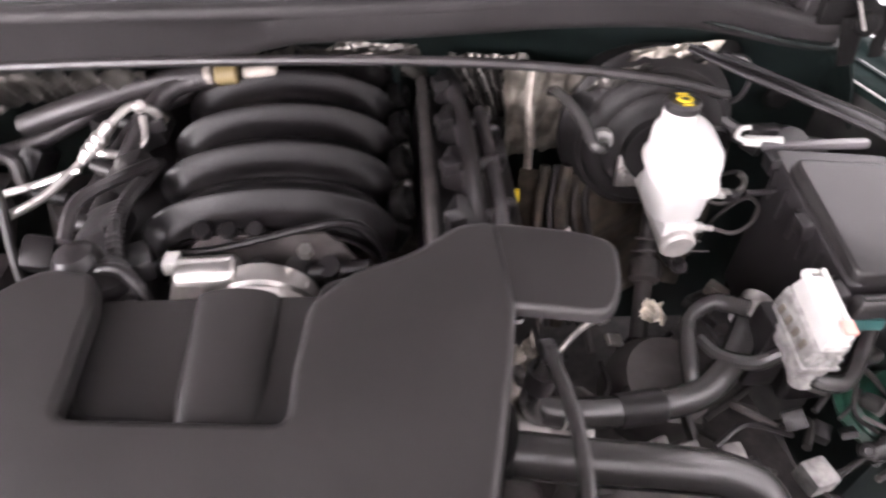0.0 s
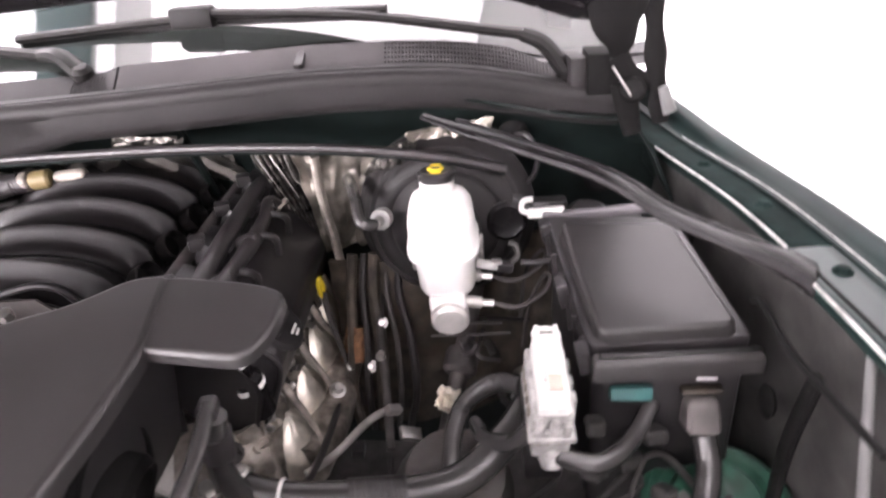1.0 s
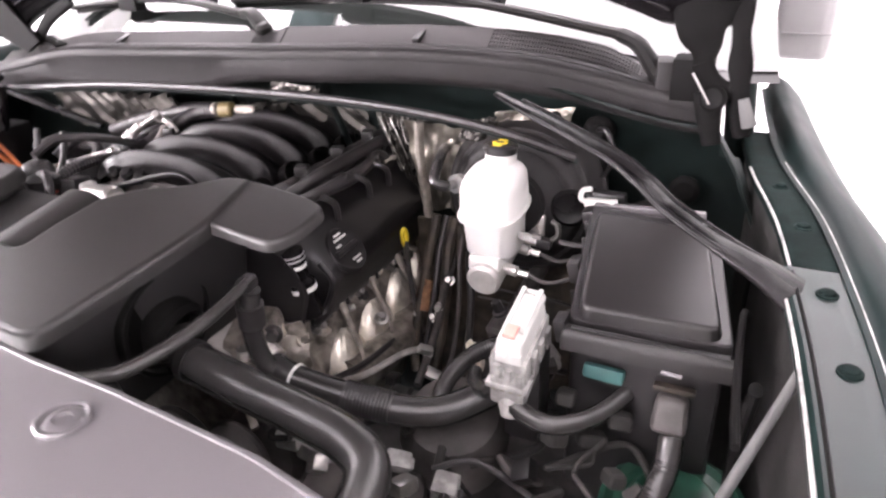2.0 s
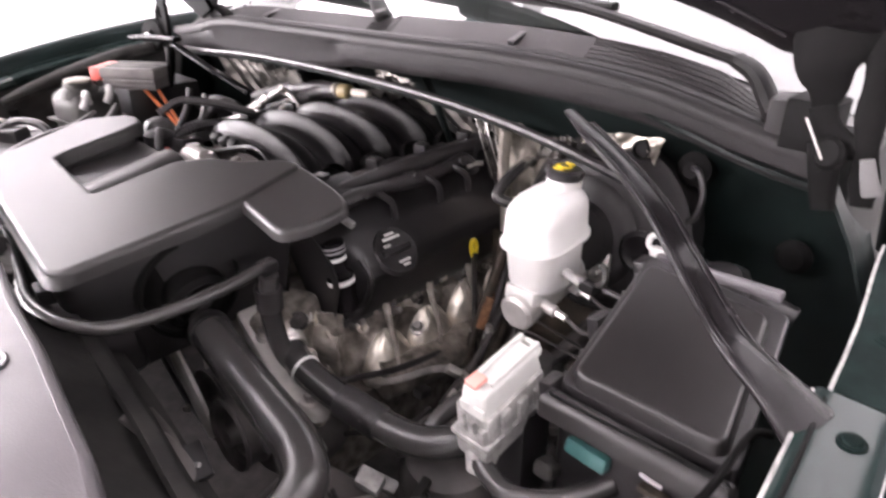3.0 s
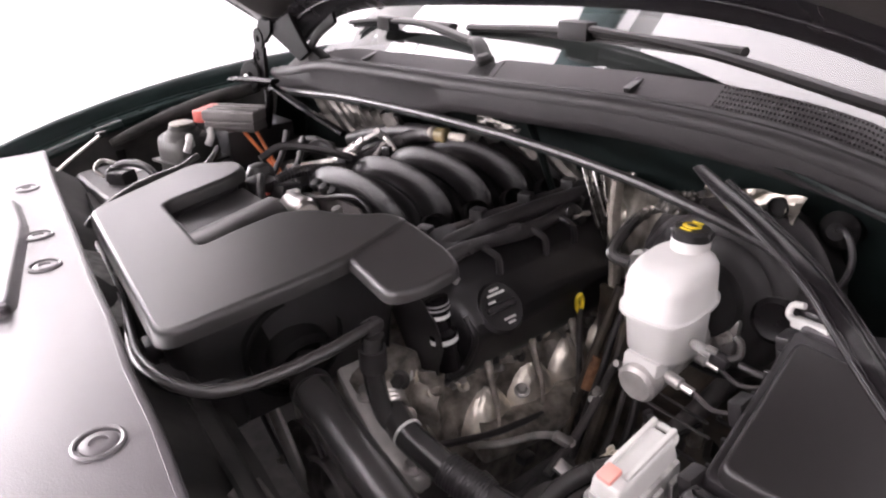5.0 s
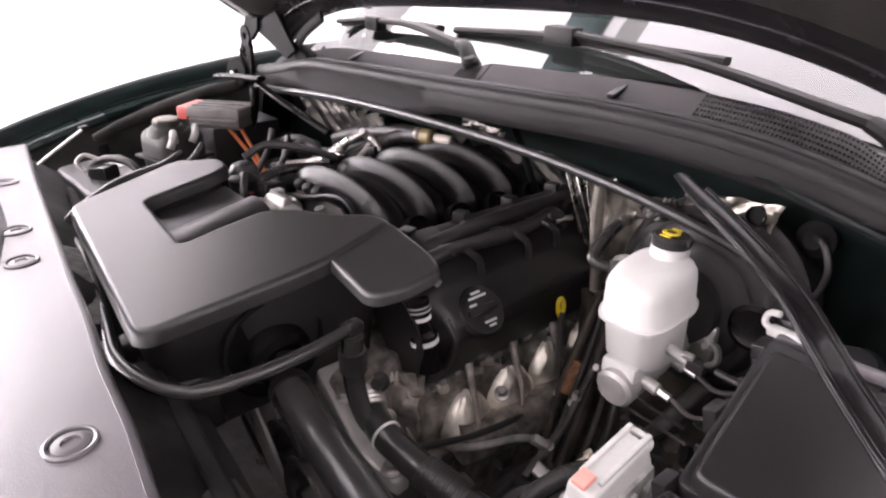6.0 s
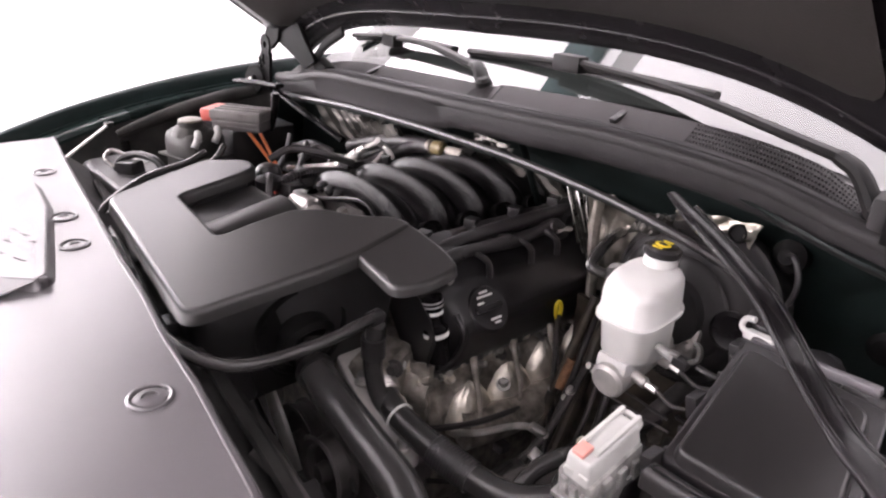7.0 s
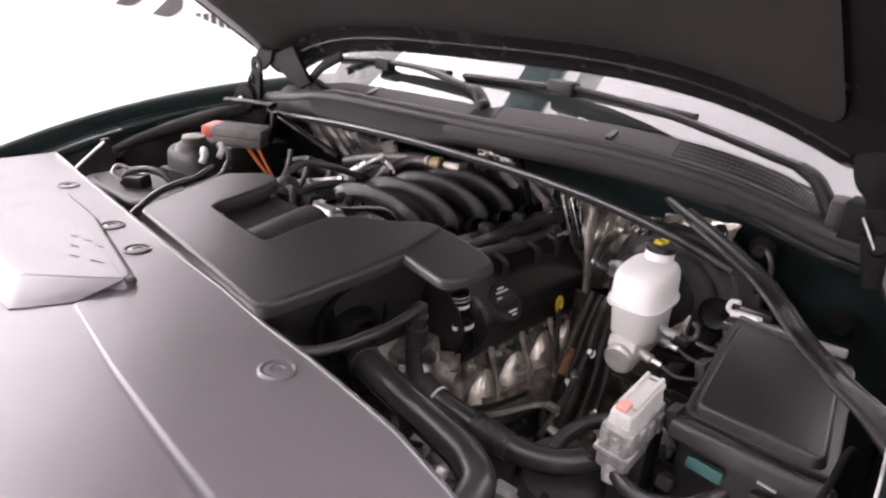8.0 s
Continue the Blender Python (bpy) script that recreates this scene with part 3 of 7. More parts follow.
def hood():
    t = thing("hood", "raised dark green hood with grey-brown felt lining", "car hood", (0, 1.04, 1.36))
    ANG = radians(35)
    fy, fz = -math.cos(ANG), math.sin(ANG)
    ny, nz = -math.sin(ANG), -math.cos(ANG)          # towards the engine

    def at(x, v, down=0.0):
        """x across, v metres from the rear edge forwards, down metres below the skin."""
        w = abs(x) / 0.78
        bow = 0.030 * (1 - w ** 2)
        y0 = 1.075 - 0.055 * (1 - w ** 2)
        z0 = 1.422 - 0.17 * min(w, 0.85) ** 3.5 + 0.040 * x
        d = down - bow * min(1.0, v / 0.4) * 0.6
        return (x, y0 + fy * v + ny * d, z0 + fz * v + nz * d)

    def half(v):
        return 0.745 + 0.03 * min(1, v / 0.6)

    L = 1.18
    part("outer_skin", sheet(mesh(), lambda u, v: at((2 * u - 1) * half(v * L), v * L, 0.0), 36, 24, 0.002), "green", t, smooth=50)

    # inner frame: rolled rear edge, sides, all below the skin
    def rear_roll(u, v):
        x = (2 * u - 1) * 0.742
        rows = [(0.0, 0.003), (-0.004, 0.012), (0.002, 0.026), (0.018, 0.034), (0.040, 0.034), (0.070, 0.028), (0.10, 0.022), (0.13, 0.018)]
        k = v * (len(rows) - 1)
        i = min(int(k), len(rows) - 2)
        a, d = (rows[i][n] + (rows[i + 1][n] - rows[i][n]) * (k - i) for n in (0, 1))
        return at(x, a, d)

    part("rear_edge", sheet(mesh(), rear_roll, 48, 14, 0.002), "gloss", t, "black rolled rear edge", smooth=60)
    part("edge_bead", tube(mesh(), [at(-0.66 + 1.32 * k / 16, 0.056, 0.034) for k in range(17)], 0.0030, 8, 3), "gloss", t, "pressed bead along the edge", smooth=80)
    part("inner_frame", sheet(mesh(), lambda u, v: at((2 * u - 1) * half(0.12 + v * (L - 0.13)) * 0.985, 0.12 + v * (L - 0.13), 0.018), 30, 20, 0.002), "gloss", t, "black painted inner frame", smooth=50)
    for s in (-1, 1):
        bm = tube(mesh(), [at(s * half(v) * 0.985, v, 0.012) for v in (0.02, 0.3, 0.6, 0.9, 1.15)], 0.011, 10)
        part("side_edge", bm, "green", t)

    def lining(u, v):
        vv = 0.082 + 1.0 * v
        corner = 1.0
        if v < 0.08:
            corner = 1 - 0.075 * (1 - math.sqrt(max(0, 1 - ((0.08 - v) / 0.08) ** 2)))
        wide = (0.655 + 0.02 * v) * corner
        x = (2 * u - 1) * wide
        edge = min(1.0, 12 * min(u, 1 - u), 14 * min(v, 1 - v))
        puff = 0.006 + 0.016 * edge ** 0.5 + 0.004 * math.sin(5 * x) * math.sin(4 * vv)
        return at(x, vv, 0.020 + puff)

    part("felt_lining", sheet(mesh(), lining, 60, 50), "liner", t, "matt grey-brown felt lining", smooth=60)
    # hinges: on each side a cranked front link with an eye, a rear arm and a bolted foot
    def plate(name, pts, wide, label="", flat=0.34):
        part(name, tube(mesh(), pts, wide, 12, 6, flat=flat, up=(0, 1, 0)), "paint", t, label)

    def eye(x, y, z, r, hole):
        bm = mesh()
        rings = []
        for k in range(20):
            a = 2 * math.pi * k / 20
            rings.append([bm.verts.new((x + q * math.cos(a), y + d, z + q * math.sin(a))) for q, d in ((hole, -0.004), (r, -0.004), (r, 0.004), (hole, 0.004))])
        for k in range(20):
            p, q = rings[k], rings[(k + 1) % 20]
            for n in range(4):
                bm.faces.new((p[n], p[(n + 1) % 4], q[(n + 1) % 4], q[n]))
        part("link_eye", bm, "paint", t, "hinge eye with an open hole")

    def flat_plate(name, outline, y, label=""):
        bm = slab(mesh(), rounded([(*p, 0.006) for p in outline], 0.006, 3), lambda u, v: 0.0, 0.009, 0.0015, 1)
        bmesh.ops.transform(bm, matrix=Matrix(((1, 0, 0, 0), (0, 0, -1, y), (0, 1, 0, 0), (0, 0, 0, 1))), verts=bm.verts)
        bmesh.ops.recalc_face_normals(bm, faces=bm.faces)
        part(name, bm, "paint", t, label)

    flat_plate("hinge_link", [(-0.810, 1.170), (-0.722, 1.185), (-0.716, 1.240), (-0.712, 1.278), (-0.752, 1.292), (-0.776, 1.258)], 0.962, "black cranked hinge link")
    eye(-0.731, 0.964, 1.298, 0.025, 0.0085)
    flat_plate("hinge_upper_link", [(-0.742, 1.316), (-0.706, 1.288), (-0.663, 1.317), (-0.650, 1.372), (-0.690, 1.372), (-0.724, 1.338)], 0.963)
    flat_plate("hinge_arm", [(-0.690, 1.335), (-0.668, 1.308), (-0.622, 1.292), (-0.548, 1.263), (-0.500, 1.286), (-0.545, 1.330), (-0.590, 1.380), (-0.660, 1.380)], 0.970, "broad black hinge arm")
    plate("hinge_stay", [(-0.520, 0.985, 1.290), (-0.475, 0.985, 1.326), (-0.40, 0.985, 1.362)], 0.012)
    part("hinge_foot", box(mesh(), (-0.500, 0.995, 1.272), (0.05, 0.03, 0.03), (0, 20, 0), 0.006), "paint", t)
    part("hinge_boss", lathe(mesh(), (-0.770, 0.950, 1.206), (0.3, -1, 0.2), [(0.030, 0), (0.038, 0.006), (0.034, 0.010), (0.012, 0.011), (0.010, 0.017), (0, 0.018)], 26), "paint", t, "round hinge boss")
    part("boss_bolt", lathe(mesh(), (-0.766, 0.934, 1.209), (0.5, -1, 0.2), [(0.006, 0), (0.006, 0.005), (0, 0.006)], 6), "steel", t)
    for x, z in ((-0.770, 1.262), (-0.752, 1.272)):
        part("spring_hook", tube(mesh(), [(x, 0.962, z), (x + 0.008, 0.960, z - 0.006), (x + 0.004, 0.960, z - 0.016), (x + 0.012, 0.960, z - 0.022)], 0.0032, 6), "paint", t)

    plate("hinge_link", [(0.764, 1.002, 1.205), (0.760, 1.001, 1.235), (0.753, 1.000, 1.275), (0.748, 1.000, 1.315), (0.743, 1.000, 1.360), (0.738, 1.002, 1.402)], lambda k: 0.0105 + 0.004 * math.sin(3 * math.pi * k) ** 2, "black hinge link")
    plate("hinge_arm", [(0.704, 1.004, 1.292), (0.706, 1.002, 1.312), (0.700, 1.000, 1.338), (0.702, 1.000, 1.372)], lambda k: 0.008 + 0.034 * k, "broad black hinge arm")
    plate("hinge_bridge", [(0.706, 1.003, 1.296), (0.716, 1.004, 1.276), (0.734, 1.004, 1.262), (0.752, 1.002, 1.262)], 0.013)
    plate("hinge_foot", [(0.716, 1.010, 1.258), (0.722, 1.008, 1.225), (0.730, 1.006, 1.190)], lambda k: 0.018 - 0.006 * k)
    part("hinge_boss", lathe(mesh(), (0.726, 1.000, 1.252), (-0.3, -1, 0.2), [(0.016, 0), (0.017, 0.006), (0.013, 0.010), (0.006, 0.011), (0, 0.012)], 22), "paint", t, "round hinge boss")
    part("spring_rod", rod(mesh(), (0.697, 0.992, 1.284), (0.721, 0.990, 1.247), 0.0018, 8), "steel", t, "thin bright spring rod")
    part("link_end", tube(mesh(), [(0.772, 0.992, 1.222), (0.766, 0.990, 1.238), (0.760, 0.990, 1.256)], lambda k: 0.0095 - 0.003 * k, 10, flat=0.6, up=(0, 1, 0)), "dash", t, "pale grey link end")


hood()


def windscreen():
    t = thing("windscreen", "tilted clear windscreen reflecting the bright ceiling", "windscreen", (0, 1.1, 1.33))

    def pane(u, v, drop=0.0):
        x = (2 * u - 1) * (0.80 - 0.12 * v)
        y = lip_y(x) + 0.064 + 0.78 * v + 0.10 * abs(2 * u - 1) ** 2.2 * (1 - 0.3 * v)
        z = min(lip_z(x), 1.30) + 0.012 + 0.50 * v - drop
        return (x, y, z)

    g = part("pane", sheet(mesh(), pane, 30, 20), "glass", t, smooth=60)
    g.visible_shadow = False
    part("black_border", sheet(mesh(), lambda u, v: pane(u, -0.02 + 0.05 * v, 0.004), 30, 3), "plastic", t, "black border along its foot", smooth=60)
    for s in (-1, 1):
        part("pillar", tube(mesh(), [Vector(pane(0.5 + s * 0.5, 0.0)) + Vector((s * -0.035, 0.10, -0.20))] + [Vector(pane(0.5 + s * 0.5, v)) + Vector((s * -0.045, 0.03, -0.02)) for v in (0.10, 0.3, 0.6, 1.0)], 0.024, 12), "green", t, "dark green screen pillar")
    d = thing("dashboard", "pale grey dashboard behind the windscreen", "dashboard", (0, 1.6, 1.2))

    def top(u, v):
        x = (2 * u - 1) * 0.74
        return (x, lip_y(x) + 0.11 + 0.75 * v, min(lip_z(x), 1.30) - 0.015 + 0.03 * math.sin(3 * v) + 0.02 * math.sin(7 * u) * v)

    part("top_pad", sheet(mesh(), top, 24, 14, 0.02), "dash", d, smooth=60)


windscreen()


def cabin():
    """The dim cabin behind the windscreen, closed by door panels, a roof and a rear wall."""
    t = thing("cabin", "dim cabin with dark trim behind the windscreen", "car cabin", (0, 1.9, 0.8))
    part("rear_trim", box(mesh(), (0, 2.45, 1.25), (1.36, 0.05, 1.14), bev=0.02), "trim", t)
    part("roof", sheet(mesh(), lambda u, v: ((2 * u - 1) * 0.70, 1.88 + 0.62 * v, 1.80 + 0.04 * math.sin(math.pi * u) + 0.03 * math.sin(math.pi * v / 2)), 16, 8, 0.03), "green", t, "dark green painted roof", smooth=60)
    for s in (-1, 1):
        bm = slab(mesh(), [Vector(p) for p in ((1.30, 0.70), (2.45, 0.70), (2.45, 1.80), (1.90, 1.80), (1.30, 1.36))], lambda x, y: 0.0, 0.04, 0.004, 1)
        bmesh.ops.transform(bm, matrix=Matrix(((0, 0, 1, s * 0.69), (1, 0, 0, 0), (0, 1, 0, 0), (0, 0, 0, 1))), verts=bm.verts)
        part("door_trim", bm, "trim", t)
        part("seat_back", box(mesh(), (s * 0.36, 2.15, 1.12), (0.50, 0.14, 0.70), (-12, 0, 0), 0.05, 3), "trim", t, "dark seat back")
        part("headrest", box(mesh(), (s * 0.36, 2.21, 1.56), (0.26, 0.10, 0.17), (-8, 0, 0), 0.04, 3), "trim", t)


cabin()


def wiper(base, clip, tip_a, tip_b, knee):
    t = thing("wiper", "black windscreen wiper with a slim arm and blade", "wiper", base, "wipers")
    part("arm_head", tube(mesh(), [base, Vector(base).lerp(Vector(knee), 0.5) + Vector((0, 0, 0.012)), knee], lambda k: 0.015 - 0.003 * k, 10, flat=0.8), "wiper", t)
    part("arm", tube(mesh(), [knee, Vector(knee).lerp(Vector(clip), 0.5) + Vector((0, 0, 0.010)), clip], lambda k: 0.014 - 0.004 * k, 8, flat=0.55), "wiper", t, "black wiper arm")
    part("blade_clip", box(mesh(), Vector(clip) + Vector((0, 0, -0.006)), (0.058, 0.026, 0.028), (0, 0, math.degrees(math.atan2(tip_b[1] - tip_a[1], tip_b[0] - tip_a[0]))), 0.005), "wiper", t)
    mid = Vector(tip_a).lerp(Vector(tip_b), 0.5) + Vector((0, 0, 0.008))
    part("blade_frame", tube(mesh(), [tip_a, mid, tip_b], 0.011, 8, flat=0.6), "wiper", t)
    part("rubber_blade", tube(mesh(), [Vector(p) + Vector((0, 0.006, -0.010)) for p in (tip_a, mid, tip_b)], 0.004, 6), "rubber", t)
    part("cover_nut", lathe(mesh(), base, (0, -0.3, 1), [(0.014, -0.01), (0.014, 0.008), (0.009, 0.014), (0, 0.015)], 16), "wiper", t)


wiper((0.012, 1.018, 1.312), (-0.368, 1.092, 1.350), (-0.655, 1.180, 1.322), (-0.16, 1.096, 1.350), (-0.062, 1.058, 1.334))
wiper((0.648, 1.050, 1.266), (0.152, 1.076, 1.372), (-0.108, 1.092, 1.352), (0.413, 1.079, 1.358), (0.59, 1.060, 1.318))


def door_mirror():
    t = thing("door_mirror", "grey outside mirror on the driver's door", "mirror", (0.90, 1.85, 1.27))
    part("housing", box(mesh(), (0.852, 1.82, 1.238), (0.12, 0.10, 0.15), (0, 0, -8), 0.026, 4), "mirror_cap", t)
    part("foot", box(mesh(), (0.775, 1.84, 1.20), (0.09, 0.05, 0.05), (0, 0, 0), 0.015, 3), "plastic", t)
    part("seam", box(mesh(), (0.855, 1.768, 1.222), (0.10, 0.004, 0.003), (0, 0, -8), 0.001), "greyink", t)



door_mirror()


def radiator_cover():
    """The wide grained plastic cover above the radiator, with fasteners, a raised middle and an emblem."""
    t = thing("radiator_cover", "grained grey plastic cover over the radiator, with push fasteners", "radiator cover", (0, 0.2, 1.13))
    rear = [(-0.72, 0.455), (-0.48, 0.427), (-0.155, 0.396), (0.05, 0.376), (0.16, 0.368), (0.27, 0.355), (0.37, 0.349), (0.45, 0.340), (0.52, 0.333), (0.60, 0.317), (0.74, 0.28)]
    zt = lambda x, y: 1.149 + 0.03 * max(-0.5, min(0.5, x)) - 0.05 * max(0, (abs(x) - 0.45)) ** 1.3 - 0.16 * max(0, 0.10 - y) ** 1.6
    out = [Vector(p) for p in rear[::-1]] + [Vector((-0.74, 0.10)), Vector((-0.70, -0.22)), Vector((0.70, -0.22)), Vector((0.74, 0.10))]
    # two levels: a rear shelf and, in front of a long step, a slightly lower nose
    step = [(-0.72, 0.184), (-0.16, 0.219), (0.07, 0.224), (0.26, 0.201), (0.40, 0.190), (0.50, 0.184), (0.74, 0.165)]

    wide = lambda x: 0.004 + 0.010 * max(0.0, min(1.0, (x - 0.08) / 0.40))      # the groove opens towards the driver's side

    def shelf(u, v):
        x = -0.73 + 1.47 * u
        y = table(step, x) + (table(rear, x) - table(step, x)) * v
        return (x, y, zt(x, y))

    def nose(u, v):
        x = -0.73 + 1.47 * u
        y1 = table(step, x) - wide(x)
        y = -0.25 + (y1 + 0.25) * v
        return (x, y, zt(x, y) - 0.001)

    def riser(u, v):
        x = -0.73 + 1.47 * u
        a = table(step, x)
        k = v
        return (x, a - wide(x) * k, zt(x, a) - 0.001 * k - 0.08 * wide(x) * (0.5 - 0.5 * math.cos(2 * math.pi * k)))

    part("rear_shelf", sheet(mesh(), shelf, 60, 8), "shroud", t, smooth=60)
    part("groove", sheet(mesh(), riser, 60, 10), "shroud", t, smooth=60)
    part("nose", sheet(mesh(), nose, 60, 16), "shroud", t, smooth=60)

    def rolled(u, v):
        x = -0.73 + 1.47 * u
        y = table(rear, x)
        rows = [(0, 0), (0.004, -0.001), (0.006, -0.004), (0.007, -0.012), (0.007, -0.03)]
        k = v * (len(rows) - 1)
        i = min(int(k), len(rows) - 2)
        a, d = (rows[i][n] + (rows[i + 1][n] - rows[i][n]) * (k - i) for n in (0, 1))
        return (x, y + a, zt(x, y) + d)

    part("rear_rim", sheet(mesh(), rolled, 60, 8, 0.002), "shroud", t, smooth=60)
    # raised middle plate with a wedge-shaped front; a dark stub paints its notch's shade
    out = rounded([(-0.32, 0.174, 0.01), (-0.008, 0.194, 0.006), (0.080, 0.282, 0.004), (0.068, 0.296, 0.006), (-0.20, 0.348, 0.01), (-0.34, 0.357, 0.01)], 0.008)
    part("raised_plate", slab(mesh(), out, lambda x, y: zt(x, y) + 0.012, 0.014, 0.004, 3, 0.008), "shroud", t, "raised middle plate")
    crest, foot = [(-0.31, 0.176), (-0.008, 0.194), (0.080, 0.282)], [(-0.27, 0.138), (0.059, 0.162), (0.086, 0.222)]

    def wedge(u, v):
        k = min(int(2 * u), 1)
        f = 2 * u - k
        p, q = (Vector(w[k]).lerp(Vector(w[k + 1]), f) for w in (crest, foot))
        x, y = p.lerp(q, v)
        return (x, y, zt(x, y) + 0.0006 + 0.0112 * (1 - v))

    part("wedge_front", sheet(mesh(), wedge, 20, 6, 0.001), "shroud", t, "sloping front of the plate", smooth=15)
    part("notch", lathe(mesh(), (0.075, 0.291, zt(0.07, 0.29) + 0.002), (0, 0, 1), [(0.006, 0), (0.0065, 0.007), (0.004, 0.010), (0, 0.010)], 14), "slot", t, "dark stub for the shaded corner notch")
    # small printed bars, unreadable
    for x, y, w in ((-0.113, 0.291, 0.012), (-0.082, 0.299, 0.012), (-0.072, 0.277, 0.012), (-0.049, 0.302, 0.011), (-0.033, 0.264, 0.013), (0.004, 0.279, 0.020)):
        part("print_bar", box(mesh(), (x, y, zt(x, y) + 0.0124), (w, 0.0025, 0.0006), (0, 0, 25), 0), "slot", t, smooth=0)
    # push fasteners
    for x, y in ((0.366, 0.314), (-0.037, 0.346), (-0.160, 0.359), (-0.43, 0.385)):
        z = zt(x, y)
        bm = lathe(mesh(), (x, y, z - 0.001), (0, 0, 1), [(0.0195, 0), (0.0195, 0.003), (0.0175, 0.0042), (0.0158, 0.0035), (0.0154, 0.0005), (0.014, 0.0005), (0.0135, 0.0025), (0.010, 0.0035), (0.007, 0.0035), (0.0065, 0.0015), (0, 0.0015)], 28)
        part("push_fastener", bm, "shroud", t, "round push fastener")
    # the radiator's own top edge in the gap behind
    r = thing("radiator_support", "black steel support with ribs behind the radiator cover", "radiator support", (0, 0.42, 1.0))
    part("beam", sheet(mesh(), lambda u, v: (-0.72 + 1.44 * u, table(rear, -0.72 + 1.44 * u) + 0.004 + 0.055 * v, 1.085 - 0.05 * v + 0.01 * math.sin(30 * u)), 60, 5, 0.01), "soot", r)
    part("fan_shroud", sheet(mesh(), lambda u, v: (-0.6 + 1.2 * u, table(rear, -0.6 + 1.2 * u) + 0.060 + 0.02 * v, 1.03 - 0.42 * v), 40, 8, 0.01), "soot", r)
    # moulded edge of the fan housing with a few webs and two arms
    def edge(u, v):
        x = -0.58 + 1.2 * u
        return (x, table(rear, x) + 0.052 + 0.030 * v + 0.010 * math.sin(2.4 * math.pi * v), 1.060 - 0.045 * v - 0.02 * math.sin(11 * x) ** 2 * v)

    part("housing_edge", sheet(mesh(), edge, 60, 8, 0.006), "soot", r, smooth=60)
    for x, dy, dz in ((-0.22, 0.0, 0.0), (0.06, 0.0, 0.005)):
        y = table(rear, x) + 0.06
        part("web", tube(mesh(), [(x, y, 1.055), (x + 0.012, y + 0.030 + dy, 1.045 + dz), (x + 0.03, y + 0.055 + dy, 1.02), (x + 0.035, y + 0.07, 0.97)], lambda k: 0.012 - 0.005 * k, 8, flat=0.45), "dusty", r)
    for x0, x1 in ((-0.20, -0.07), (-0.045, 0.055)):
        part("top_plate", sheet(mesh(), lambda u, v: (x0 + (x1 - x0) * u, table(rear, x0 + (x1 - x0) * u) + 0.008 + 0.022 * v, 1.092 - 0.012 * v), 6, 2, 0.004), "conn_grey", r, "pale grey radiator top plate")
    part("arm", tube(mesh(), [(0.36, 0.402, 1.055), (0.40, 0.420, 1.030), (0.435, 0.425, 0.995), (0.44, 0.420, 0.93), (0.43, 0.41, 0.86)], lambda k: 0.009 + 0.004 * k, 10, flat=0.5), "dusty", r, "dull grey bracket arm")
    part("arm_foot", box(mesh(), (0.415, 0.432, 1.012), (0.040, 0.03, 0.008), (10, 20, -10), 0.003), "plastic", r)
    part("latch_plate", slab(mesh(), rounded([(0.13, 0.405), (0.20, 0.398), (0.215, 0.425), (0.14, 0.43)], 0.008), lambda x, y: 1.066, 0.006, 0.002, 2), "plastic", r)


radiator_cover()


# ---------------------------------------------------------------- engine
def cover_top(x, y):
    return 1.043 + 0.2 * y


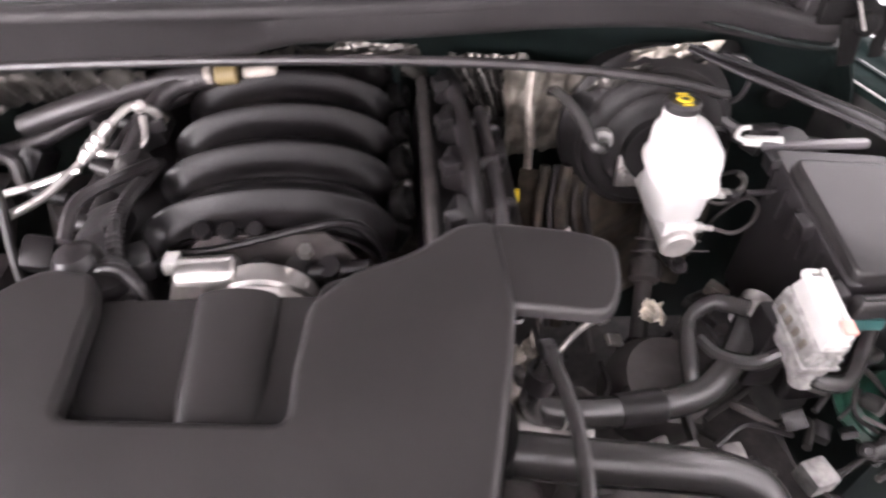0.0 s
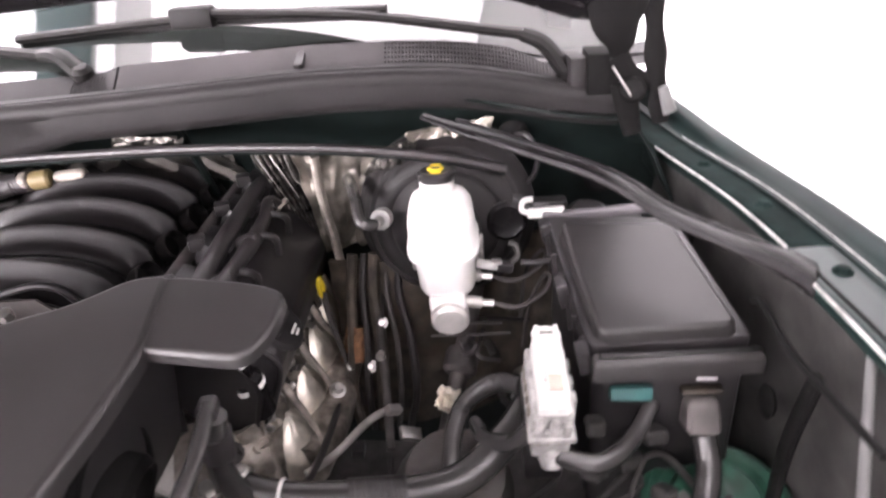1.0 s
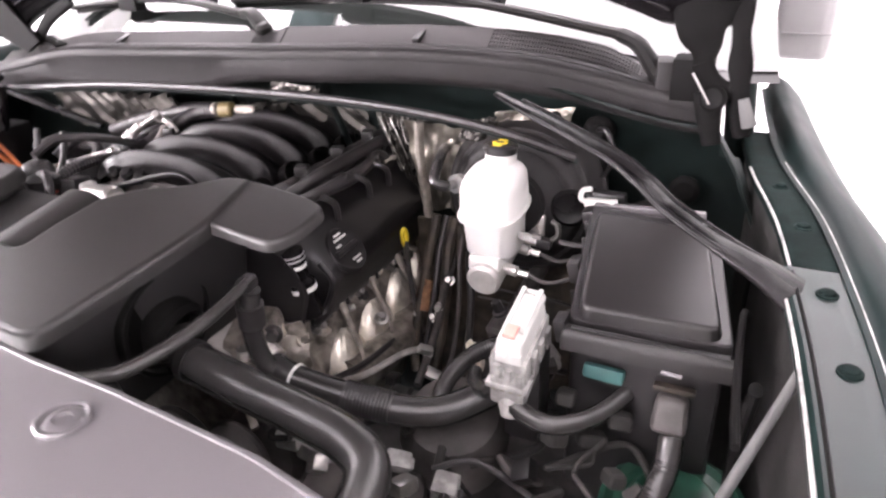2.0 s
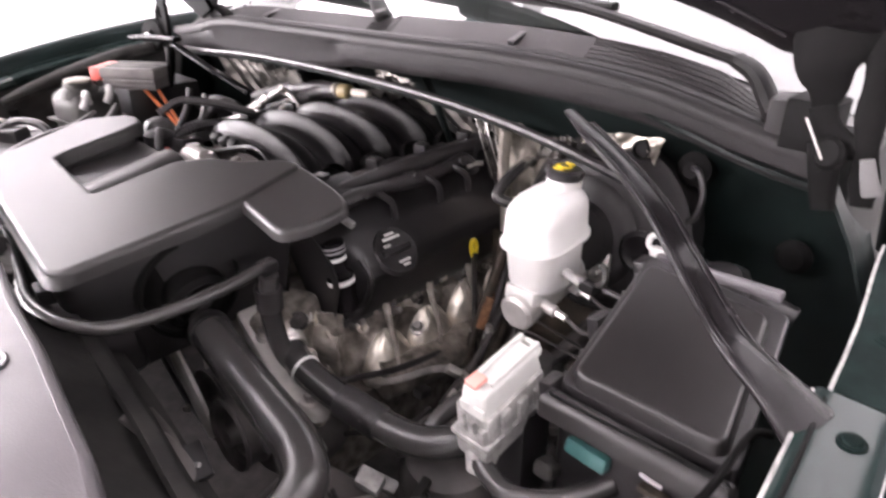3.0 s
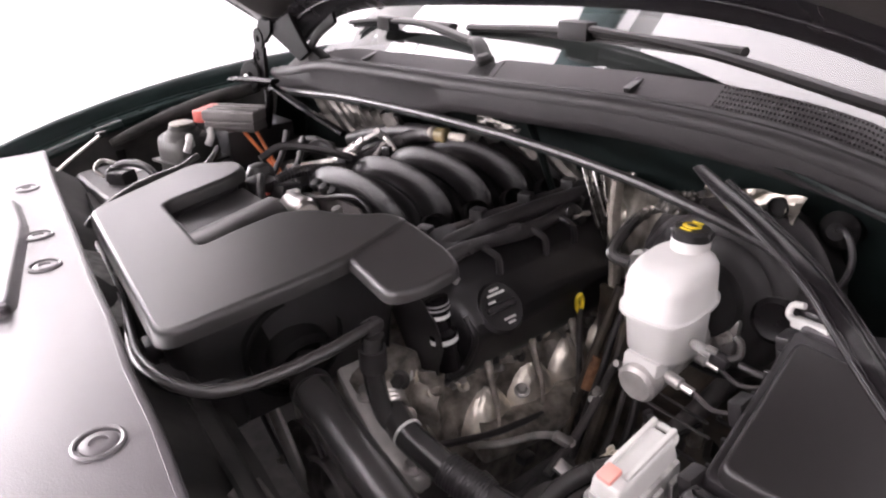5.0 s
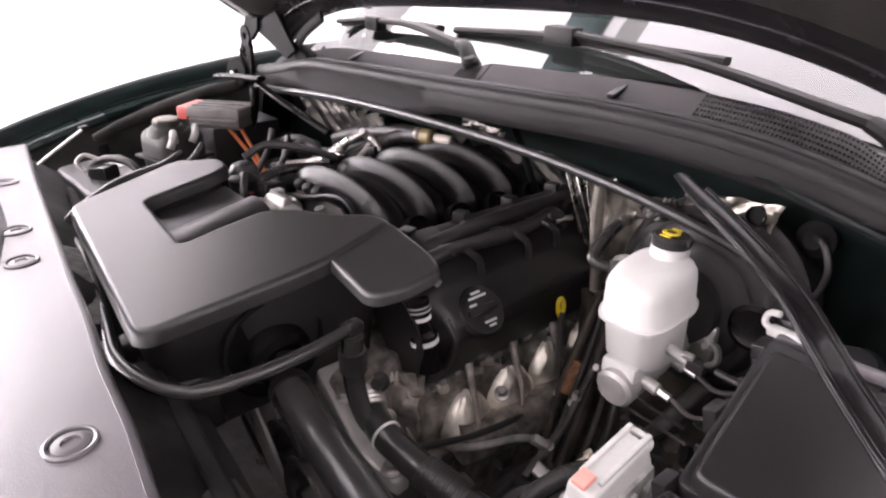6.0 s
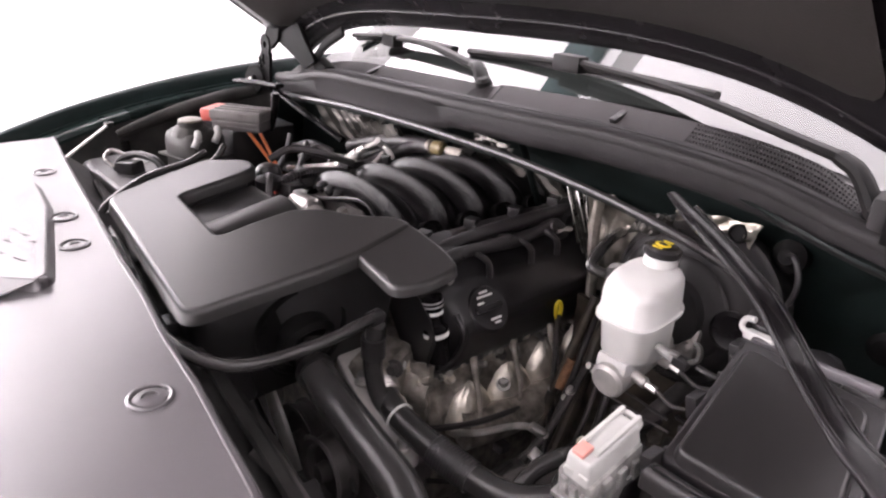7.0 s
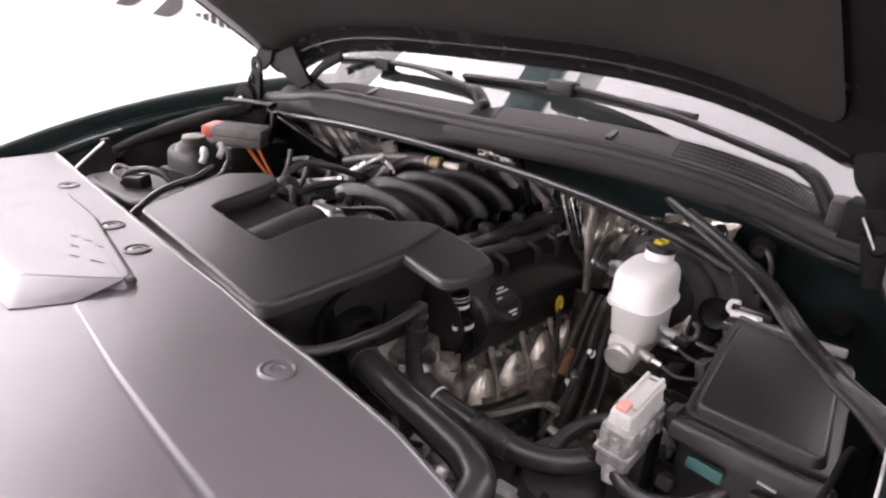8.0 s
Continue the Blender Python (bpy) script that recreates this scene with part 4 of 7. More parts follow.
def intake_cover():
    t = thing("intake_cover", "satin black plastic air intake cover over the engine front", "engine cover", (0, 0.55, 1.1))
    out = rounded([(-0.262, 0.440, 0.025), (0.180, 0.404, 0.030), (0.216, 0.560, 0.02), (0.224, 0.615, 0.013), (0.216, 0.710, 0.014), (0.178, 0.708, 0.025), (0.130, 0.674, 0.03), (0.074, 0.656, 0.02),
                   (0.036, 0.622, 0.012), (0.026, 0.560, 0.004), (0.024, 0.514, 0.012), (-0.160, 0.526, 0.012), (-0.152, 0.632, 0.012),
                   (-0.160, 0.660, 0.012), (-0.207, 0.667, 0.02), (-0.278, 0.614, 0.02)], 0.012, 5)
    part("lid", slab(mesh(), out, cover_top, 0.020, 0.0075, 4, 0.001), "satin", t)
    lobe = rounded([(0.190, 0.6185, 0.012), (0.314, 0.607, 0.022), (0.332, 0.640, 0.02), (0.336, 0.690, 0.03), (0.300, 0.702, 0.02), (0.222, 0.710, 0.02), (0.190, 0.706, 0.012)], 0.012, 5)
    part("outlet_lid", slab(mesh(), lobe, lambda x, y: cover_top(x, y) - 0.003 - 0.06 * (x - 0.21), 0.013, 0.0055, 4, 0.001), "satin", t, "lower outlet end of the cover")
    low = rounded([(-0.255, 0.447, 0.03), (0.174, 0.412, 0.035), (0.209, 0.560, 0.02), (0.212, 0.700, 0.02), (0.04, 0.66, 0.02), (0.03, 0.53, 0.02), (-0.158, 0.54, 0.02), (-0.168, 0.65, 0.02), (-0.21, 0.655, 0.02), (-0.268, 0.61, 0.02)], 0.02, 5)
    # darker copy of the black plastic, for the shade under the lid
    part("lower_shell", slab(mesh(), low, lambda x, y: cover_top(x, y) - 0.023, 0.150, 0.004, 2, -0.02), "shell", t)
    # sunken pocket in front of the throttle, with a duct hump
    part("pocket_floor", sheet(mesh(), lambda u, v: (-0.165 + 0.205 * u, 0.495 + 0.157 * v, cover_top(0, 0.495 + 0.157 * v) - 0.036 + 0.020 * (1 - v) ** 3), 12, 8, 0.004), "satin", t, smooth=60)
    def duct(u, v):
        a = math.pi * u
        y = 0.508 + 0.142 * v
        return (-0.040 + 0.006 * v - 0.036 * math.cos(a), y, cover_top(0, y) - 0.036 + 0.018 * math.sin(a) ** 0.7)

    part("duct_hump", sheet(mesh(), duct, 28, 12, 0.003), "satin", t, "raised duct in the pocket", smooth=60)
    # outlet arch and neck at the driver's side
    # the recess shade is in the near-black paint of both
    part("neck", lathe(mesh(), (0.196, 0.550, 1.052), (1, 0.0, -0.35), [(0.040, -0.02), (0.040, 0.012), (0.034, 0.020), (0.030, 0.018), (0.028, 0.004), (0, 0.0)], 28), "paint", t, "round duct neck")
    part("arch", lathe(mesh(), (0.199, 0.546, 1.064), (1, 0.02, 0), [(0.062, -0.012), (0.064, 0.0), (0.0635, 0.004), (0.059, 0.005), (0.056, -0.004), (0.0, -0.008)], 32), "paint", t, "round outlet arch, near-black for the recess shade")
    part("lower_duct", box(mesh(), (-0.02, 0.46, 1.005), (0.40, 0.10, 0.10), (6, 0, -5), 0.03, 3), "plastic", t)
    for x, y, z in ((0.10, 0.415, 1.070), (-0.12, 0.435, 1.065)):
        part("latch", box(mesh(), (x, y, z), (0.03, 0.02, 0.022), (0, 0, -5), 0.004), "plastic", t)


intake_cover()


def manifold():
    t = thing("intake_manifold", "black plastic intake manifold with arched ribbed runners", "intake manifold", (0, 0.92, 1.1))
    def crown(a):
        """The arch's middle line: across and up."""
        return (-0.124 * math.cos(a), 1.080 + 0.074 * math.sin(a) ** 0.72)

    part("plenum", sheet(mesh(), lambda u, v: (0.95 * crown(math.pi * u)[0], 0.745 + 0.40 * v, crown(math.pi * u)[1] - 0.014), 24, 10, 0.004), "runner", t, smooth=70)

    def runner(yc, rise, front=0.068):
        """A swept casing that climbs towards a rounded crest and drops off sharply behind it."""
        def place(u, v):
            a = math.pi * u
            x, z = crown(a)
            d = -front + (front + 0.024) * v ** 0.8
            k = math.exp(-(abs(d) / 0.0100) ** 1.2) if d < 0 else math.exp(-(d / 0.0095) ** 2)
            k += 0.20 * math.exp(-((d + 0.044) / 0.0075) ** 2)
            foot = min(1.0, 5 * min(u, 1 - u) + 0.6)
            lift = rise * k * foot - 0.003
            nx, nz = -math.cos(a) * 0.9, math.sin(a) ** 0.5 + 0.1
            return (x + nx * lift, yc + d - 0.010 * math.cos(a) * 0.5, z + nz * lift)
        return sheet(mesh(), place, 34, 30)

    for i in range(4):
        yc = 0.855 + 0.080 * i
        part("runner", runner(yc, 0.024), "runner", t, "arched intake runner", smooth=80)
        for s in (-1, 1):
            part("runner_foot", box(mesh(), (s * 0.136, yc - 0.020, 1.066), (0.034, 0.060, 0.05), (0, s * 25, 0), 0.012, 3), "runner", t)
            if s > 0:
                part("runner_pit", lathe(mesh(), (0.150, yc - 0.040, 1.118), (0.9, -0.1, 0.45), [(0.0175, -0.014), (0.0185, 0.003), (0.0172, 0.0045), (0.0158, 0.002), (0.0150, -0.010), (0, -0.010)], 20, (1.2, 1.0)), "paint", t, "dark pit at the runner's end")
            part("foot_bolt", bolt(mesh(), (s * 0.152, yc + 0.030, 1.086), (s * 0.4, 0, 1), 0.006, 0.007), "steel", t)
    part("front_bulge", runner(0.772, 0.024, 0.030), "runner", t, smooth=80)
    # front flange, a rolled rim round the throttle's mouth
    bm = mesh()
    path = []
    for k in range(15):
        a = math.pi * k / 14
        path.append((-0.126 * math.cos(a), 0.738 - 0.008 * math.sin(a), 1.086 + 0.058 * min(1.0, 1.45 * math.sin(a)) ** 0.9 - 0.04 * math.cos(a) * math.sin(a)))
    tube(bm, path, 0.0042, 8, 3, flat=1.0)
    part("front_rim", bm, "runner", t, "rolled front rim", smooth=80)
    # the mouth's shade is a dark sheet that closes it
    part("front_face", sheet(mesh(), lambda u, v: (0.125 * (2 * u - 1), 0.744, 1.04 + (0.10 * min(1, 1.5 * math.sin(math.pi * u)) ** 0.9) * v), 16, 4, 0.004), "dark", t, "dark sheet for the shade in the open mouth")
    for x in (-0.068, -0.042, -0.014):
        part("rim_bolt", lathe(mesh(), (x + 0.006, 0.746, 1.140), (0, -0.6, 1), [(0.010, 0), (0.011, 0.008), (0.008, 0.013), (0, 0.014)], 14), "runner", t, "round rim boss")
    for x in (-0.01, 0.03, 0.065):
        part("inner_rib", tube(mesh(), [(x, 0.722, 1.11), (x + 0.006, 0.730, 1.09), (x + 0.004, 0.730, 1.065)], 0.013, 10), "plastic", t)
    part("cross_rail", rod(mesh(), (-0.02, 0.722, 1.095), (0.11, 0.726, 1.102), 0.010, 12, 0.002), "plastic", t)
    t.location += Vector((-0.022, 0.0, 0.0))


manifold()


def throttle():
    t = thing("throttle_body", "bright aluminium throttle body with a motor housing", "throttle body", (-0.04, 0.66, 1.1))
    part("motor", rod(mesh(), (-0.102, 0.664, 1.118), (-0.040, 0.664, 1.122), 0.021, 24, 0.004), "bright", t)
    part("motor_plate", box(mesh(), (-0.088, 0.648, 1.098), (0.034, 0.04, 0.055), (0, 0, 6), 0.006), "bright", t)
    part("bore", lathe(mesh(), (-0.018, 0.625, 1.075), (0, 1, 0.1), [(0.052, 0), (0.056, 0.006), (0.054, 0.020), (0.058, 0.024), (0.058, 0.045), (0.050, 0.05), (0.046, 0.03), (0.046, 0.0)], 36), "bright", t)
    part("coupler", lathe(mesh(), (-0.018, 0.600, 1.072), (0, 1, 0.1), [(0.060, 0), (0.064, 0.005), (0.060, 0.012), (0.064, 0.018), (0.060, 0.026), (0.052, 0.028)], 36), "rubber", t, "ribbed rubber coupler")
    part("plug", box(mesh(), (-0.108, 0.675, 1.128), (0.016, 0.02, 0.018), (0, 0, 0), 0.003), "conn_white", t)
    part("lug", lathe(mesh(), (0.028, 0.678, 1.135), (0, -0.3, 1), [(0.008, 0), (0.008, 0.01), (0, 0.011)], 6), "steel", t)
    part("lever", box(mesh(), (0.005, 0.655, 1.110), (0.05, 0.02, 0.018), (0, 12, 10), 0.006), "bright", t)

    t.location += Vector((-0.006, 0.040, -0.002))


throttle()


def sensor_cluster():
    t = thing("sensor_cluster", "bundle of black sensors and plugs beside the throttle", "sensor plugs", (-0.16, 0.69, 1.15))
    part("cap", lathe(mesh(), (-0.172, 0.702, 1.128), (-0.1, 0.05, 1), [(0.020, 0), (0.024, 0.008), (0.024, 0.024), (0.018, 0.034), (0.008, 0.038), (0, 0.0385)], 22), "rubber", t, "round black sensor cap")
    part("elbow", tube(mesh(), [(-0.150, 0.690, 1.150), (-0.128, 0.684, 1.156), (-0.112, 0.674, 1.146), (-0.106, 0.668, 1.120)], 0.0065, 12), "plastic", t)
    part("body", lathe(mesh(), (-0.150, 0.690, 1.085), (0.05, 0, 1), [(0.022, 0), (0.024, 0.02), (0.020, 0.04), (0.024, 0.046), (0.024, 0.062), (0.012, 0.068), (0, 0.068)], 18), "plastic", t)
    part("lower_plug", box(mesh(), (-0.120, 0.655, 1.095), (0.034, 0.05, 0.04), (12, 10, 20), 0.008), "plastic", t)
    part("side_plug", box(mesh(), (-0.128, 0.725, 1.125), (0.026, 0.05, 0.024), (-12, 0, 25), 0.006), "plastic", t)
    part("red_tab", box(mesh(), (-0.128, 0.690, 1.128), (0.008, 0.010, 0.006), (0, 0, 20), 0.002), "red", t, "small red locking tab")
    part("lead", tube(mesh(), [(-0.182, 0.71, 1.17), (-0.178, 0.75, 1.185), (-0.155, 0.80, 1.175), (-0.14, 0.86, 1.15)], 0.007, 8), "rubber", t)
    part("second_lead", tube(mesh(), [(-0.125, 0.67, 1.115), (-0.145, 0.72, 1.14), (-0.16, 0.79, 1.14), (-0.15, 0.90, 1.12)], 0.008, 8, ribs=0.0015), "rubber", t)

    t.location += Vector((-0.020, -0.006, 0.0))


sensor_cluster()


def engine():
    t = thing("engine", "V8 engine with black valve covers and grimy aluminium heads", "engine", (0, 0.9, 0.8))
    part("block", box(mesh(), (0, 0.92, 0.78), (0.36, 0.46, 0.40), bev=0.03), "alu", t)
    for s in (-1, 1):
        # cylinder head: a rough casting with port bosses
        def head(u, v):
            y = 0.690 + 0.41 * u
            x, z = 0.236 + 0.032 * v, 0.972 - 0.14 * v
            for i in range(4):
                x += 0.014 * math.exp(-((y - 0.79 - 0.086 * i) / 0.026) ** 2 - ((v - 0.55) / 0.3) ** 2)
            x += 0.012 * noise.fractal(Vector((22 * y, 22 * z, s)), 0.8, 2.0, 3) + 0.004 * math.sin(74 * y)
            return (s * x, y, z)

        part("cylinder_head", sheet(mesh(), head, 70, 24, 0.02 * s), "alu", t, "grimy cast cylinder head", smooth=35)
        rng = random.Random(5)
        for i in range(14):
            y, z = 0.70 + 0.028 * i + rng.uniform(-0.008, 0.008), rng.uniform(0.935, 0.958)
            part("head_stud", bolt(mesh(), (s * (0.252 + 0.16 * (0.965 - z)), y, z), (s, rng.uniform(-0.4, 0.4), rng.uniform(-0.2, 0.6)), rng.uniform(0.004, 0.008), rng.uniform(0.008, 0.016)), rng.choice(("alu", "steel", "dark", "shield")), t)
        rows = [(0.145, 1.060), (0.150, 1.096), (0.160, 1.104), (0.195, 1.102), (0.242, 1.080), (0.278, 1.042), (0.282, 1.026), (0.263, 0.964), (0.252, 0.948), (0.222, 0.950)]

        def cover(u, v):
            k = u * (len(rows) - 1)
            i = min(int(k), len(rows) - 2)
            x, z = (rows[i][n] + (rows[i + 1][n] - rows[i][n]) * (k - i) for n in (0, 1))
            end = min(1.0, 9 * min(v, 1 - v) + 0.0)
            inset = 0.014 * (1 - math.sqrt(max(0.0, 1 - (1 - end) ** 2)))
            cx, cz = 0.20, 1.03
            x, z = x + (cx - x) * inset * 4, z + (cz - z) * inset * 4
            y = 0.706 + 0.384 * v
            dish = 0.034 * math.exp(-((y - 0.730) / 0.021) ** 4 - ((z - 1.015) / 0.042) ** 4)
            return (s * (x - dish), y, z - 0.25 * dish)

        part("valve_cover", sheet(mesh(), cover, 54, 76, 0.003), "plastic", t, "black moulded valve cover", smooth=45)
        for y in (0.7065, 1.0895):
            bm = mesh()
            vs = [bm.verts.new((s * (x + (0.20 - x) * 0.056), y, z + (1.03 - z) * 0.056)) for x, z in rows]
            bm.faces.new(vs)
            part("cover_end", bm, "plastic", t, smooth=0)
        for i in range(4):
            y = 0.752 + 0.106 * i
            part("cover_bolt", bolt(mesh(), (s * 0.252, y, 0.947), (s * 0.8, 0, 0.3), 0.006, 0.008), "steel", t)
        # raised rib along the cover and dished coil seats
        part("cover_ridge", tube(mesh(), [(s * 0.262, 0.775, 0.990), (s * 0.268, 0.80, 1.002), (s * 0.270, 1.0, 1.004), (s * 0.266, 1.08, 1.000)], 0.006, 8), "plastic", t)
        # ignition coils on a rail between cover and manifold
        for i in range(4):
            y = 0.775 + 0.095 * i
            bm = mesh()
            box(bm, (s * 0.196, y, 1.122), (0.042, 0.052, 0.034), (0, s * 24, 0), 0.007)
            cpart = part("ignition_coil", bm, "plastic", t, "black ignition coil")
            part("coil_tower", lathe(mesh(), (s * 0.215, y + 0.006, 1.120), (s * 0.7, 0.1, 0.25), [(0.009, 0), (0.010, 0.018), (0.007, 0.03), (0, 0.031)], 12), "rubber", cpart)
            part("coil_plug", box(mesh(), (s * 0.180, y - 0.018, 1.142), (0.020, 0.020, 0.016), (0, 0, 20), 0.003), "plastic", cpart)
        # exhaust ports: domed shields and plug boots
        for i in range(4):
            y = 0.790 + 0.086 * i
            z = 0.882 + 0.008 * i
            bm = mesh()

            def dome(u, v):
                c = 2 * u - 1
                w = 0.047 * math.sin(math.pi / 2 * v / 0.68) ** 0.65 if v < 0.68 else 0.047 * math.sqrt(max(0.0, 1 - ((v - 0.68) / 0.32) ** 2))
                n = noise.noise(Vector((5 * c + i, 6 * v, 2.0))) * 0.003
                h = 0.66 * w * math.sqrt(max(0.0, 1 - c * c)) + n
                return (s * (0.260 + h + 0.006 * v), y + w * c, z + 0.040 - 0.098 * v)

            sheet(bm, dome, 22, 18)
            part("port_shield", bm, "shield", t, "domed steel port shield", smooth=38)
            part("plug_boot", tube(mesh(), [(s * 0.266, y + 0.002, 0.966), (s * 0.280, y - 0.004, 0.942), (s * 0.298, y - 0.008, z + 0.020), (s * 0.304, y - 0.012, z - 0.010), (s * 0.298, y - 0.016, z - 0.045)], lambda k: 0.0066 - 0.0036 * min(1.0, 1.6 * k), 10), "blanket", t, "pale plug boot")
            part("shield_bolt", bolt(mesh(), (s * 0.268, y + 0.043, z - 0.058), (s, 0, 0.2), 0.006, 0.009), "steel", t)
            part("plug_wire", tube(mesh(), [(s * 0.258, y + 0.018, 0.972), (s * 0.264, y + 0.016, 0.955)], 0.0075, 8), "rubber", t, "spark plug wire")
        part("exhaust_manifold", tube(mesh(), [(s * 0.285, 0.76, 0.855), (s * 0.298, 0.86, 0.85), (s * 0.295, 0.98, 0.85), (s * 0.29, 1.06, 0.82), (s * 0.28, 1.08, 0.72)], 0.030, 14), "alu", t, "sooty exhaust manifold")
    # front of the engine: cover, pump, pulleys and belt
    part("front_cover", box(mesh(), (0.02, 0.69, 0.80), (0.30, 0.06, 0.36), bev=0.03), "alu", t)
    bm = mesh()
    box(bm, (0.205, 0.655, 0.955), (0.085, 0.10, 0.09), (10, 0, 20), 0.02, 3)
    part("water_pump", bm, "alu", t)
    part("pump_bracket", slab(mesh(), rounded([(0.10, 0.655, 0.01), (0.19, 0.600, 0.01), (0.30, 0.590, 0.012), (0.345, 0.608, 0.012), (0.345, 0.632, 0.01), (0.28, 0.640, 0.01), (0.20, 0.660, 0.01), (0.12, 0.70, 0.01)], 0.01), lambda x, y: 0.993 - 0.52 * (x - 0.206), 0.018, 0.005, 2), "cast", t, "pale cast bracket")
    for at in ((0.235, 0.615, 0.980), (0.330, 0.615, 0.930), (0.16, 0.65, 1.018)):
        part("bracket_bolt", bolt(mesh(), at, (0.2, -0.2, 1), 0.009, 0.010), "steel", t)
    for at, r in (((0.235, 0.545, 0.855), 0.050), ((0.06, 0.60, 0.76), 0.070), ((-0.15, 0.57, 0.90), 0.055)):
        bm = lathe(mesh(), at, (0, -1, 0.05), [(r, -0.03), (r, -0.026), (r * 0.93, -0.022), (r * 0.93, -0.004), (r, 0.0), (r * 0.98, 0.004), (r * 0.80, 0.0), (r * 0.75, -0.012), (r * 0.30, -0.010), (r * 0.26, 0.006), (0, 0.008)], 36)
        part("pulley", bm, "dark", t, "black grooved pulley")
    part("belt", tube(mesh(), [(-0.205, 0.585, 0.90), (-0.08, 0.585, 0.79), (0.0, 0.585, 0.74), (0.10, 0.585, 0.735), (0.18, 0.585, 0.80), (0.29, 0.565, 0.86)], 0.012, 8, flat=0.25, up=(0, 1, 0)), "rubber", t)
    part("fan_blade", tube(mesh(), [(0.026, 0.566, 0.885), (0.050, 0.568, 0.845), (0.080, 0.570, 0.797), (0.108, 0.572, 0.752)], lambda k: 0.011 + 0.004 * math.sin(math.pi * k), 12, flat=0.5, up=(0.3, -1, 0)), "cast", t, "pale worn cast arm")
    part("blade_bolt", bolt(mesh(), (0.070, 0.556, 0.795), (0.0, -1, 0.3), 0.005, 0.006), "alu", t)
    part("alternator", lathe(mesh(), (0.255, 0.60, 0.84), (0.1, -1, 0.2), [(0.060, -0.08), (0.066, -0.06), (0.066, 0.0), (0.050, 0.016), (0, 0.018)], 30), "dark", t)
    # filler cap and print
    cap = part("oil_cap", lathe(mesh(), (0.2685, 0.806, 1.043), (0.74, 0, 0.67), [(0.033, 0), (0.037, 0.006), (0.033, 0.012), (0.026, 0.010), (0, 0.011)], 30), "plastic", t, "round black oil cap with white print")
    part("cap_grip", box(mesh(), (0.276, 0.806, 1.0505), (0.010, 0.050, 0.012), (0, 48, 0), 0.004), "plastic", cap)
    for i, (u, v, w) in enumerate(((0.018, 0.0, 0.030), (0.009, -0.012, 0.012), (-0.018, 0.004, 0.020), (-0.024, 0.004, 0.012), (0.024, 0.0, 0.016))):
        bm = box(mesh(), (0, 0, 0), (0.0032, w, 0.0008), bev=0)
        bmesh.ops.transform(bm, matrix=Matrix.Translation((0.276, 0.806, 1.0505)) @ pose(0, 0, 0, 0, 48, 0) @ pose(-u, v, 0.0036 if abs(u) < 0.006 else 0.0022), verts=bm.verts)
        part("print_bar", bm, "ink", cap, smooth=0)
    # filler tube in its dished seat at the front of the cover
    foot, lean = Vector((0.262, 0.727, 0.984)), Vector((-0.16, -0.06, 1)).normalized()
    part("filler_seat", tube(mesh(), [(0.264, 0.722, 0.973), (0.266, 0.731, 0.972), (0.270, 0.750, 0.982), (0.282, 0.755, 1.024), (0.266, 0.752, 1.052)], 0.0045, 10), "plastic", t, "raised rim round the filler")
    part("filler_tube", lathe(mesh(), foot, lean, [(0.017, 0), (0.0165, 0.028), (0.0185, 0.034), (0.0185, 0.052), (0.013, 0.058), (0.013, 0.078), (0.0155, 0.082), (0.0155, 0.10), (0, 0.102)], 22), "gloss", t, "black tube with two white bands")
    for h, r, w in ((0.040, 0.0190, 0.0065), (0.074, 0.0142, 0.005)):
        part("white_band", lathe(mesh(), foot + lean * h, lean, [(r, 0), (r, w)], 22), "ink", t, "white printed band")
    for h in (0.086, 0.092):
        part("band_print", lathe(mesh(), foot + lean * h, lean, [(0.0159, 0), (0.0159, 0.0025)], 16), "greyink", t)
    # rough front casting
    def front(u, v):
        x, z = 0.10 + 0.165 * u, 0.83 + 0.15 * v
        return (x, 0.695 + 0.05 * (u - 0.6) ** 2 + 0.016 * noise.fractal(Vector((20 * x, 20 * z, 3)), 0.8, 2.0, 3), z)

    part("front_casting", sheet(mesh(), front, 30, 26, 0.01), "alu", t, "grimy front casting", smooth=35)
    rng = random.Random(11)
    for i in range(12):
        at = (rng.uniform(0.20, 0.275), rng.uniform(0.655, 0.69), rng.uniform(0.87, 0.99))
        part("front_stud", bolt(mesh(), at, (rng.uniform(0.2, 1), -0.6, rng.uniform(0, 0.8)), rng.uniform(0.005, 0.010), rng.uniform(0.008, 0.02)), rng.choice(("alu", "steel", "dark", "shield", "conn_grey")), t)
    # dipstick
    part("dipstick_tube", tube(mesh(), [(0.292, 0.950, 1.000), (0.296, 0.948, 0.955), (0.310, 0.935, 0.90), (0.335, 0.91, 0.82)], 0.0045, 8), "dark", t)
    part("dipstick_handle", tube(mesh(), [(0.292, 0.951, 0.988), (0.2895, 0.947, 1.000), (0.2885, 0.947, 1.014), (0.290, 0.951, 1.021), (0.292, 0.9545, 1.012), (0.2925, 0.953, 0.998)], 0.0036, 8), "yellow", t, "yellow looped dipstick handle")
    # looms and small hoses along the coils
    part("coil_loom", tube(mesh(), [(0.198, 0.725, 1.118), (0.206, 0.80, 1.130), (0.206, 0.88, 1.134), (0.205, 0.96, 1.134), (0.198, 1.06, 1.128)], 0.0115, 14, ribs=0.0004), "rubber", t, "ribbed wiring loom")
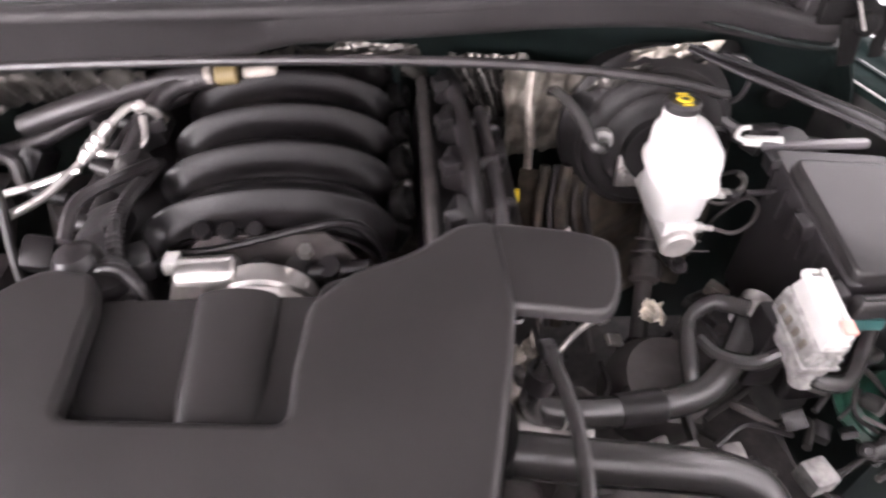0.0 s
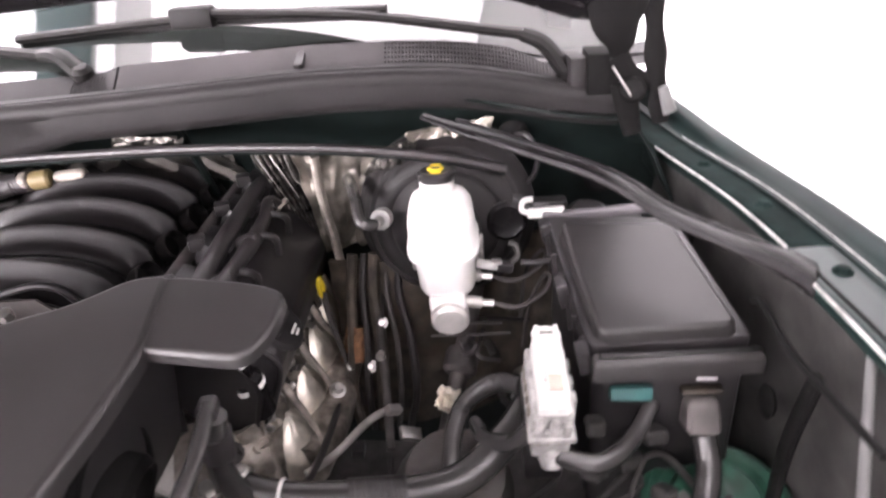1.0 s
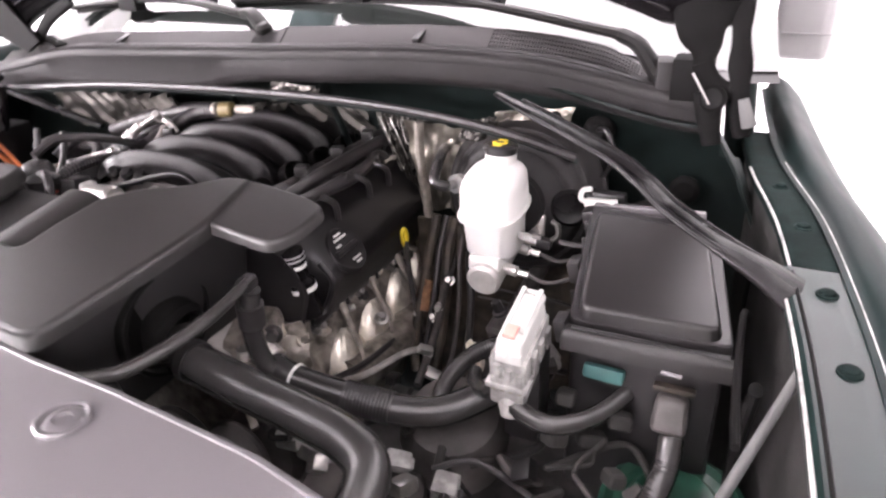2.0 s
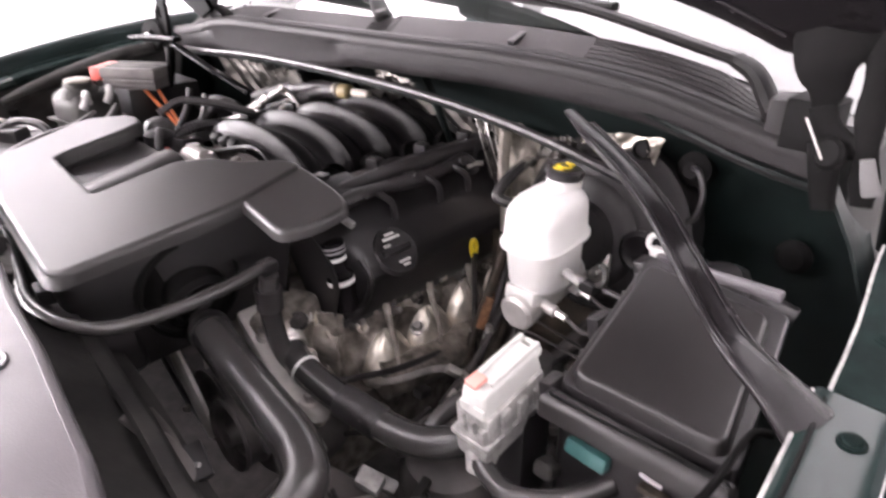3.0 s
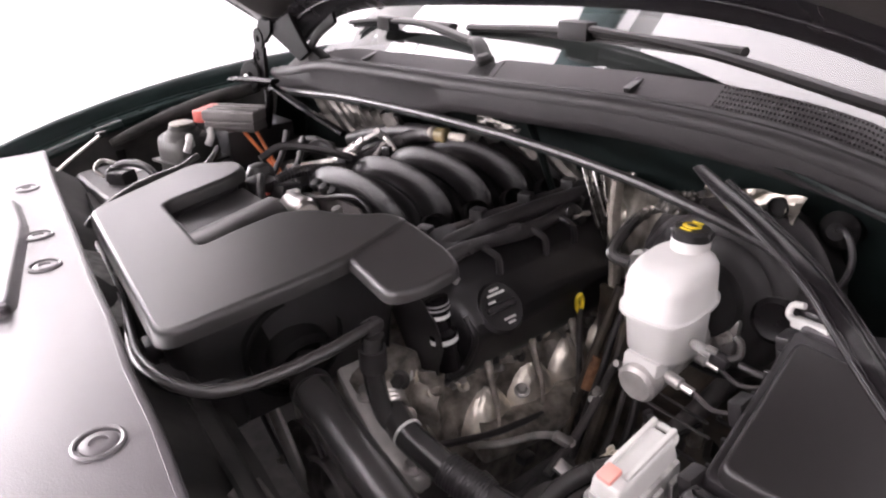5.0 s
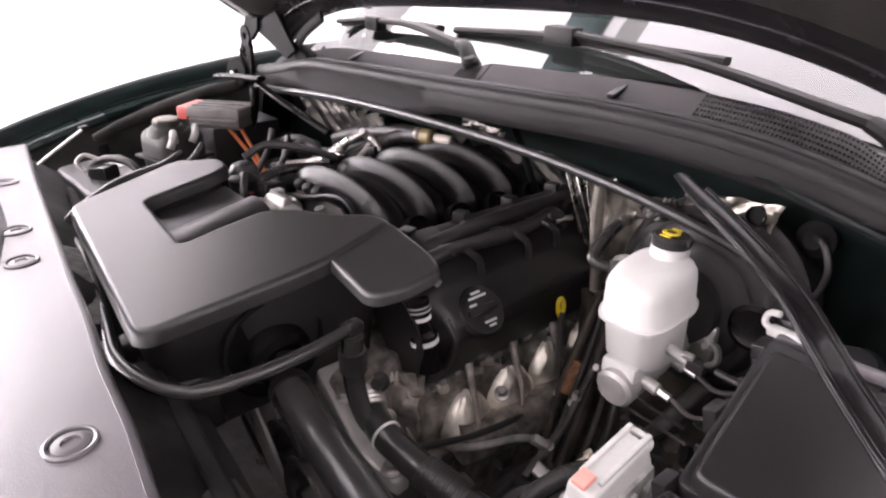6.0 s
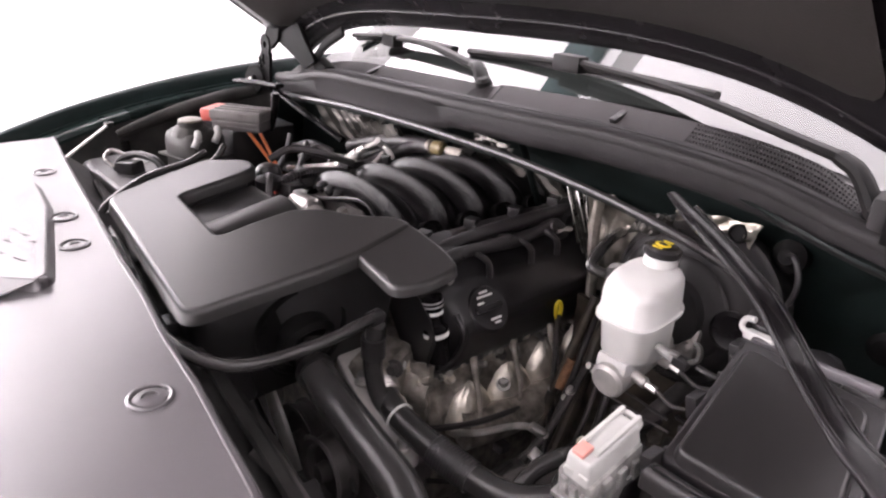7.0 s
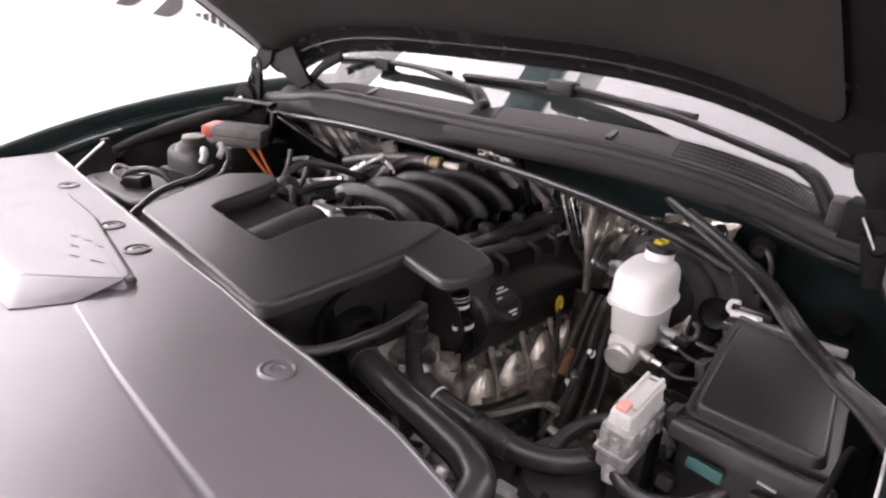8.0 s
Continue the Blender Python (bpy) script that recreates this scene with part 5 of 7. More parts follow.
    part("vent_hose", tube(mesh(), [(0.232, 0.745, 1.122), (0.235, 0.79, 1.129), (0.236, 0.84, 1.126), (0.235, 0.90, 1.122), (0.234, 0.95, 1.125), (0.232, 0.985, 1.128), (0.240, 1.005, 1.108)], lambda k: 0.0110 - 0.0022 * math.sin(2.2 * math.pi * k) ** 2, 14), "rubber", t)
    part("fuel_rail", rod(mesh(), (0.158, 0.74, 1.118), (0.158, 1.09, 1.118), 0.009, 12, 0.002), "dark", t, "dark fuel rail")
    part("rail_fitting", tube(mesh(), [(0.240, 0.985, 1.118), (0.244, 1.000, 1.120), (0.246, 1.014, 1.118)], 0.0042, 8), "bright", t, "bright bent pipe fitting")
    for i, y in enumerate((0.805, 0.895, 0.955)):
        part("loom_leg", tube(mesh(), [(0.238, y, 1.126), (0.250, y + 0.004, 1.122), (0.256, y + 0.014, 1.110), (0.254, y + 0.020, 1.085)], 0.0050, 8), "rubber", t)
    for at in ((0.222, 0.725, 1.122), (0.232, 0.742, 1.112), (0.236, 0.752, 1.100)):
        part("loom_clip", box(mesh(), at, (0.030, 0.008, 0.010), (0, 25, 20), 0.002), "conn_grey", t)


engine()


def hoses():
    h = thing("radiator_hose", "thick black radiator hose with a turned end", "radiator hose", (0.4, 0.52, 0.98))
    pts = [(0.205, 0.552, 1.012), (0.30, 0.540, 1.006), (0.40, 0.530, 0.999), (0.448, 0.524, 0.992), (0.482, 0.506, 0.982), (0.487, 0.468, 0.962), (0.465, 0.425, 0.94), (0.42, 0.39, 0.92)]
    part("hose", tube(mesh(), pts, 0.0242, 36, 10), "hose", h, smooth=80)
    part("clamp", tube(mesh(), [(0.215, 0.551, 1.012), (0.228, 0.549, 1.0112)], 0.0258, 20, 2), "rubber", h, "black hose clamp")
    part("tail_clamp", tube(mesh(), [(0.455, 0.413, 0.936), (0.446, 0.407, 0.931)], 0.0265, 20, 2), "conn_grey", h)
    c = thing("coolant_hose", "black coolant hose with a white clamp ring", "coolant hose", (0.4, 0.64, 0.95))
    part("hose", tube(mesh(), [(0.235, 0.640, 0.965), (0.27, 0.632, 0.960), (0.305, 0.627, 0.954), (0.37, 0.632, 0.945), (0.43, 0.644, 0.935), (0.49, 0.66, 0.938), (0.54, 0.70, 0.955), (0.575, 0.752, 0.968)], 0.019, 16, 8), "hose", c, smooth=80)
    part("clamp_ring", tube(mesh(), [(0.301, 0.6275, 0.9547), (0.3045, 0.6275, 0.9542)], 0.0203, 20, 2), "ink", c, "white clamp ring")
    part("pipe_end", tube(mesh(), [(0.225, 0.645, 0.972), (0.262, 0.634, 0.961)], 0.0215, 16, 3, ribs=0.002), "steel", c, "crimped steel pipe end")
    part("sleeve", tube(mesh(), [(0.37, 0.632, 0.945), (0.43, 0.644, 0.935)], 0.0205, 16, 4, ribs=0.0008, rib_pitch=0.004), "rubber", c, "taped sleeve")
    part("tee", tube(mesh(), [(0.565, 0.742, 0.966), (0.592, 0.772, 0.975)], 0.0215, 16, 2), "conn_grey", c, "grey hose end")
    d = thing("down_pipe", "black coolant pipe running down beside the pump", "coolant pipe", (0.27, 0.6, 1.0))
    part("pipe", tube(mesh(), [(0.268, 0.612, 1.085), (0.262, 0.612, 1.05), (0.258, 0.616, 1.005), (0.268, 0.620, 0.968), (0.29, 0.625, 0.945)], 0.013, 14), "hose", d)
    part("bulge", tube(mesh(), [(0.264, 0.612, 1.065), (0.262, 0.613, 1.035)], 0.0165, 14, 3), "rubber", d)
    o = thing("overflow_hose", "long black overflow hose round the intake cover", "hose", (0.1, 0.4, 1.07))
    part("hose", tube(mesh(), [(-0.46, 0.60, 1.075), (-0.42, 0.52, 1.072), (-0.37, 0.450, 1.066), (-0.27, 0.440, 1.066), (-0.10, 0.425, 1.070), (0.06, 0.402, 1.082), (0.14, 0.390, 1.088), (0.205, 0.396, 1.090), (0.250, 0.418, 1.090), (0.268, 0.445, 1.090), (0.275, 0.50, 1.090), (0.274, 0.555, 1.092), (0.264, 0.615, 1.094)], 0.0078, 12, 8), "hose", o, smooth=80)
    part("clip", box(mesh(), (-0.07, 0.405, 1.067), (0.022, 0.026, 0.020), (0, 0, 8), 0.005), "rubber", o)
    part("second_line", tube(mesh(), [(-0.36, 0.47, 1.060), (-0.28, 0.442, 1.056), (-0.10, 0.42, 1.058), (0.06, 0.40, 1.063), (0.15, 0.388, 1.062)], 0.006, 10), "rubber", o)
    part("tie", box(mesh(), (0.10, 0.383, 1.075), (0.008, 0.024, 0.022), (0, 0, 8), 0.003), "conn_grey", o)
    part("end_plug", box(mesh(), (0.264, 0.614, 1.092), (0.018, 0.026, 0.018), (0, 0, 8), 0.007, 3), "rubber", o)
    p = thing("exhaust_wire", "thin pale metal pipe low beside the engine", "thin pipe", (0.33, 0.72, 0.87))
    part("pipe", tube(mesh(), [(0.305, 0.640, 0.925), (0.312, 0.70, 0.908), (0.312, 0.77, 0.885), (0.312, 0.871, 0.869), (0.314, 0.93, 0.872), (0.318, 1.01, 0.892)], 0.0050, 8), "rubber", p, "black cable under the ports")
    part("branch", tube(mesh(), [(0.290, 0.735, 0.868), (0.325, 0.755, 0.880), (0.368, 0.787, 0.905), (0.40, 0.80, 0.915)], 0.0052, 8), "steel", p)
    part("clip", bolt(mesh(), (0.334, 0.790, 0.955), (0.4, -0.4, 1), 0.007, 0.009), "steel", p)
    part("clamp", box(mesh(), (0.40, 0.795, 0.915), (0.022, 0.012, 0.012), (20, 30, 40), 0.003), "bright", p)
    q = thing("steering_pipe", "rusty brown pipe end beside the brake booster", "pipe", (0.33, 0.93, 0.9))
    part("pipe", tube(mesh(), [(0.325, 0.955, 0.940), (0.318, 0.948, 0.915), (0.305, 0.944, 0.865)], 0.007, 10), "rust", q)
    part("second_pipe", tube(mesh(), [(0.372, 0.985, 0.985), (0.370, 0.93, 0.940), (0.380, 0.87, 0.895), (0.392, 0.78, 0.86)], 0.006, 10), "dark", q)
    for at in ((0.372, 0.90, 0.918), (0.386, 0.83, 0.880)):
        part("union", bolt(mesh(), at, (0.2, -0.4, 1), 0.005, 0.010), "steel", q)
    part("bracket", box(mesh(), (0.42, 0.783, 0.884), (0.030, 0.018, 0.008), (20, 30, 20), 0.002), "steel", q, "small bright bracket")
    x = thing("loose_strap", "pale frayed strap beside the radiator hose", "strap", (0.40, 0.43, 1.0))
    part("strap", tube(mesh(), [(0.335, 0.430, 1.030), (0.375, 0.432, 1.022), (0.40, 0.430, 1.010)], 0.004, 8, flat=0.4), "dusty", x)
    part("knot", box(mesh(), (0.408, 0.429, 1.006), (0.024, 0.010, 0.008), (10, 20, 10), 0.003), "conn_grey", x)
    for k in range(4):
        a = 0.6 + 1.5 * k
        part("frayed_end", rod(mesh(), (0.408, 0.429, 1.007), (0.408 + 0.020 * math.cos(a), 0.429 + 0.012 * math.sin(a), 1.010 + 0.006 * math.sin(2 * a)), 0.0028, 6), "conn_grey", x)
    g = thing("steering_gear", "dirty black steering gear low in the bay", "steering gear", (0.5, 0.7, 0.8))
    part("housing", lathe(mesh(), (0.47, 0.74, 0.80), (0.1, -0.3, 1), [(0.07, 0), (0.075, 0.05), (0.06, 0.09), (0.03, 0.10), (0, 0.10)], 24), "dusty", g)
    part("cap", lathe(mesh(), (0.52, 0.42, 0.93), (0, -0.2, 1), [(0.045, 0), (0.048, 0.02), (0.042, 0.03), (0.02, 0.034), (0, 0.034)], 26), "dark", g, "round black cap")
    part("pump", box(mesh(), (0.42, 0.56, 0.80), (0.16, 0.12, 0.14), (0, 0, 15), 0.03, 3), "dusty", g)
    for at, size, turn in (((0.46, 0.60, 0.90), (0.030, 0.022, 0.020), 20), ((0.48, 0.573, 0.895), (0.022, 0.030, 0.018), -15), ((0.437, 0.628, 0.866), (0.05, 0.016, 0.012), 30), ((0.52, 0.60, 0.88), (0.03, 0.03, 0.03), 10),
                           ((0.312, 0.585, 0.895), (0.030, 0.018, 0.026), 12), ((0.34, 0.60, 0.87), (0.05, 0.03, 0.02), -20), ((0.36, 0.575, 0.88), (0.02, 0.02, 0.03), 40), ((0.55, 0.575, 0.87), (0.04, 0.02, 0.02), 25)):
        part("fitting", box(mesh(), at, size, (turn, turn * 0.7, turn), 0.004), "conn_grey" if size[0] > 0.025 else "steel", g, "pale fitting")
    part("pump_plug", box(mesh(), (0.60, 0.56, 0.905), (0.035, 0.035, 0.03), (0, 0, 15), 0.006), "conn_grey", g)


hoses()


# ---------------------------------------------------------------- brakes
def brakes():
    b = thing("brake_booster", "round black brake booster on the firewall", "brake booster", (0.47, 1.0, 1.09))
    part("shell", lathe(mesh(), (0.470, 1.06, 1.085), (0, -1, 0.10), [(0.112, 0.0), (0.118, 0.02), (0.122, 0.055), (0.126, 0.060), (0.126, 0.068), (0.118, 0.074), (0.114, 0.090), (0.107, 0.098), (0.100, 0.098), (0.094, 0.107), (0.083, 0.111), (0.076, 0.109), (0.070, 0.116), (0.058, 0.117), (0.048, 0.120), (0.046, 0.135), (0.0, 0.137)], 56), "cowl", b, smooth=45)
    part("vent_cup", lathe(mesh(), (0.552, 0.952, 1.098), (0.1, -1, 0.12), [(0.027, 0), (0.028, 0.006), (0.022, 0.010), (0.018, 0.008), (0, 0.008)], 24), "gloss", b, "dark rubber plug")
    part("check_valve", lathe(mesh(), (0.388, 0.935, 1.120), (-0.2, -1, 0.2), [(0.014, 0), (0.014, 0.014), (0.008, 0.018), (0.007, 0.034), (0, 0.034)], 16), "conn_grey", b, "pale grey check valve")
    part("vacuum_hose", tube(mesh(), [(0.382, 0.902, 1.126), (0.366, 0.892, 1.135), (0.355, 0.93, 1.15), (0.335, 1.0, 1.15), (0.32, 1.04, 1.12)], 0.008, 10), "hose", b)
    b.location += Vector((0.006, 0.013, -0.005))
    m = thing("brake_master_cylinder", "white brake fluid reservoir on an aluminium master cylinder", "brake reservoir", (0.47, 0.85, 1.05))
    part("cylinder", rod(mesh(), (0.476, 0.805, 1.030), (0.471, 0.945, 1.052), 0.0235, 28, 0.004), "cast", m, "pale cast aluminium cylinder")
    part("flange", box(mesh(), (0.471, 0.938, 1.055), (0.10, 0.012, 0.05), (-8, 0, 0), 0.008), "bright", m)
    for x in (0.432, 0.510):
        part("flange_nut", bolt(mesh(), (x, 0.931, 1.056), (0, -1, 0.1), 0.007, 0.010), "steel", m)
    for y, z in ((0.835, 1.042), (0.885, 1.050)):
        part("port", rod(mesh(), (0.490, y, z), (0.516, y, z - 0.004), 0.0075, 12, 0.002), "cast", m)
        part("line_nut", rod(mesh(), (0.516, y, z - 0.004), (0.530, y, z - 0.006), 0.0048, 6), "steel", m)

    # reservoir: a loft of rounded sections, wide at the seam, drawn in below and above
    def ring(z, cx, cy, hx, hy, n=4.2, back=0.0):
        pts = []
        for k in range(40):
            a = 2 * math.pi * k / 40
            c, s = math.cos(a), math.sin(a)
            x = cx + 0.94 * hx * math.copysign(abs(c) ** (2 / n), c)
            y = cy + 0.95 * hy * math.copysign(abs(s) ** (2 / n), s)
            zz = z + back * (y - cy)
            pts.append((x, y, zz))
        return pts

    def loft(rows):
        bm = mesh()
        rings = [[bm.verts.new(p) for p in r] for r in rows]
        for p, q in zip(rings, rings[1:]):
            for k in range(40):
                bm.faces.new((p[k], p[(k + 1) % 40], q[(k + 1) % 40], q[k]))
        bm.faces.new(rings[0])
        bm.faces.new(rings[-1])
        return bm

    low = [ring(1.054, 0.474, 0.864, 0.031, 0.037, 3), ring(1.056, 0.474, 0.864, 0.0355, 0.0430, 3), ring(1.062, 0.474, 0.863, 0.0375, 0.0460, 3), ring(1.113, 0.472, 0.862, 0.0395, 0.0490, 3.2, back=0.12)]
    r = part("reservoir_base", loft(low), "white", m, "white translucent reservoir", smooth=50)
    up = [ring(1.113, 0.472, 0.862, 0.0390, 0.0480, 3.2, 0.12), ring(1.1132, 0.472, 0.862, 0.0450, 0.0545, 3.2, 0.12), ring(1.1140, 0.472, 0.862, 0.0468, 0.0562, 3.2, 0.12), ring(1.1180, 0.472, 0.862, 0.0468, 0.0562, 3.2, 0.12), ring(1.1188, 0.472, 0.862, 0.0450, 0.0540, 3.2, 0.12),
          ring(1.1205, 0.472, 0.862, 0.0435, 0.0525, 3.2, 0.12), ring(1.148, 0.471, 0.863, 0.0425, 0.0505, 3.2, 0.10), ring(1.157, 0.471, 0.864, 0.0412, 0.0490, 3.2, 0.12), ring(1.163, 0.470, 0.866, 0.0380, 0.0450, 3.0, 0.14), ring(1.1665, 0.469, 0.870, 0.0320, 0.0380, 2.8, 0.14), ring(1.168, 0.468, 0.876, 0.0220, 0.0270, 2.4, 0.12)]
    part("reservoir_top", loft(up), "white", m, "white domed reservoir top", smooth=50)
    part("feed", box(mesh(), (0.474, 0.855, 1.048), (0.045, 0.085, 0.022), (-5, 0, 0), 0.006), "white", m)
    part("neck", lathe(mesh(), (0.467, 0.898, 1.158), (0, 0.05, 1), [(0.0215, 0), (0.0215, 0.022)], 24), "white", m)
    cap = part("cap", lathe(mesh(), (0.467, 0.899, 1.178), (0, 0.05, 1), [(0.0205, 0), (0.0218, 0.003), (0.0218, 0.011), (0.0190, 0.0145), (0, 0.015)], 30), "plastic", m, "black screw cap with a yellow mark")
    part("cap_lug", box(mesh(), (0.467, 0.899, 1.187), (0.047, 0.017, 0.009), (0, 0, 12), 0.004), "plastic", cap)
    part("yellow_mark", lathe(mesh(), (0.467, 0.897, 1.1945), (0, 0.05, 1), [(0.0105, 0), (0.0105, 0.0012), (0, 0.0013)], 20, (1.0, 0.8)), "yellow", cap, "oval yellow symbol")
    part("symbol_hole", lathe(mesh(), (0.467, 0.897, 1.1958), (0, 0.05, 1), [(0.0045, 0), (0.0045, 0.0006), (0, 0.0006)], 16, (1.3, 0.8)), "plastic", cap)
    for dy in (-0.0125, 0.0125):
        part("yellow_bar", box(mesh(), (0.467, 0.897 + dy, 1.1950), (0.013, 0.0025, 0.001), bev=0), "yellow", cap, smooth=0)
    part("level_sensor", rod(mesh(), (0.510, 0.852, 1.085), (0.538, 0.850, 1.081), 0.006, 12, 0.002), "conn_grey", m)
    part("sensor_plug", box(mesh(), (0.546, 0.850, 1.080), (0.020, 0.014, 0.013), (0, 8, 0), 0.003), "plastic", m)
    part("plug_clip", box(mesh(), (0.536, 0.848, 1.0885), (0.012, 0.010, 0.004), (0, 8, 10), 0.001), "bright", m)
    part("plug_hook", tube(mesh(), [(0.552, 0.852, 1.082), (0.562, 0.856, 1.090), (0.560, 0.860, 1.102), (0.552, 0.862, 1.106)], 0.004, 8), "tank", m)
    m.location += Vector((0.005, 0.011, 0.002))
    l = thing("brake_lines", "thin black brake lines curling from the master cylinder", "brake lines", (0.55, 0.85, 1.04))
    for y, z, k in ((0.835, 1.036, 0), (0.885, 1.044, 1)):
        part("line", tube(mesh(), [(0.530, y, z), (0.56, y - 0.005, z - 0.004), (0.59, y + 0.01, z + 0.004), (0.604, y + 0.035, z + 0.010), (0.598, y + 0.06, z), (0.58, y + 0.08 + 0.02 * k, z - 0.06), (0.57, y + 0.09, z - 0.14)], 0.0028, 8), "dark", l)
    part("lead", tube(mesh(), [(0.566, 0.850, 1.084), (0.59, 0.853, 1.082), (0.612, 0.86, 1.085), (0.628, 0.90, 1.08)], 0.004, 8), "rubber", l)

    l.location += Vector((0.005, 0.011, 0.002))


brakes()


def fuse_box():
    t = thing("fuse_box", "black plastic fuse box with a domed lid and front ledge", "fuse box", (0.7, 0.8, 1.0))
    lid_top = lambda x, y: 1.094 + 0.27 * (y - 0.715) - 0.03 * (x - 0.70)
    out = rounded([(0.638, 0.704), (0.780, 0.712), (0.747, 0.862), (0.617, 0.868)], 0.014, 6)
    part("lid", slab(mesh(), out, lid_top, 0.015, 0.005, 4, 0.003), "lid", t)
    rim = rounded([(0.628, 0.700), (0.794, 0.708), (0.758, 0.886), (0.604, 0.894)], 0.010, 4)
    part("rim", slab(mesh(), rim, lambda x, y: lid_top(x, y) - 0.013, 0.024, 0.003, 2), "plastic", t)
    ledge = rounded([(0.626, 0.668, 0.006), (0.800, 0.682, 0.006), (0.800, 0.702, 0.004), (0.628, 0.690, 0.004)], 0.006, 3)
    part("front_ledge", slab(mesh(), ledge, lambda x, y: 1.079 - 0.05 * (x - 0.7), 0.024, 0.0095, 4), "satin", t, "rounded front ledge")
    body = rounded([(0.632, 0.694), (0.790, 0.702), (0.754, 0.882), (0.610, 0.890)], 0.012, 3)
    part("body", slab(mesh(), body, lambda x, y: lid_top(x, y) - 0.036, 0.20, 0.003, 1), "plastic", t)
    part("rear_bar", box(mesh(), (0.672, 0.912, 1.124), (0.14, 0.012, 0.012), (0, -4, -3), 0.004), "shroud", t, "grey bar behind the lid")
    for i in range(6):
        y = 0.72 + 0.030 * i
        part("side_rib", box(mesh(), (0.630 - 0.13 * (y - 0.70), y, 1.050 + 0.27 * (y - 0.715)), (0.010, 0.005, 0.05), (0, -6, 0), 0.002), "plastic", t)
    for x, y in ((0.622, 0.70), (0.612, 0.79), (0.604, 0.885)):
        part("latch", box(mesh(), (x, y, 1.070 + 0.27 * (y - 0.715)), (0.014, 0.026, 0.026), (0, -12, 0), 0.003), "plastic", t)
    part("teal_plug", box(mesh(), (0.671, 0.694, 1.023), (0.044, 0.018, 0.016), (-14, 2, 0), 0.004), "teal", t, "teal connector")
    part("grey_plug", box(mesh(), (0.744, 0.690, 0.995), (0.038, 0.040, 0.040), (-18, 0, 0), 0.010, 3, 0.86), "dusty", t, "grey plug with a conduit")
    part("plug_rim", box(mesh(), (0.744, 0.694, 1.022), (0.042, 0.012, 0.006), (-10, 0, 0), 0.002), "grime", t)
    part("conduit", tube(mesh(), [(0.748, 0.680, 0.970), (0.748, 0.655, 0.945), (0.735, 0.625, 0.915), (0.71, 0.595, 0.90), (0.68, 0.59, 0.895)], 0.013, 14, ribs=0.0009, rib_pitch=0.0045), "hose", t)
    for i, (x, y, z) in enumerate(((0.634, 0.685, 0.985), (0.695, 0.680, 0.975), (0.668, 0.668, 0.95), (0.70, 0.64, 0.93), (0.63, 0.655, 0.95))):
        part("lower_plug", box(mesh(), (x, y, z), (0.022 + 0.005 * (i % 3), 0.024, 0.018), (-15, 6 * i, 12 * i), 0.007, 3), "soot", t)
    # pale bar painted for the reflection in the gap under the ledge
    part("gap_glint", box(mesh(), (0.740, 0.675, 1.053), (0.020, 0.003, 0.002), (0, 4, 0), 0), "greyink", t, smooth=0)


fuse_box()


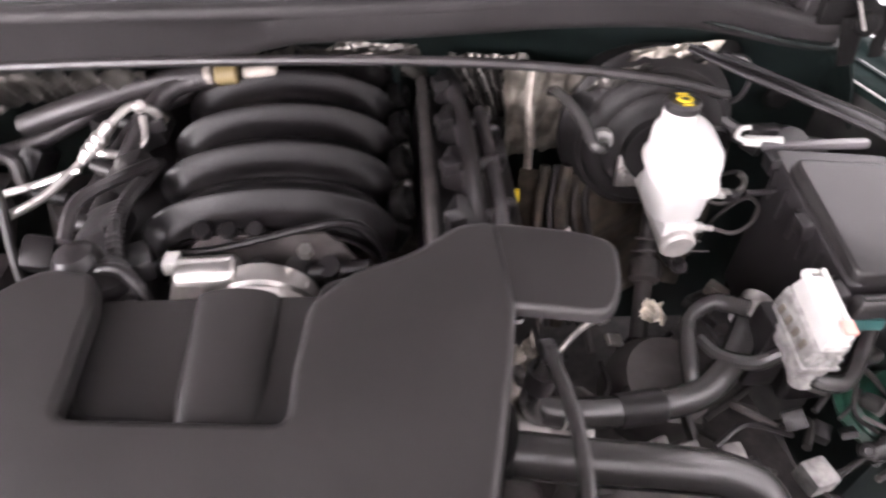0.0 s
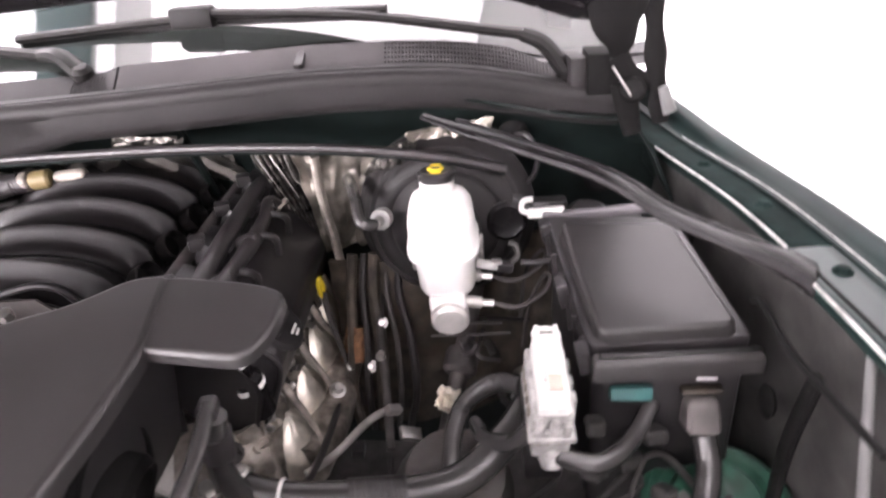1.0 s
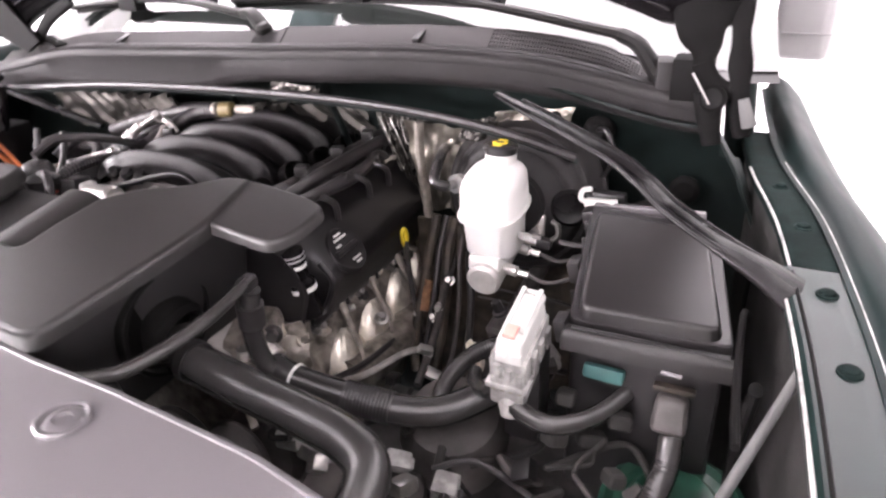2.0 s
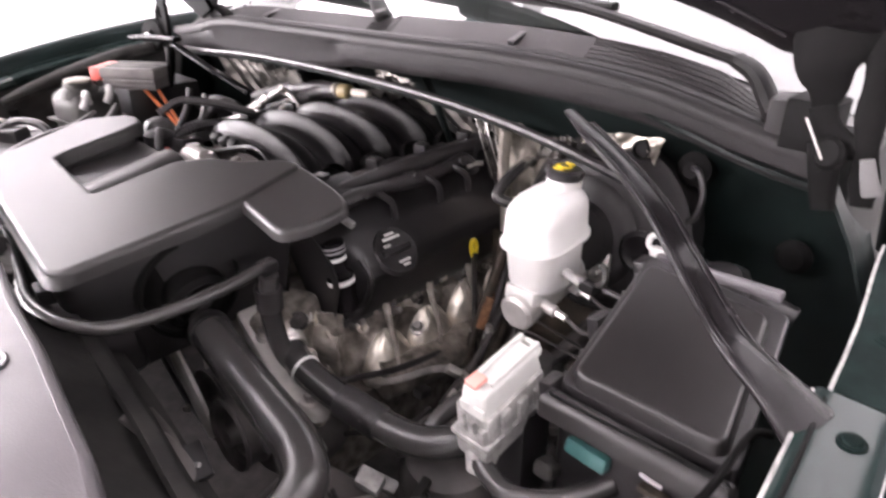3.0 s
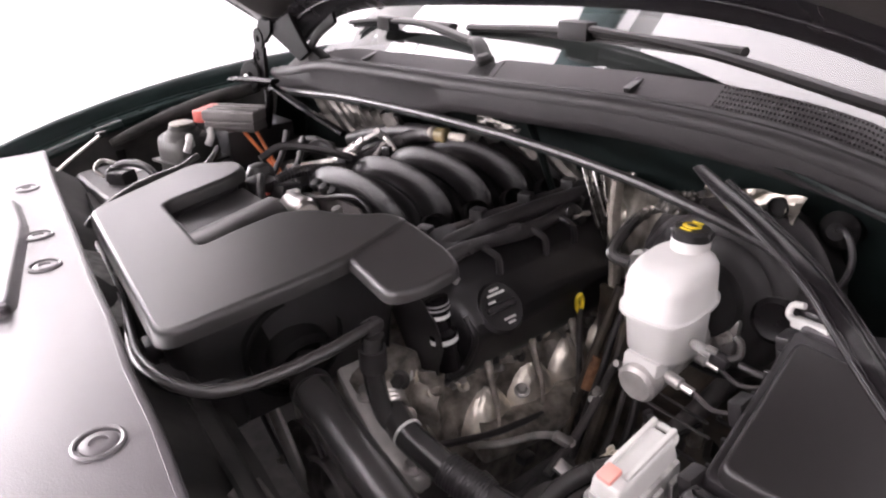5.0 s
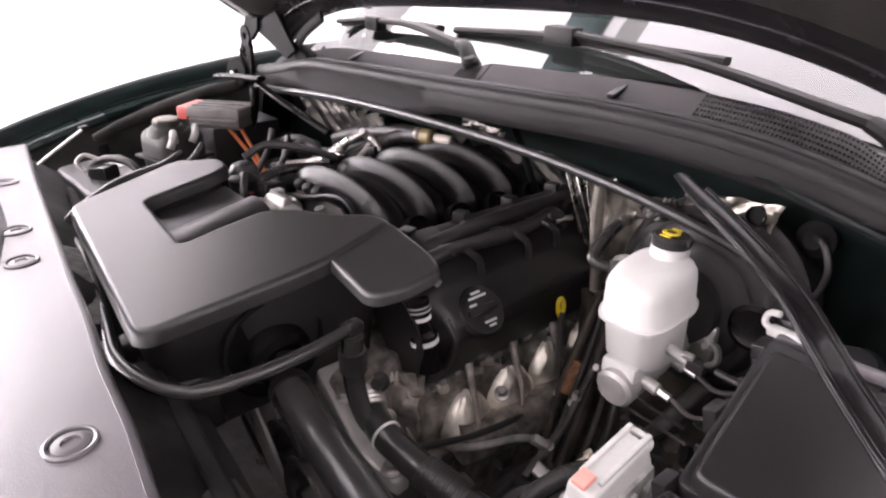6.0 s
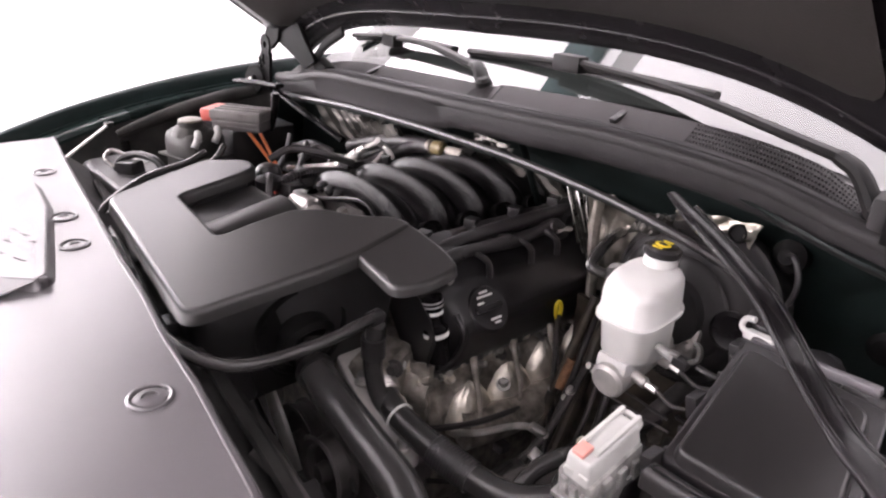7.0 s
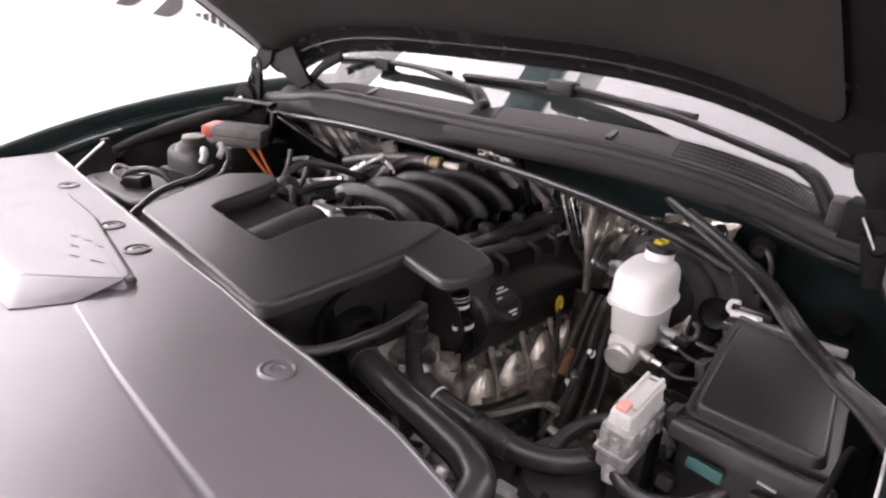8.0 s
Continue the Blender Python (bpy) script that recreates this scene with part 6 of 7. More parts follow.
def harness_connector():
    t = thing("harness_connector", "large white connector with a red latch on a ribbed conduit", "connector", (0.585, 0.66, 1.05))
    tilt = (10, 2, 1)
    part("lever_cover", box(mesh(), (0.580, 0.656, 1.074), (0.036, 0.092, 0.030), tilt, 0.005, 3, 0.88), "conn_white", t)
    # the slots' shade is a dark strip on top, not a cut
    for dx in (-0.011, 0.011):
        part("top_rib", box(mesh(), (0.580 + dx, 0.664, 1.0905), (0.006, 0.074, 0.007), tilt, 0.002), "conn_white", t)
        part("slot_shade", box(mesh(), (0.580 + 0.35 * dx, 0.668, 1.0893), (0.0016, 0.050, 0.003), tilt, 0), "slot", t, "dark strip for a shaded slot", smooth=0)
    part("handle_loop", tube(mesh(), [(0.568, 0.690, 1.087), (0.567, 0.698, 1.091), (0.573, 0.702, 1.092), (0.587, 0.702, 1.091), (0.593, 0.698, 1.090), (0.593, 0.690, 1.086)], 0.0036, 8), "conn_white", t)
    part("red_latch", box(mesh(), (0.5815, 0.617, 1.0915), (0.016, 0.018, 0.006), tilt, 0.002), "pink", t, "coral red latch")
    part("shell", box(mesh(), (0.578, 0.660, 1.046), (0.047, 0.088, 0.036), tilt, 0.004), "conn_grey", t, "pale grey shell")
    part("lower_shell", box(mesh(), (0.577, 0.650, 1.018), (0.044, 0.070, 0.040), (10, 3, 1), 0.006), "conn_grey", t, "pale grey lower shell")
    part("mid_ledge", box(mesh(), (0.5775, 0.656, 1.029), (0.053, 0.090, 0.007), tilt, 0.002), "conn_grey", t)
    # recesses are beige blocks on the shell, their shade put into the colour
    for k in range(4):
        part("side_recess_shade", box(mesh(), (0.5535, 0.632 + 0.018 * k, 1.046), (0.003, 0.007, 0.013), tilt, 0), "beige", t, "beige block in the tone of a shaded recess", smooth=0)
        part("front_recess_shade", box(mesh(), (0.562 + 0.011 * k, 0.6145, 1.020), (0.005, 0.003, 0.008), (10, 3, 1), 0), "beige", t, "beige block in the tone of a shaded recess", smooth=0)
    for i in range(3):
        part("side_lug", box(mesh(), (0.603, 0.640 + 0.026 * i, 1.044), (0.006, 0.014, 0.026), tilt, 0.002), "conn_grey", t)
        part("front_lug", box(mesh(), (0.566 + 0.014 * i, 0.617, 1.040 - 0.004 * i), (0.009, 0.010, 0.022), tilt, 0.002), "conn_grey", t)
    for i in range(2):
        part("pocket", box(mesh(), (0.570 + 0.020 * i, 0.6155, 1.060), (0.013, 0.006, 0.012), tilt, 0.002), "conn_white", t)
    part("boot", lathe(mesh(), (0.578, 0.636, 1.005), (0.1, -0.35, -1), [(0.018, 0), (0.019, 0.01), (0.014, 0.03), (0.0, 0.03)], 16), "conn_grey", t)
    part("conduit", tube(mesh(), [(0.578, 0.632, 1.000), (0.590, 0.622, 0.992), (0.625, 0.617, 0.985), (0.655, 0.632, 0.982), (0.684, 0.662, 0.984), (0.708, 0.692, 0.996)], 0.0105, 14, 10, ribs=0.0009, rib_pitch=0.0045), "hose", t, "ribbed black conduit")
    part("side_lead", tube(mesh(), [(0.560, 0.655, 1.0), (0.535, 0.66, 0.975), (0.505, 0.685, 0.958), (0.49, 0.72, 0.95)], 0.010, 10), "hose", t)
    part("rear_conduit", tube(mesh(), [(0.555, 0.735, 0.990), (0.52, 0.765, 0.972), (0.481, 0.749, 0.960), (0.465, 0.709, 0.955), (0.46, 0.676, 0.945), (0.462, 0.64, 0.92)], 0.012, 14, 10, ribs=0.0008, rib_pitch=0.0045), "hose", t, "ribbed black conduit")
    part("stand", box(mesh(), (0.575, 0.70, 0.96), (0.05, 0.05, 0.12), (0, 0, 0), 0.008), "plastic", t)
    t.location += Vector((0.004, 0.012, 0.002))
    t.scale = (0.88, 0.95, 1.0)
    c = thing("white_clip", "small white plastic clip behind the fuse box", "clip", (0.6, 0.93, 1.12))
    part("body", box(mesh(), (0.608, 0.926, 1.121), (0.048, 0.012, 0.011), (0, -12, -24), 0.002), "conn_white", c)
    part("hook", tube(mesh(), [(0.588, 0.936, 1.115), (0.578, 0.940, 1.119), (0.580, 0.942, 1.130), (0.592, 0.940, 1.134)], 0.0036, 8), "conn_white", c)
    part("block", box(mesh(), (0.615, 0.950, 1.116), (0.045, 0.02, 0.026), (0, 0, 0), 0.005), "plastic", c)


harness_connector()


def brace(s):
    t = thing("fender_brace", "black pressed steel brace from cowl to fender", "brace", (s * 0.68, 0.76, 1.2), "fender braces")
    pts = [(s * x, y, z) for x, y, z in ((0.462, 0.925, 1.258), (0.495, 0.905, 1.251), (0.530, 0.885, 1.244), (0.590, 0.850, 1.232), (0.644, 0.808, 1.224), (0.680, 0.780, 1.211), (0.706, 0.766, 1.195), (0.738, 0.738, 1.187), (0.768, 0.712, 1.182), (0.802, 0.704, 1.168), (0.832, 0.700, 1.150))]
    wide = lambda k: 0.008 + 0.0055 * min(1.0, 5 * k) + 0.013 * (max(0.0, k - 0.75) / 0.25) ** 1.3
    part("bar", tube(mesh(), pts, wide, 16, 8, flat=0.42), "gloss", t, smooth=60)
    part("raised_edge", tube(mesh(), [(x + s * 0.0068, y + 0.0080, z + 0.0040) for x, y, z in pts[1:]], 0.0030, 8, 8), "gloss", t, smooth=80)
    part("lower_edge", tube(mesh(), [(x - s * 0.0068, y - 0.0080, z + 0.0030) for x, y, z in pts[2:]], 0.0028, 8, 8), "gloss", t, smooth=80)


brace(1)


def left_brace():
    t = thing("cross_brace", "black steel brace by the passenger hinge", "brace", (-0.62, 0.92, 1.2))
    part("bar", tube(mesh(), [(-0.78, 0.90, 1.205), (-0.70, 0.915, 1.213), (-0.60, 0.93, 1.218)], 0.013, 10, flat=0.5), "gloss", t)
    part("diagonal", tube(mesh(), [(-0.62, 0.93, 1.205), (-0.50, 0.95, 1.165), (-0.40, 0.98, 1.125)], 0.010, 10, flat=0.6), "gloss", t)
    part("hanger", tube(mesh(), [(-0.508, 0.872, 1.222), (-0.510, 0.870, 1.190), (-0.520, 0.868, 1.150), (-0.524, 0.868, 1.136)], lambda k: 0.017 - 0.010 * k ** 2, 10, flat=0.5, up=(1, 1, 0)), "gloss", t, "hanging loop bracket")


left_brace()


# ---------------------------------------------------------------- firewall dress
def crumple(bm, corners, seed, amp=0.008, n=22, pleats=0.0, pleat_n=9):
    a, b, c, d = (Vector(p) for p in corners)
    normal = (b - a).cross(d - a).normalized()

    def place(u, v):
        p = a.lerp(b, u).lerp(d.lerp(c, u), v)
        h = noise.fractal(Vector((u * 5 + seed, v * 3, seed * 0.7)), 1.1, 2.1, 3) * amp
        h += pleats * abs(math.sin(math.pi * pleat_n * (u + 0.15 * v)))
        edge = min(1, 8 * min(u, 1 - u, v, 1 - v) + 0.3)
        wob = noise.noise(Vector((u * 5, v * 5, seed))) * 0.008 * (1 if min(u, 1 - u, v, 1 - v) < 0.02 else 0)
        return p + normal * (h * edge) + Vector((wob, 0, wob))

    return sheet(bm, place, n * 2, n, 0.0015)


def foil_strip(bm, corners, folds, depth, seed):
    """A strip of soft foil with uneven slanting folds and a wavering lower edge."""
    a, b, c, d = (Vector(p) for p in corners)
    normal = (b - a).cross(d - a).normalized()

    def place(u, v):
        p = a.lerp(b, u).lerp(d.lerp(c, u), v)
        k = 2 * math.pi * (folds * u + 0.9 * v + 0.35 * math.sin(7 * u + seed) + 0.10 * noise.noise(Vector((9 * u, 4 * v, seed))))
        h = depth * (math.sin(k) * (0.5 + 0.5 * math.sin(5 * u + 2 * v + seed)) + 0.35 * math.sin(2.3 * k + 1.0))
        return p + normal * h + Vector((0, 0, 0.010 * (1 - v) * math.sin(11 * u + seed)))

    return sheet(bm, place, 90, 22, 0.0012)


def shields():
    t = thing("heat_shield", "crumpled silver foil heat shield behind the engine", "heat shield", (0, 1.05, 1.13), "heat shields")
    part("foil", foil_strip(mesh(), [(-0.54, 1.005, 1.120), (-0.20, 1.005, 1.135), (-0.19, 0.985, 1.198), (-0.52, 0.985, 1.188)], 6, 0.010, 1.3), "foil", t, smooth=45)
    u = thing("heat_shield", "crumpled silver foil strip under the cowl", "heat shield", (0, 1.02, 1.2), "heat shields")
    part("foil", foil_strip(mesh(), [(-0.30, 1.100, 1.10), (0.17, 1.100, 1.11), (0.15, 1.082, 1.180), (-0.30, 1.082, 1.160)], 9, 0.008, 4.1), "foil", u, smooth=45)
    part("flap", crumple(mesh(), [(0.035, 0.978, 1.212), (0.145, 0.978, 1.212), (0.135, 0.968, 1.238), (0.05, 0.968, 1.242)], 9.1, 0.006), "foil", u, smooth=25)
    w = thing("heat_shield", "pleated silver foil curtain beside the brake booster", "heat shield", (0.24, 1.04, 1.12), "heat shields")
    part("curtain", crumple(mesh(), [(0.262, 1.056, 1.02), (0.302, 1.060, 1.04), (0.300, 1.050, 1.180), (0.190, 1.060, 1.180)], 2.2, 0.003, 30, 0.014, 10), "pleat", w, smooth=20)
    part("blanket", crumple(mesh(), [(0.285, 1.040, 1.02), (0.375, 1.045, 1.03), (0.415, 1.022, 1.172), (0.262, 1.020, 1.180)], 6.4, 0.014), "tarnish", w, "crumpled tarnished metal shield", smooth=30)
    # glints on the pleats, put in as thin bright rods
    for k in range(5):
        a = k / 4
        part("fold_glint", tube(mesh(), [(0.206 + 0.082 * a, 1.040, 1.178 - 0.006 * a), (0.226 + 0.064 * a, 1.036, 1.14 + 0.01 * (k % 2)), (0.248 + 0.042 * a, 1.038, 1.09 + 0.02 * (k % 3))], 0.0006 + 0.0004 * (k % 2), 6), "bright", w, "thin bright rod for a fold's glint")
    part("strap", tube(mesh(), [(0.300, 1.005, 1.185), (0.302, 1.000, 1.13), (0.310, 1.00, 1.06), (0.315, 1.0, 0.98)], 0.012, 10, flat=0.5), "blanket", w)
    part("top_flap", crumple(mesh(), [(0.37, 0.985, 1.165), (0.45, 0.985, 1.18), (0.44, 0.965, 1.215), (0.40, 0.965, 1.205)], 8.8, 0.008), "foil", w, smooth=25)
    p = thing("metal_bracket", "bright metal bracket with a dark hole above the booster", "bracket", (0.5, 1.04, 1.2))
    part("plate", crumple(mesh(), [(0.425, 1.012, 1.172), (0.528, 1.012, 1.170), (0.548, 1.004, 1.226), (0.432, 1.004, 1.214)], 5.2, 0.010), "tarnish", p, "crumpled bright plate", smooth=28)
    part("hole", lathe(mesh(), (0.520, 0.998, 1.208), (0, -1, 0.07), [(0.012, -0.006), (0.0125, 0.0), (0.0105, 0.001), (0.010, -0.004), (0, -0.004)], 20), "paint", p, "dark round hole")
    g = thing("cable_guide", "black cable looped through a firewall grommet", "cable", (0.57, 1.0, 1.18))
    part("grommet", lathe(mesh(), (0.575, 1.055, 1.185), (0, -1, 0.1), [(0.022, 0), (0.022, 0.02), (0.014, 0.026), (0.010, 0.03), (0, 0.03)], 20), "paint", g)
    part("cable", tube(mesh(), [(0.575, 1.03, 1.19), (0.592, 1.01, 1.195), (0.604, 1.005, 1.17), (0.60, 1.005, 1.14), (0.585, 1.01, 1.125)], 0.0038, 10), "plastic", g)
    for x, y, z in ((0.645, 1.0, 1.06), (0.67, 0.99, 1.09)):
        part("clip", box(mesh(), (x, y, z), (0.02, 0.03, 0.02), (0, 20, 30), 0.005), "plastic", g)
    part("loom", tube(mesh(), [(0.56, 0.99, 1.12), (0.60, 0.975, 1.10), (0.66, 0.97, 1.09), (0.74, 0.98, 1.07)], 0.013, 10, ribs=0.001), "rubber", g)
    part("knuckle", lathe(mesh(), (0.665, 0.955, 1.085), (0, -0.4, 1), [(0.03, 0), (0.032, 0.015), (0.022, 0.026), (0, 0.027)], 18), "plastic", g)


shields()


def rear_plumbing():
    t = thing("air_con_lines", "bright aluminium air conditioning lines with a ribbed fitting", "air con line", (-0.3, 0.93, 1.1))
    part("fitting", rod(mesh(), (-0.262, 0.896, 1.120), (-0.226, 0.926, 1.156), 0.0085, 14, 0.002), "bright", t)
    part("collar", tube(mesh(), [(-0.256, 0.901, 1.126), (-0.237, 0.917, 1.145)], 0.0098, 14, 6, ribs=0.0018, rib_pitch=0.008), "bright", t)
    part("upper_line", tube(mesh(), [(-0.228, 0.925, 1.154), (-0.206, 0.944, 1.168), (-0.184, 0.948, 1.162), (-0.172, 0.955, 1.14)], 0.006, 10), "bright", t)
    part("lower_line", tube(mesh(), [(-0.260, 0.897, 1.122), (-0.30, 0.858, 1.100), (-0.345, 0.835, 1.085), (-0.40, 0.82, 1.06)], 0.006, 10), "bright", t)
    part("long_line", tube(mesh(), [(-0.262, 0.885, 1.118), (-0.33, 0.875, 1.098), (-0.40, 0.878, 1.078), (-0.48, 0.88, 1.055)], 0.005, 8), "bright", t)
    part("valve", rod(mesh(), (-0.196, 0.945, 1.165), (-0.186, 0.928, 1.180), 0.007, 10, 0.001), "bright", t)
    part("side_loop", tube(mesh(), [(-0.25, 0.905, 1.13), (-0.215, 0.905, 1.125), (-0.195, 0.925, 1.13), (-0.196, 0.95, 1.15)], 0.0055, 8), "bright", t)
    g = thing("engine_loom", "thick black wiring loom with a dull gold connector", "wiring loom", (-0.15, 0.95, 1.15))
    part("loom", tube(mesh(), [(-0.236, 0.775, 1.085), (-0.223, 0.83, 1.102), (-0.211, 0.90, 1.118), (-0.195, 0.965, 1.142), (-0.165, 1.000, 1.162), (-0.120, 1.012, 1.170)], 0.013, 12, ribs=0.0010), "rubber", g)
    part("second_loom", tube(mesh(), [(-0.268, 0.80, 1.07), (-0.250, 0.87, 1.09), (-0.230, 0.94, 1.11), (-0.20, 1.00, 1.13), (-0.14, 1.05, 1.13)], 0.012, 12), "rubber", g)
    part("third_loom", tube(mesh(), [(-0.36, 0.975, 1.12), (-0.27, 0.985, 1.150), (-0.19, 1.005, 1.166), (-0.13, 1.012, 1.170)], 0.015, 12), "rubber", g)
    part("collar", rod(mesh(), (-0.130, 1.012, 1.170), (-0.115, 1.013, 1.171), 0.0145, 16, 0.003), "blanket", g)
    part("gold_plug", rod(mesh(), (-0.115, 1.013, 1.171), (-0.085, 1.016, 1.173), 0.0145, 12, 0.004), "gold", g, "dull gold connector")
    part("plug_tail", rod(mesh(), (-0.080, 1.016, 1.173), (-0.035, 1.02, 1.175), 0.009, 12, 0.003), "blanket", g)
    for i, (x, y, z) in enumerate(((-0.40, 0.93, 1.05), (-0.46, 0.96, 1.08), (-0.36, 0.97, 1.07), (-0.30, 0.80, 1.06), (-0.50, 0.90, 1.03), (-0.26, 0.99, 1.10))):
        part("loom_plug", box(mesh(), (x, y, z), (0.045, 0.035, 0.04), (10 * i, 17 * i, 40 * i), 0.008), "plastic", g)
    part("branch", tube(mesh(), [(-0.55, 0.93, 1.08), (-0.48, 0.95, 1.10), (-0.41, 0.96, 1.085), (-0.34, 0.98, 1.10), (-0.25, 1.01, 1.14)], 0.011, 10, ribs=0.001), "rubber", g)
    part("coil", tube(mesh(), [(-0.42, 0.88, 1.09), (-0.40, 0.92, 1.115), (-0.365, 0.93, 1.10), (-0.35, 0.91, 1.07), (-0.30, 0.90, 1.06)], 0.010, 10, ribs=0.001), "rubber", g)


rear_plumbing()


# ---------------------------------------------------------------- passenger side
def passenger_side():
    a = thing("air_box", "black plastic air filter box with a looped strap", "air box", (-0.55, 0.5, 1.0))
    out = rounded([(-0.72, 0.49), (-0.45, 0.50), (-0.44, 0.64), (-0.72, 0.64)], 0.03, 4)
    part("lower_box", slab(mesh(), out, lambda x, y: 1.045, 0.25, 0.008, 2), "plastic", a)
    lid = rounded([(-0.715, 0.495), (-0.455, 0.505), (-0.445, 0.635), (-0.715, 0.635)], 0.03, 4)
    part("lid", slab(mesh(), lid, lambda x, y: 1.072 + 0.06 * (y - 0.5), 0.03, 0.012, 3), "satin", a)
    part("strap", tube(mesh(), [(-0.590, 0.540, 1.062), (-0.592, 0.550, 1.092), (-0.570, 0.575, 1.108), (-0.530, 0.600, 1.105), (-0.500, 0.612, 1.085)], 0.008, 10), "plastic", a, "looped strap")
    part("sensor", box(mesh(), (-0.560, 0.560, 1.085), (0.05, 0.035, 0.028), (0, -8, 25), 0.006), "plastic", a)
    part("sensor_lead", tube(mesh(), [(-0.57, 0.53, 1.09), (-0.585, 0.52, 1.105), (-0.60, 0.54, 1.115), (-0.58, 0.57, 1.10)], 0.004, 8), "steel", a)
    part("label", box(mesh(), (-0.62, 0.590, 1.0795), (0.05, 0.03, 0.001), (3.4, 0, 10), 0), "conn_grey", a, "pale blank label", smooth=0)
    part("duct", tube(mesh(), [(-0.44, 0.52, 1.02), (-0.37, 0.53, 1.03), (-0.28, 0.55, 1.05)], 0.045, 18, ribs=0.004, rib_pitch=0.02), "rubber", a, "ribbed intake duct")
    c = thing("coolant_tank", "cloudy grey coolant tank with a pale screw cap", "coolant tank", (-0.57, 0.7, 1.1))
    part("tank", box(mesh(), (-0.553, 0.715, 1.085), (0.115, 0.10, 0.12), (0, 0, 12), 0.035, 4), "tank", c)
    part("seam", box(mesh(), (-0.553, 0.715, 1.085), (0.125, 0.11, 0.006), (0, 0, 12), 0.002), "tank", c)
    part("shoulder", lathe(mesh(), (-0.545, 0.706, 1.132), (0, 0, 1), [(0.042, 0), (0.038, 0.012), (0.030, 0.020), (0.024, 0.022)], 24), "tank", c)
    part("cap", lathe(mesh(), (-0.541, 0.705, 1.146), (0, 0, 1), [(0.024, 0), (0.027, 0.003), (0.027, 0.014), (0.024, 0.017), (0, 0.0175)], 26), "tank", c, "pale grey ribbed cap")
    part("cap_top", lathe(mesh(), (-0.541, 0.705, 1.1632), (0, 0, 1), [(0.025, 0), (0.0245, 0.003), (0.020, 0.0045), (0, 0.005)], 26), "beige", c, "pale worn cap top")
    for x, y in ((-0.478, 0.700), (-0.500, 0.752)):
        part("hose_elbow", tube(mesh(), [(x - 0.022, y + 0.004, 1.125), (x - 0.014, y, 1.142), (x, y - 0.004, 1.148), (x + 0.014, y - 0.010, 1.140), (x + 0.018, y - 0.020, 1.124)], 0.0075, 10), "conn_grey", c, "pale hose elbow")
    c.location += Vector((-0.020, -0.010, 0.006))
    h = thing("heater_hoses", "pair of black heater hoses beside the intake cover", "hoses", (-0.4, 0.55, 1.1))
    part("hose", tube(mesh(), [(-0.461, 0.684, 1.124), (-0.445, 0.64, 1.112), (-0.432, 0.59, 1.108), (-0.415, 0.545, 1.103), (-0.385, 0.505, 1.098), (-0.344, 0.457, 1.088), (-0.31, 0.425, 1.07)], 0.0072, 12), "hose", h)
    part("second_hose", tube(mesh(), [(-0.482, 0.733, 1.126), (-0.455, 0.705, 1.112), (-0.430, 0.672, 1.106), (-0.412, 0.61, 1.098), (-0.396, 0.546, 1.090), (-0.36, 0.48, 1.078), (-0.325, 0.44, 1.06)], 0.0068, 12, ribs=0.0006), "hose", h)
    part("tag", box(mesh(), (-0.325, 0.640, 1.120), (0.030, 0.010, 0.008), (0, 0, 10), 0.002), "conn_white", h, "small pale tag")
    j = thing("junction_box", "grey battery junction box with a red end cover", "junction box", (-0.55, 0.8, 1.15))
    yaw = 36
    part("lid", box(mesh(), (-0.540, 0.818, 1.170), (0.125, 0.080, 0.022), (0, 0, yaw), 0.006, 3), "dusty", j)
    part("base", box(mesh(), (-0.540, 0.818, 1.150), (0.118, 0.074, 0.026), (0, 0, yaw), 0.004), "dusty", j)
    for d in (-0.022, 0.0, 0.022):
        part("lid_rib", box(mesh(), Vector((-0.540, 0.818, 1.1815)) + Vector((-d * math.sin(radians(yaw)), d * math.cos(radians(yaw)), 0)), (0.112, 0.006, 0.005), (0, 0, yaw), 0.002), "dusty", j)
    for h in (1.145, 1.155):
        part("side_rib", box(mesh(), Vector((-0.540, 0.818, h)) + Vector((0.0375 * math.sin(radians(yaw)), -0.0375 * math.cos(radians(yaw)), 0)), (0.112, 0.004, 0.004), (0, 0, yaw), 0.0015), "dusty", j)
    part("red_cover", box(mesh(), (-0.599, 0.775, 1.167), (0.026, 0.074, 0.028), (0, 0, yaw), 0.005), "red", j, "faded red end cover")
    part("battery", box(mesh(), (-0.665, 0.88, 1.04), (0.20, 0.16, 0.17), (0, 0, 0), 0.008), "plastic", j, "black battery case")
    j.location += Vector((-0.012, -0.006, 0.004))
    w = thing("battery_leads", "two orange sleeved battery leads", "battery leads", (-0.45, 0.78, 1.1))
    part("lead", tube(mesh(), [(-0.538, 0.806, 1.152), (-0.531, 0.818, 1.128), (-0.510, 0.845, 1.078), (-0.49, 0.86, 1.04)], 0.0042, 8), "orange", w)
    part("second_lead", tube(mesh(), [(-0.540, 0.834, 1.152), (-0.533, 0.842, 1.128), (-0.506, 0.855, 1.078), (-0.485, 0.865, 1.04)], 0.0042, 8), "orange", w)
    for x in (-0.42, -0.35):
        part("black_lead", tube(mesh(), [(x, 0.86, 1.15), (x + 0.01, 0.84, 1.11), (x + 0.02, 0.80, 1.06), (x + 0.03, 0.77, 1.01)], 0.006, 8), "rubber", w)
    r = thing("prop_wire", "thin bright rod along the passenger fender", "rod", (-0.7, 0.5, 1.1))
    part("rod", tube(mesh(), [(-0.62, 0.425, 1.085), (-0.70, 0.50, 1.105), (-0.79, 0.585, 1.125)], 0.0035, 8), "steel", r)
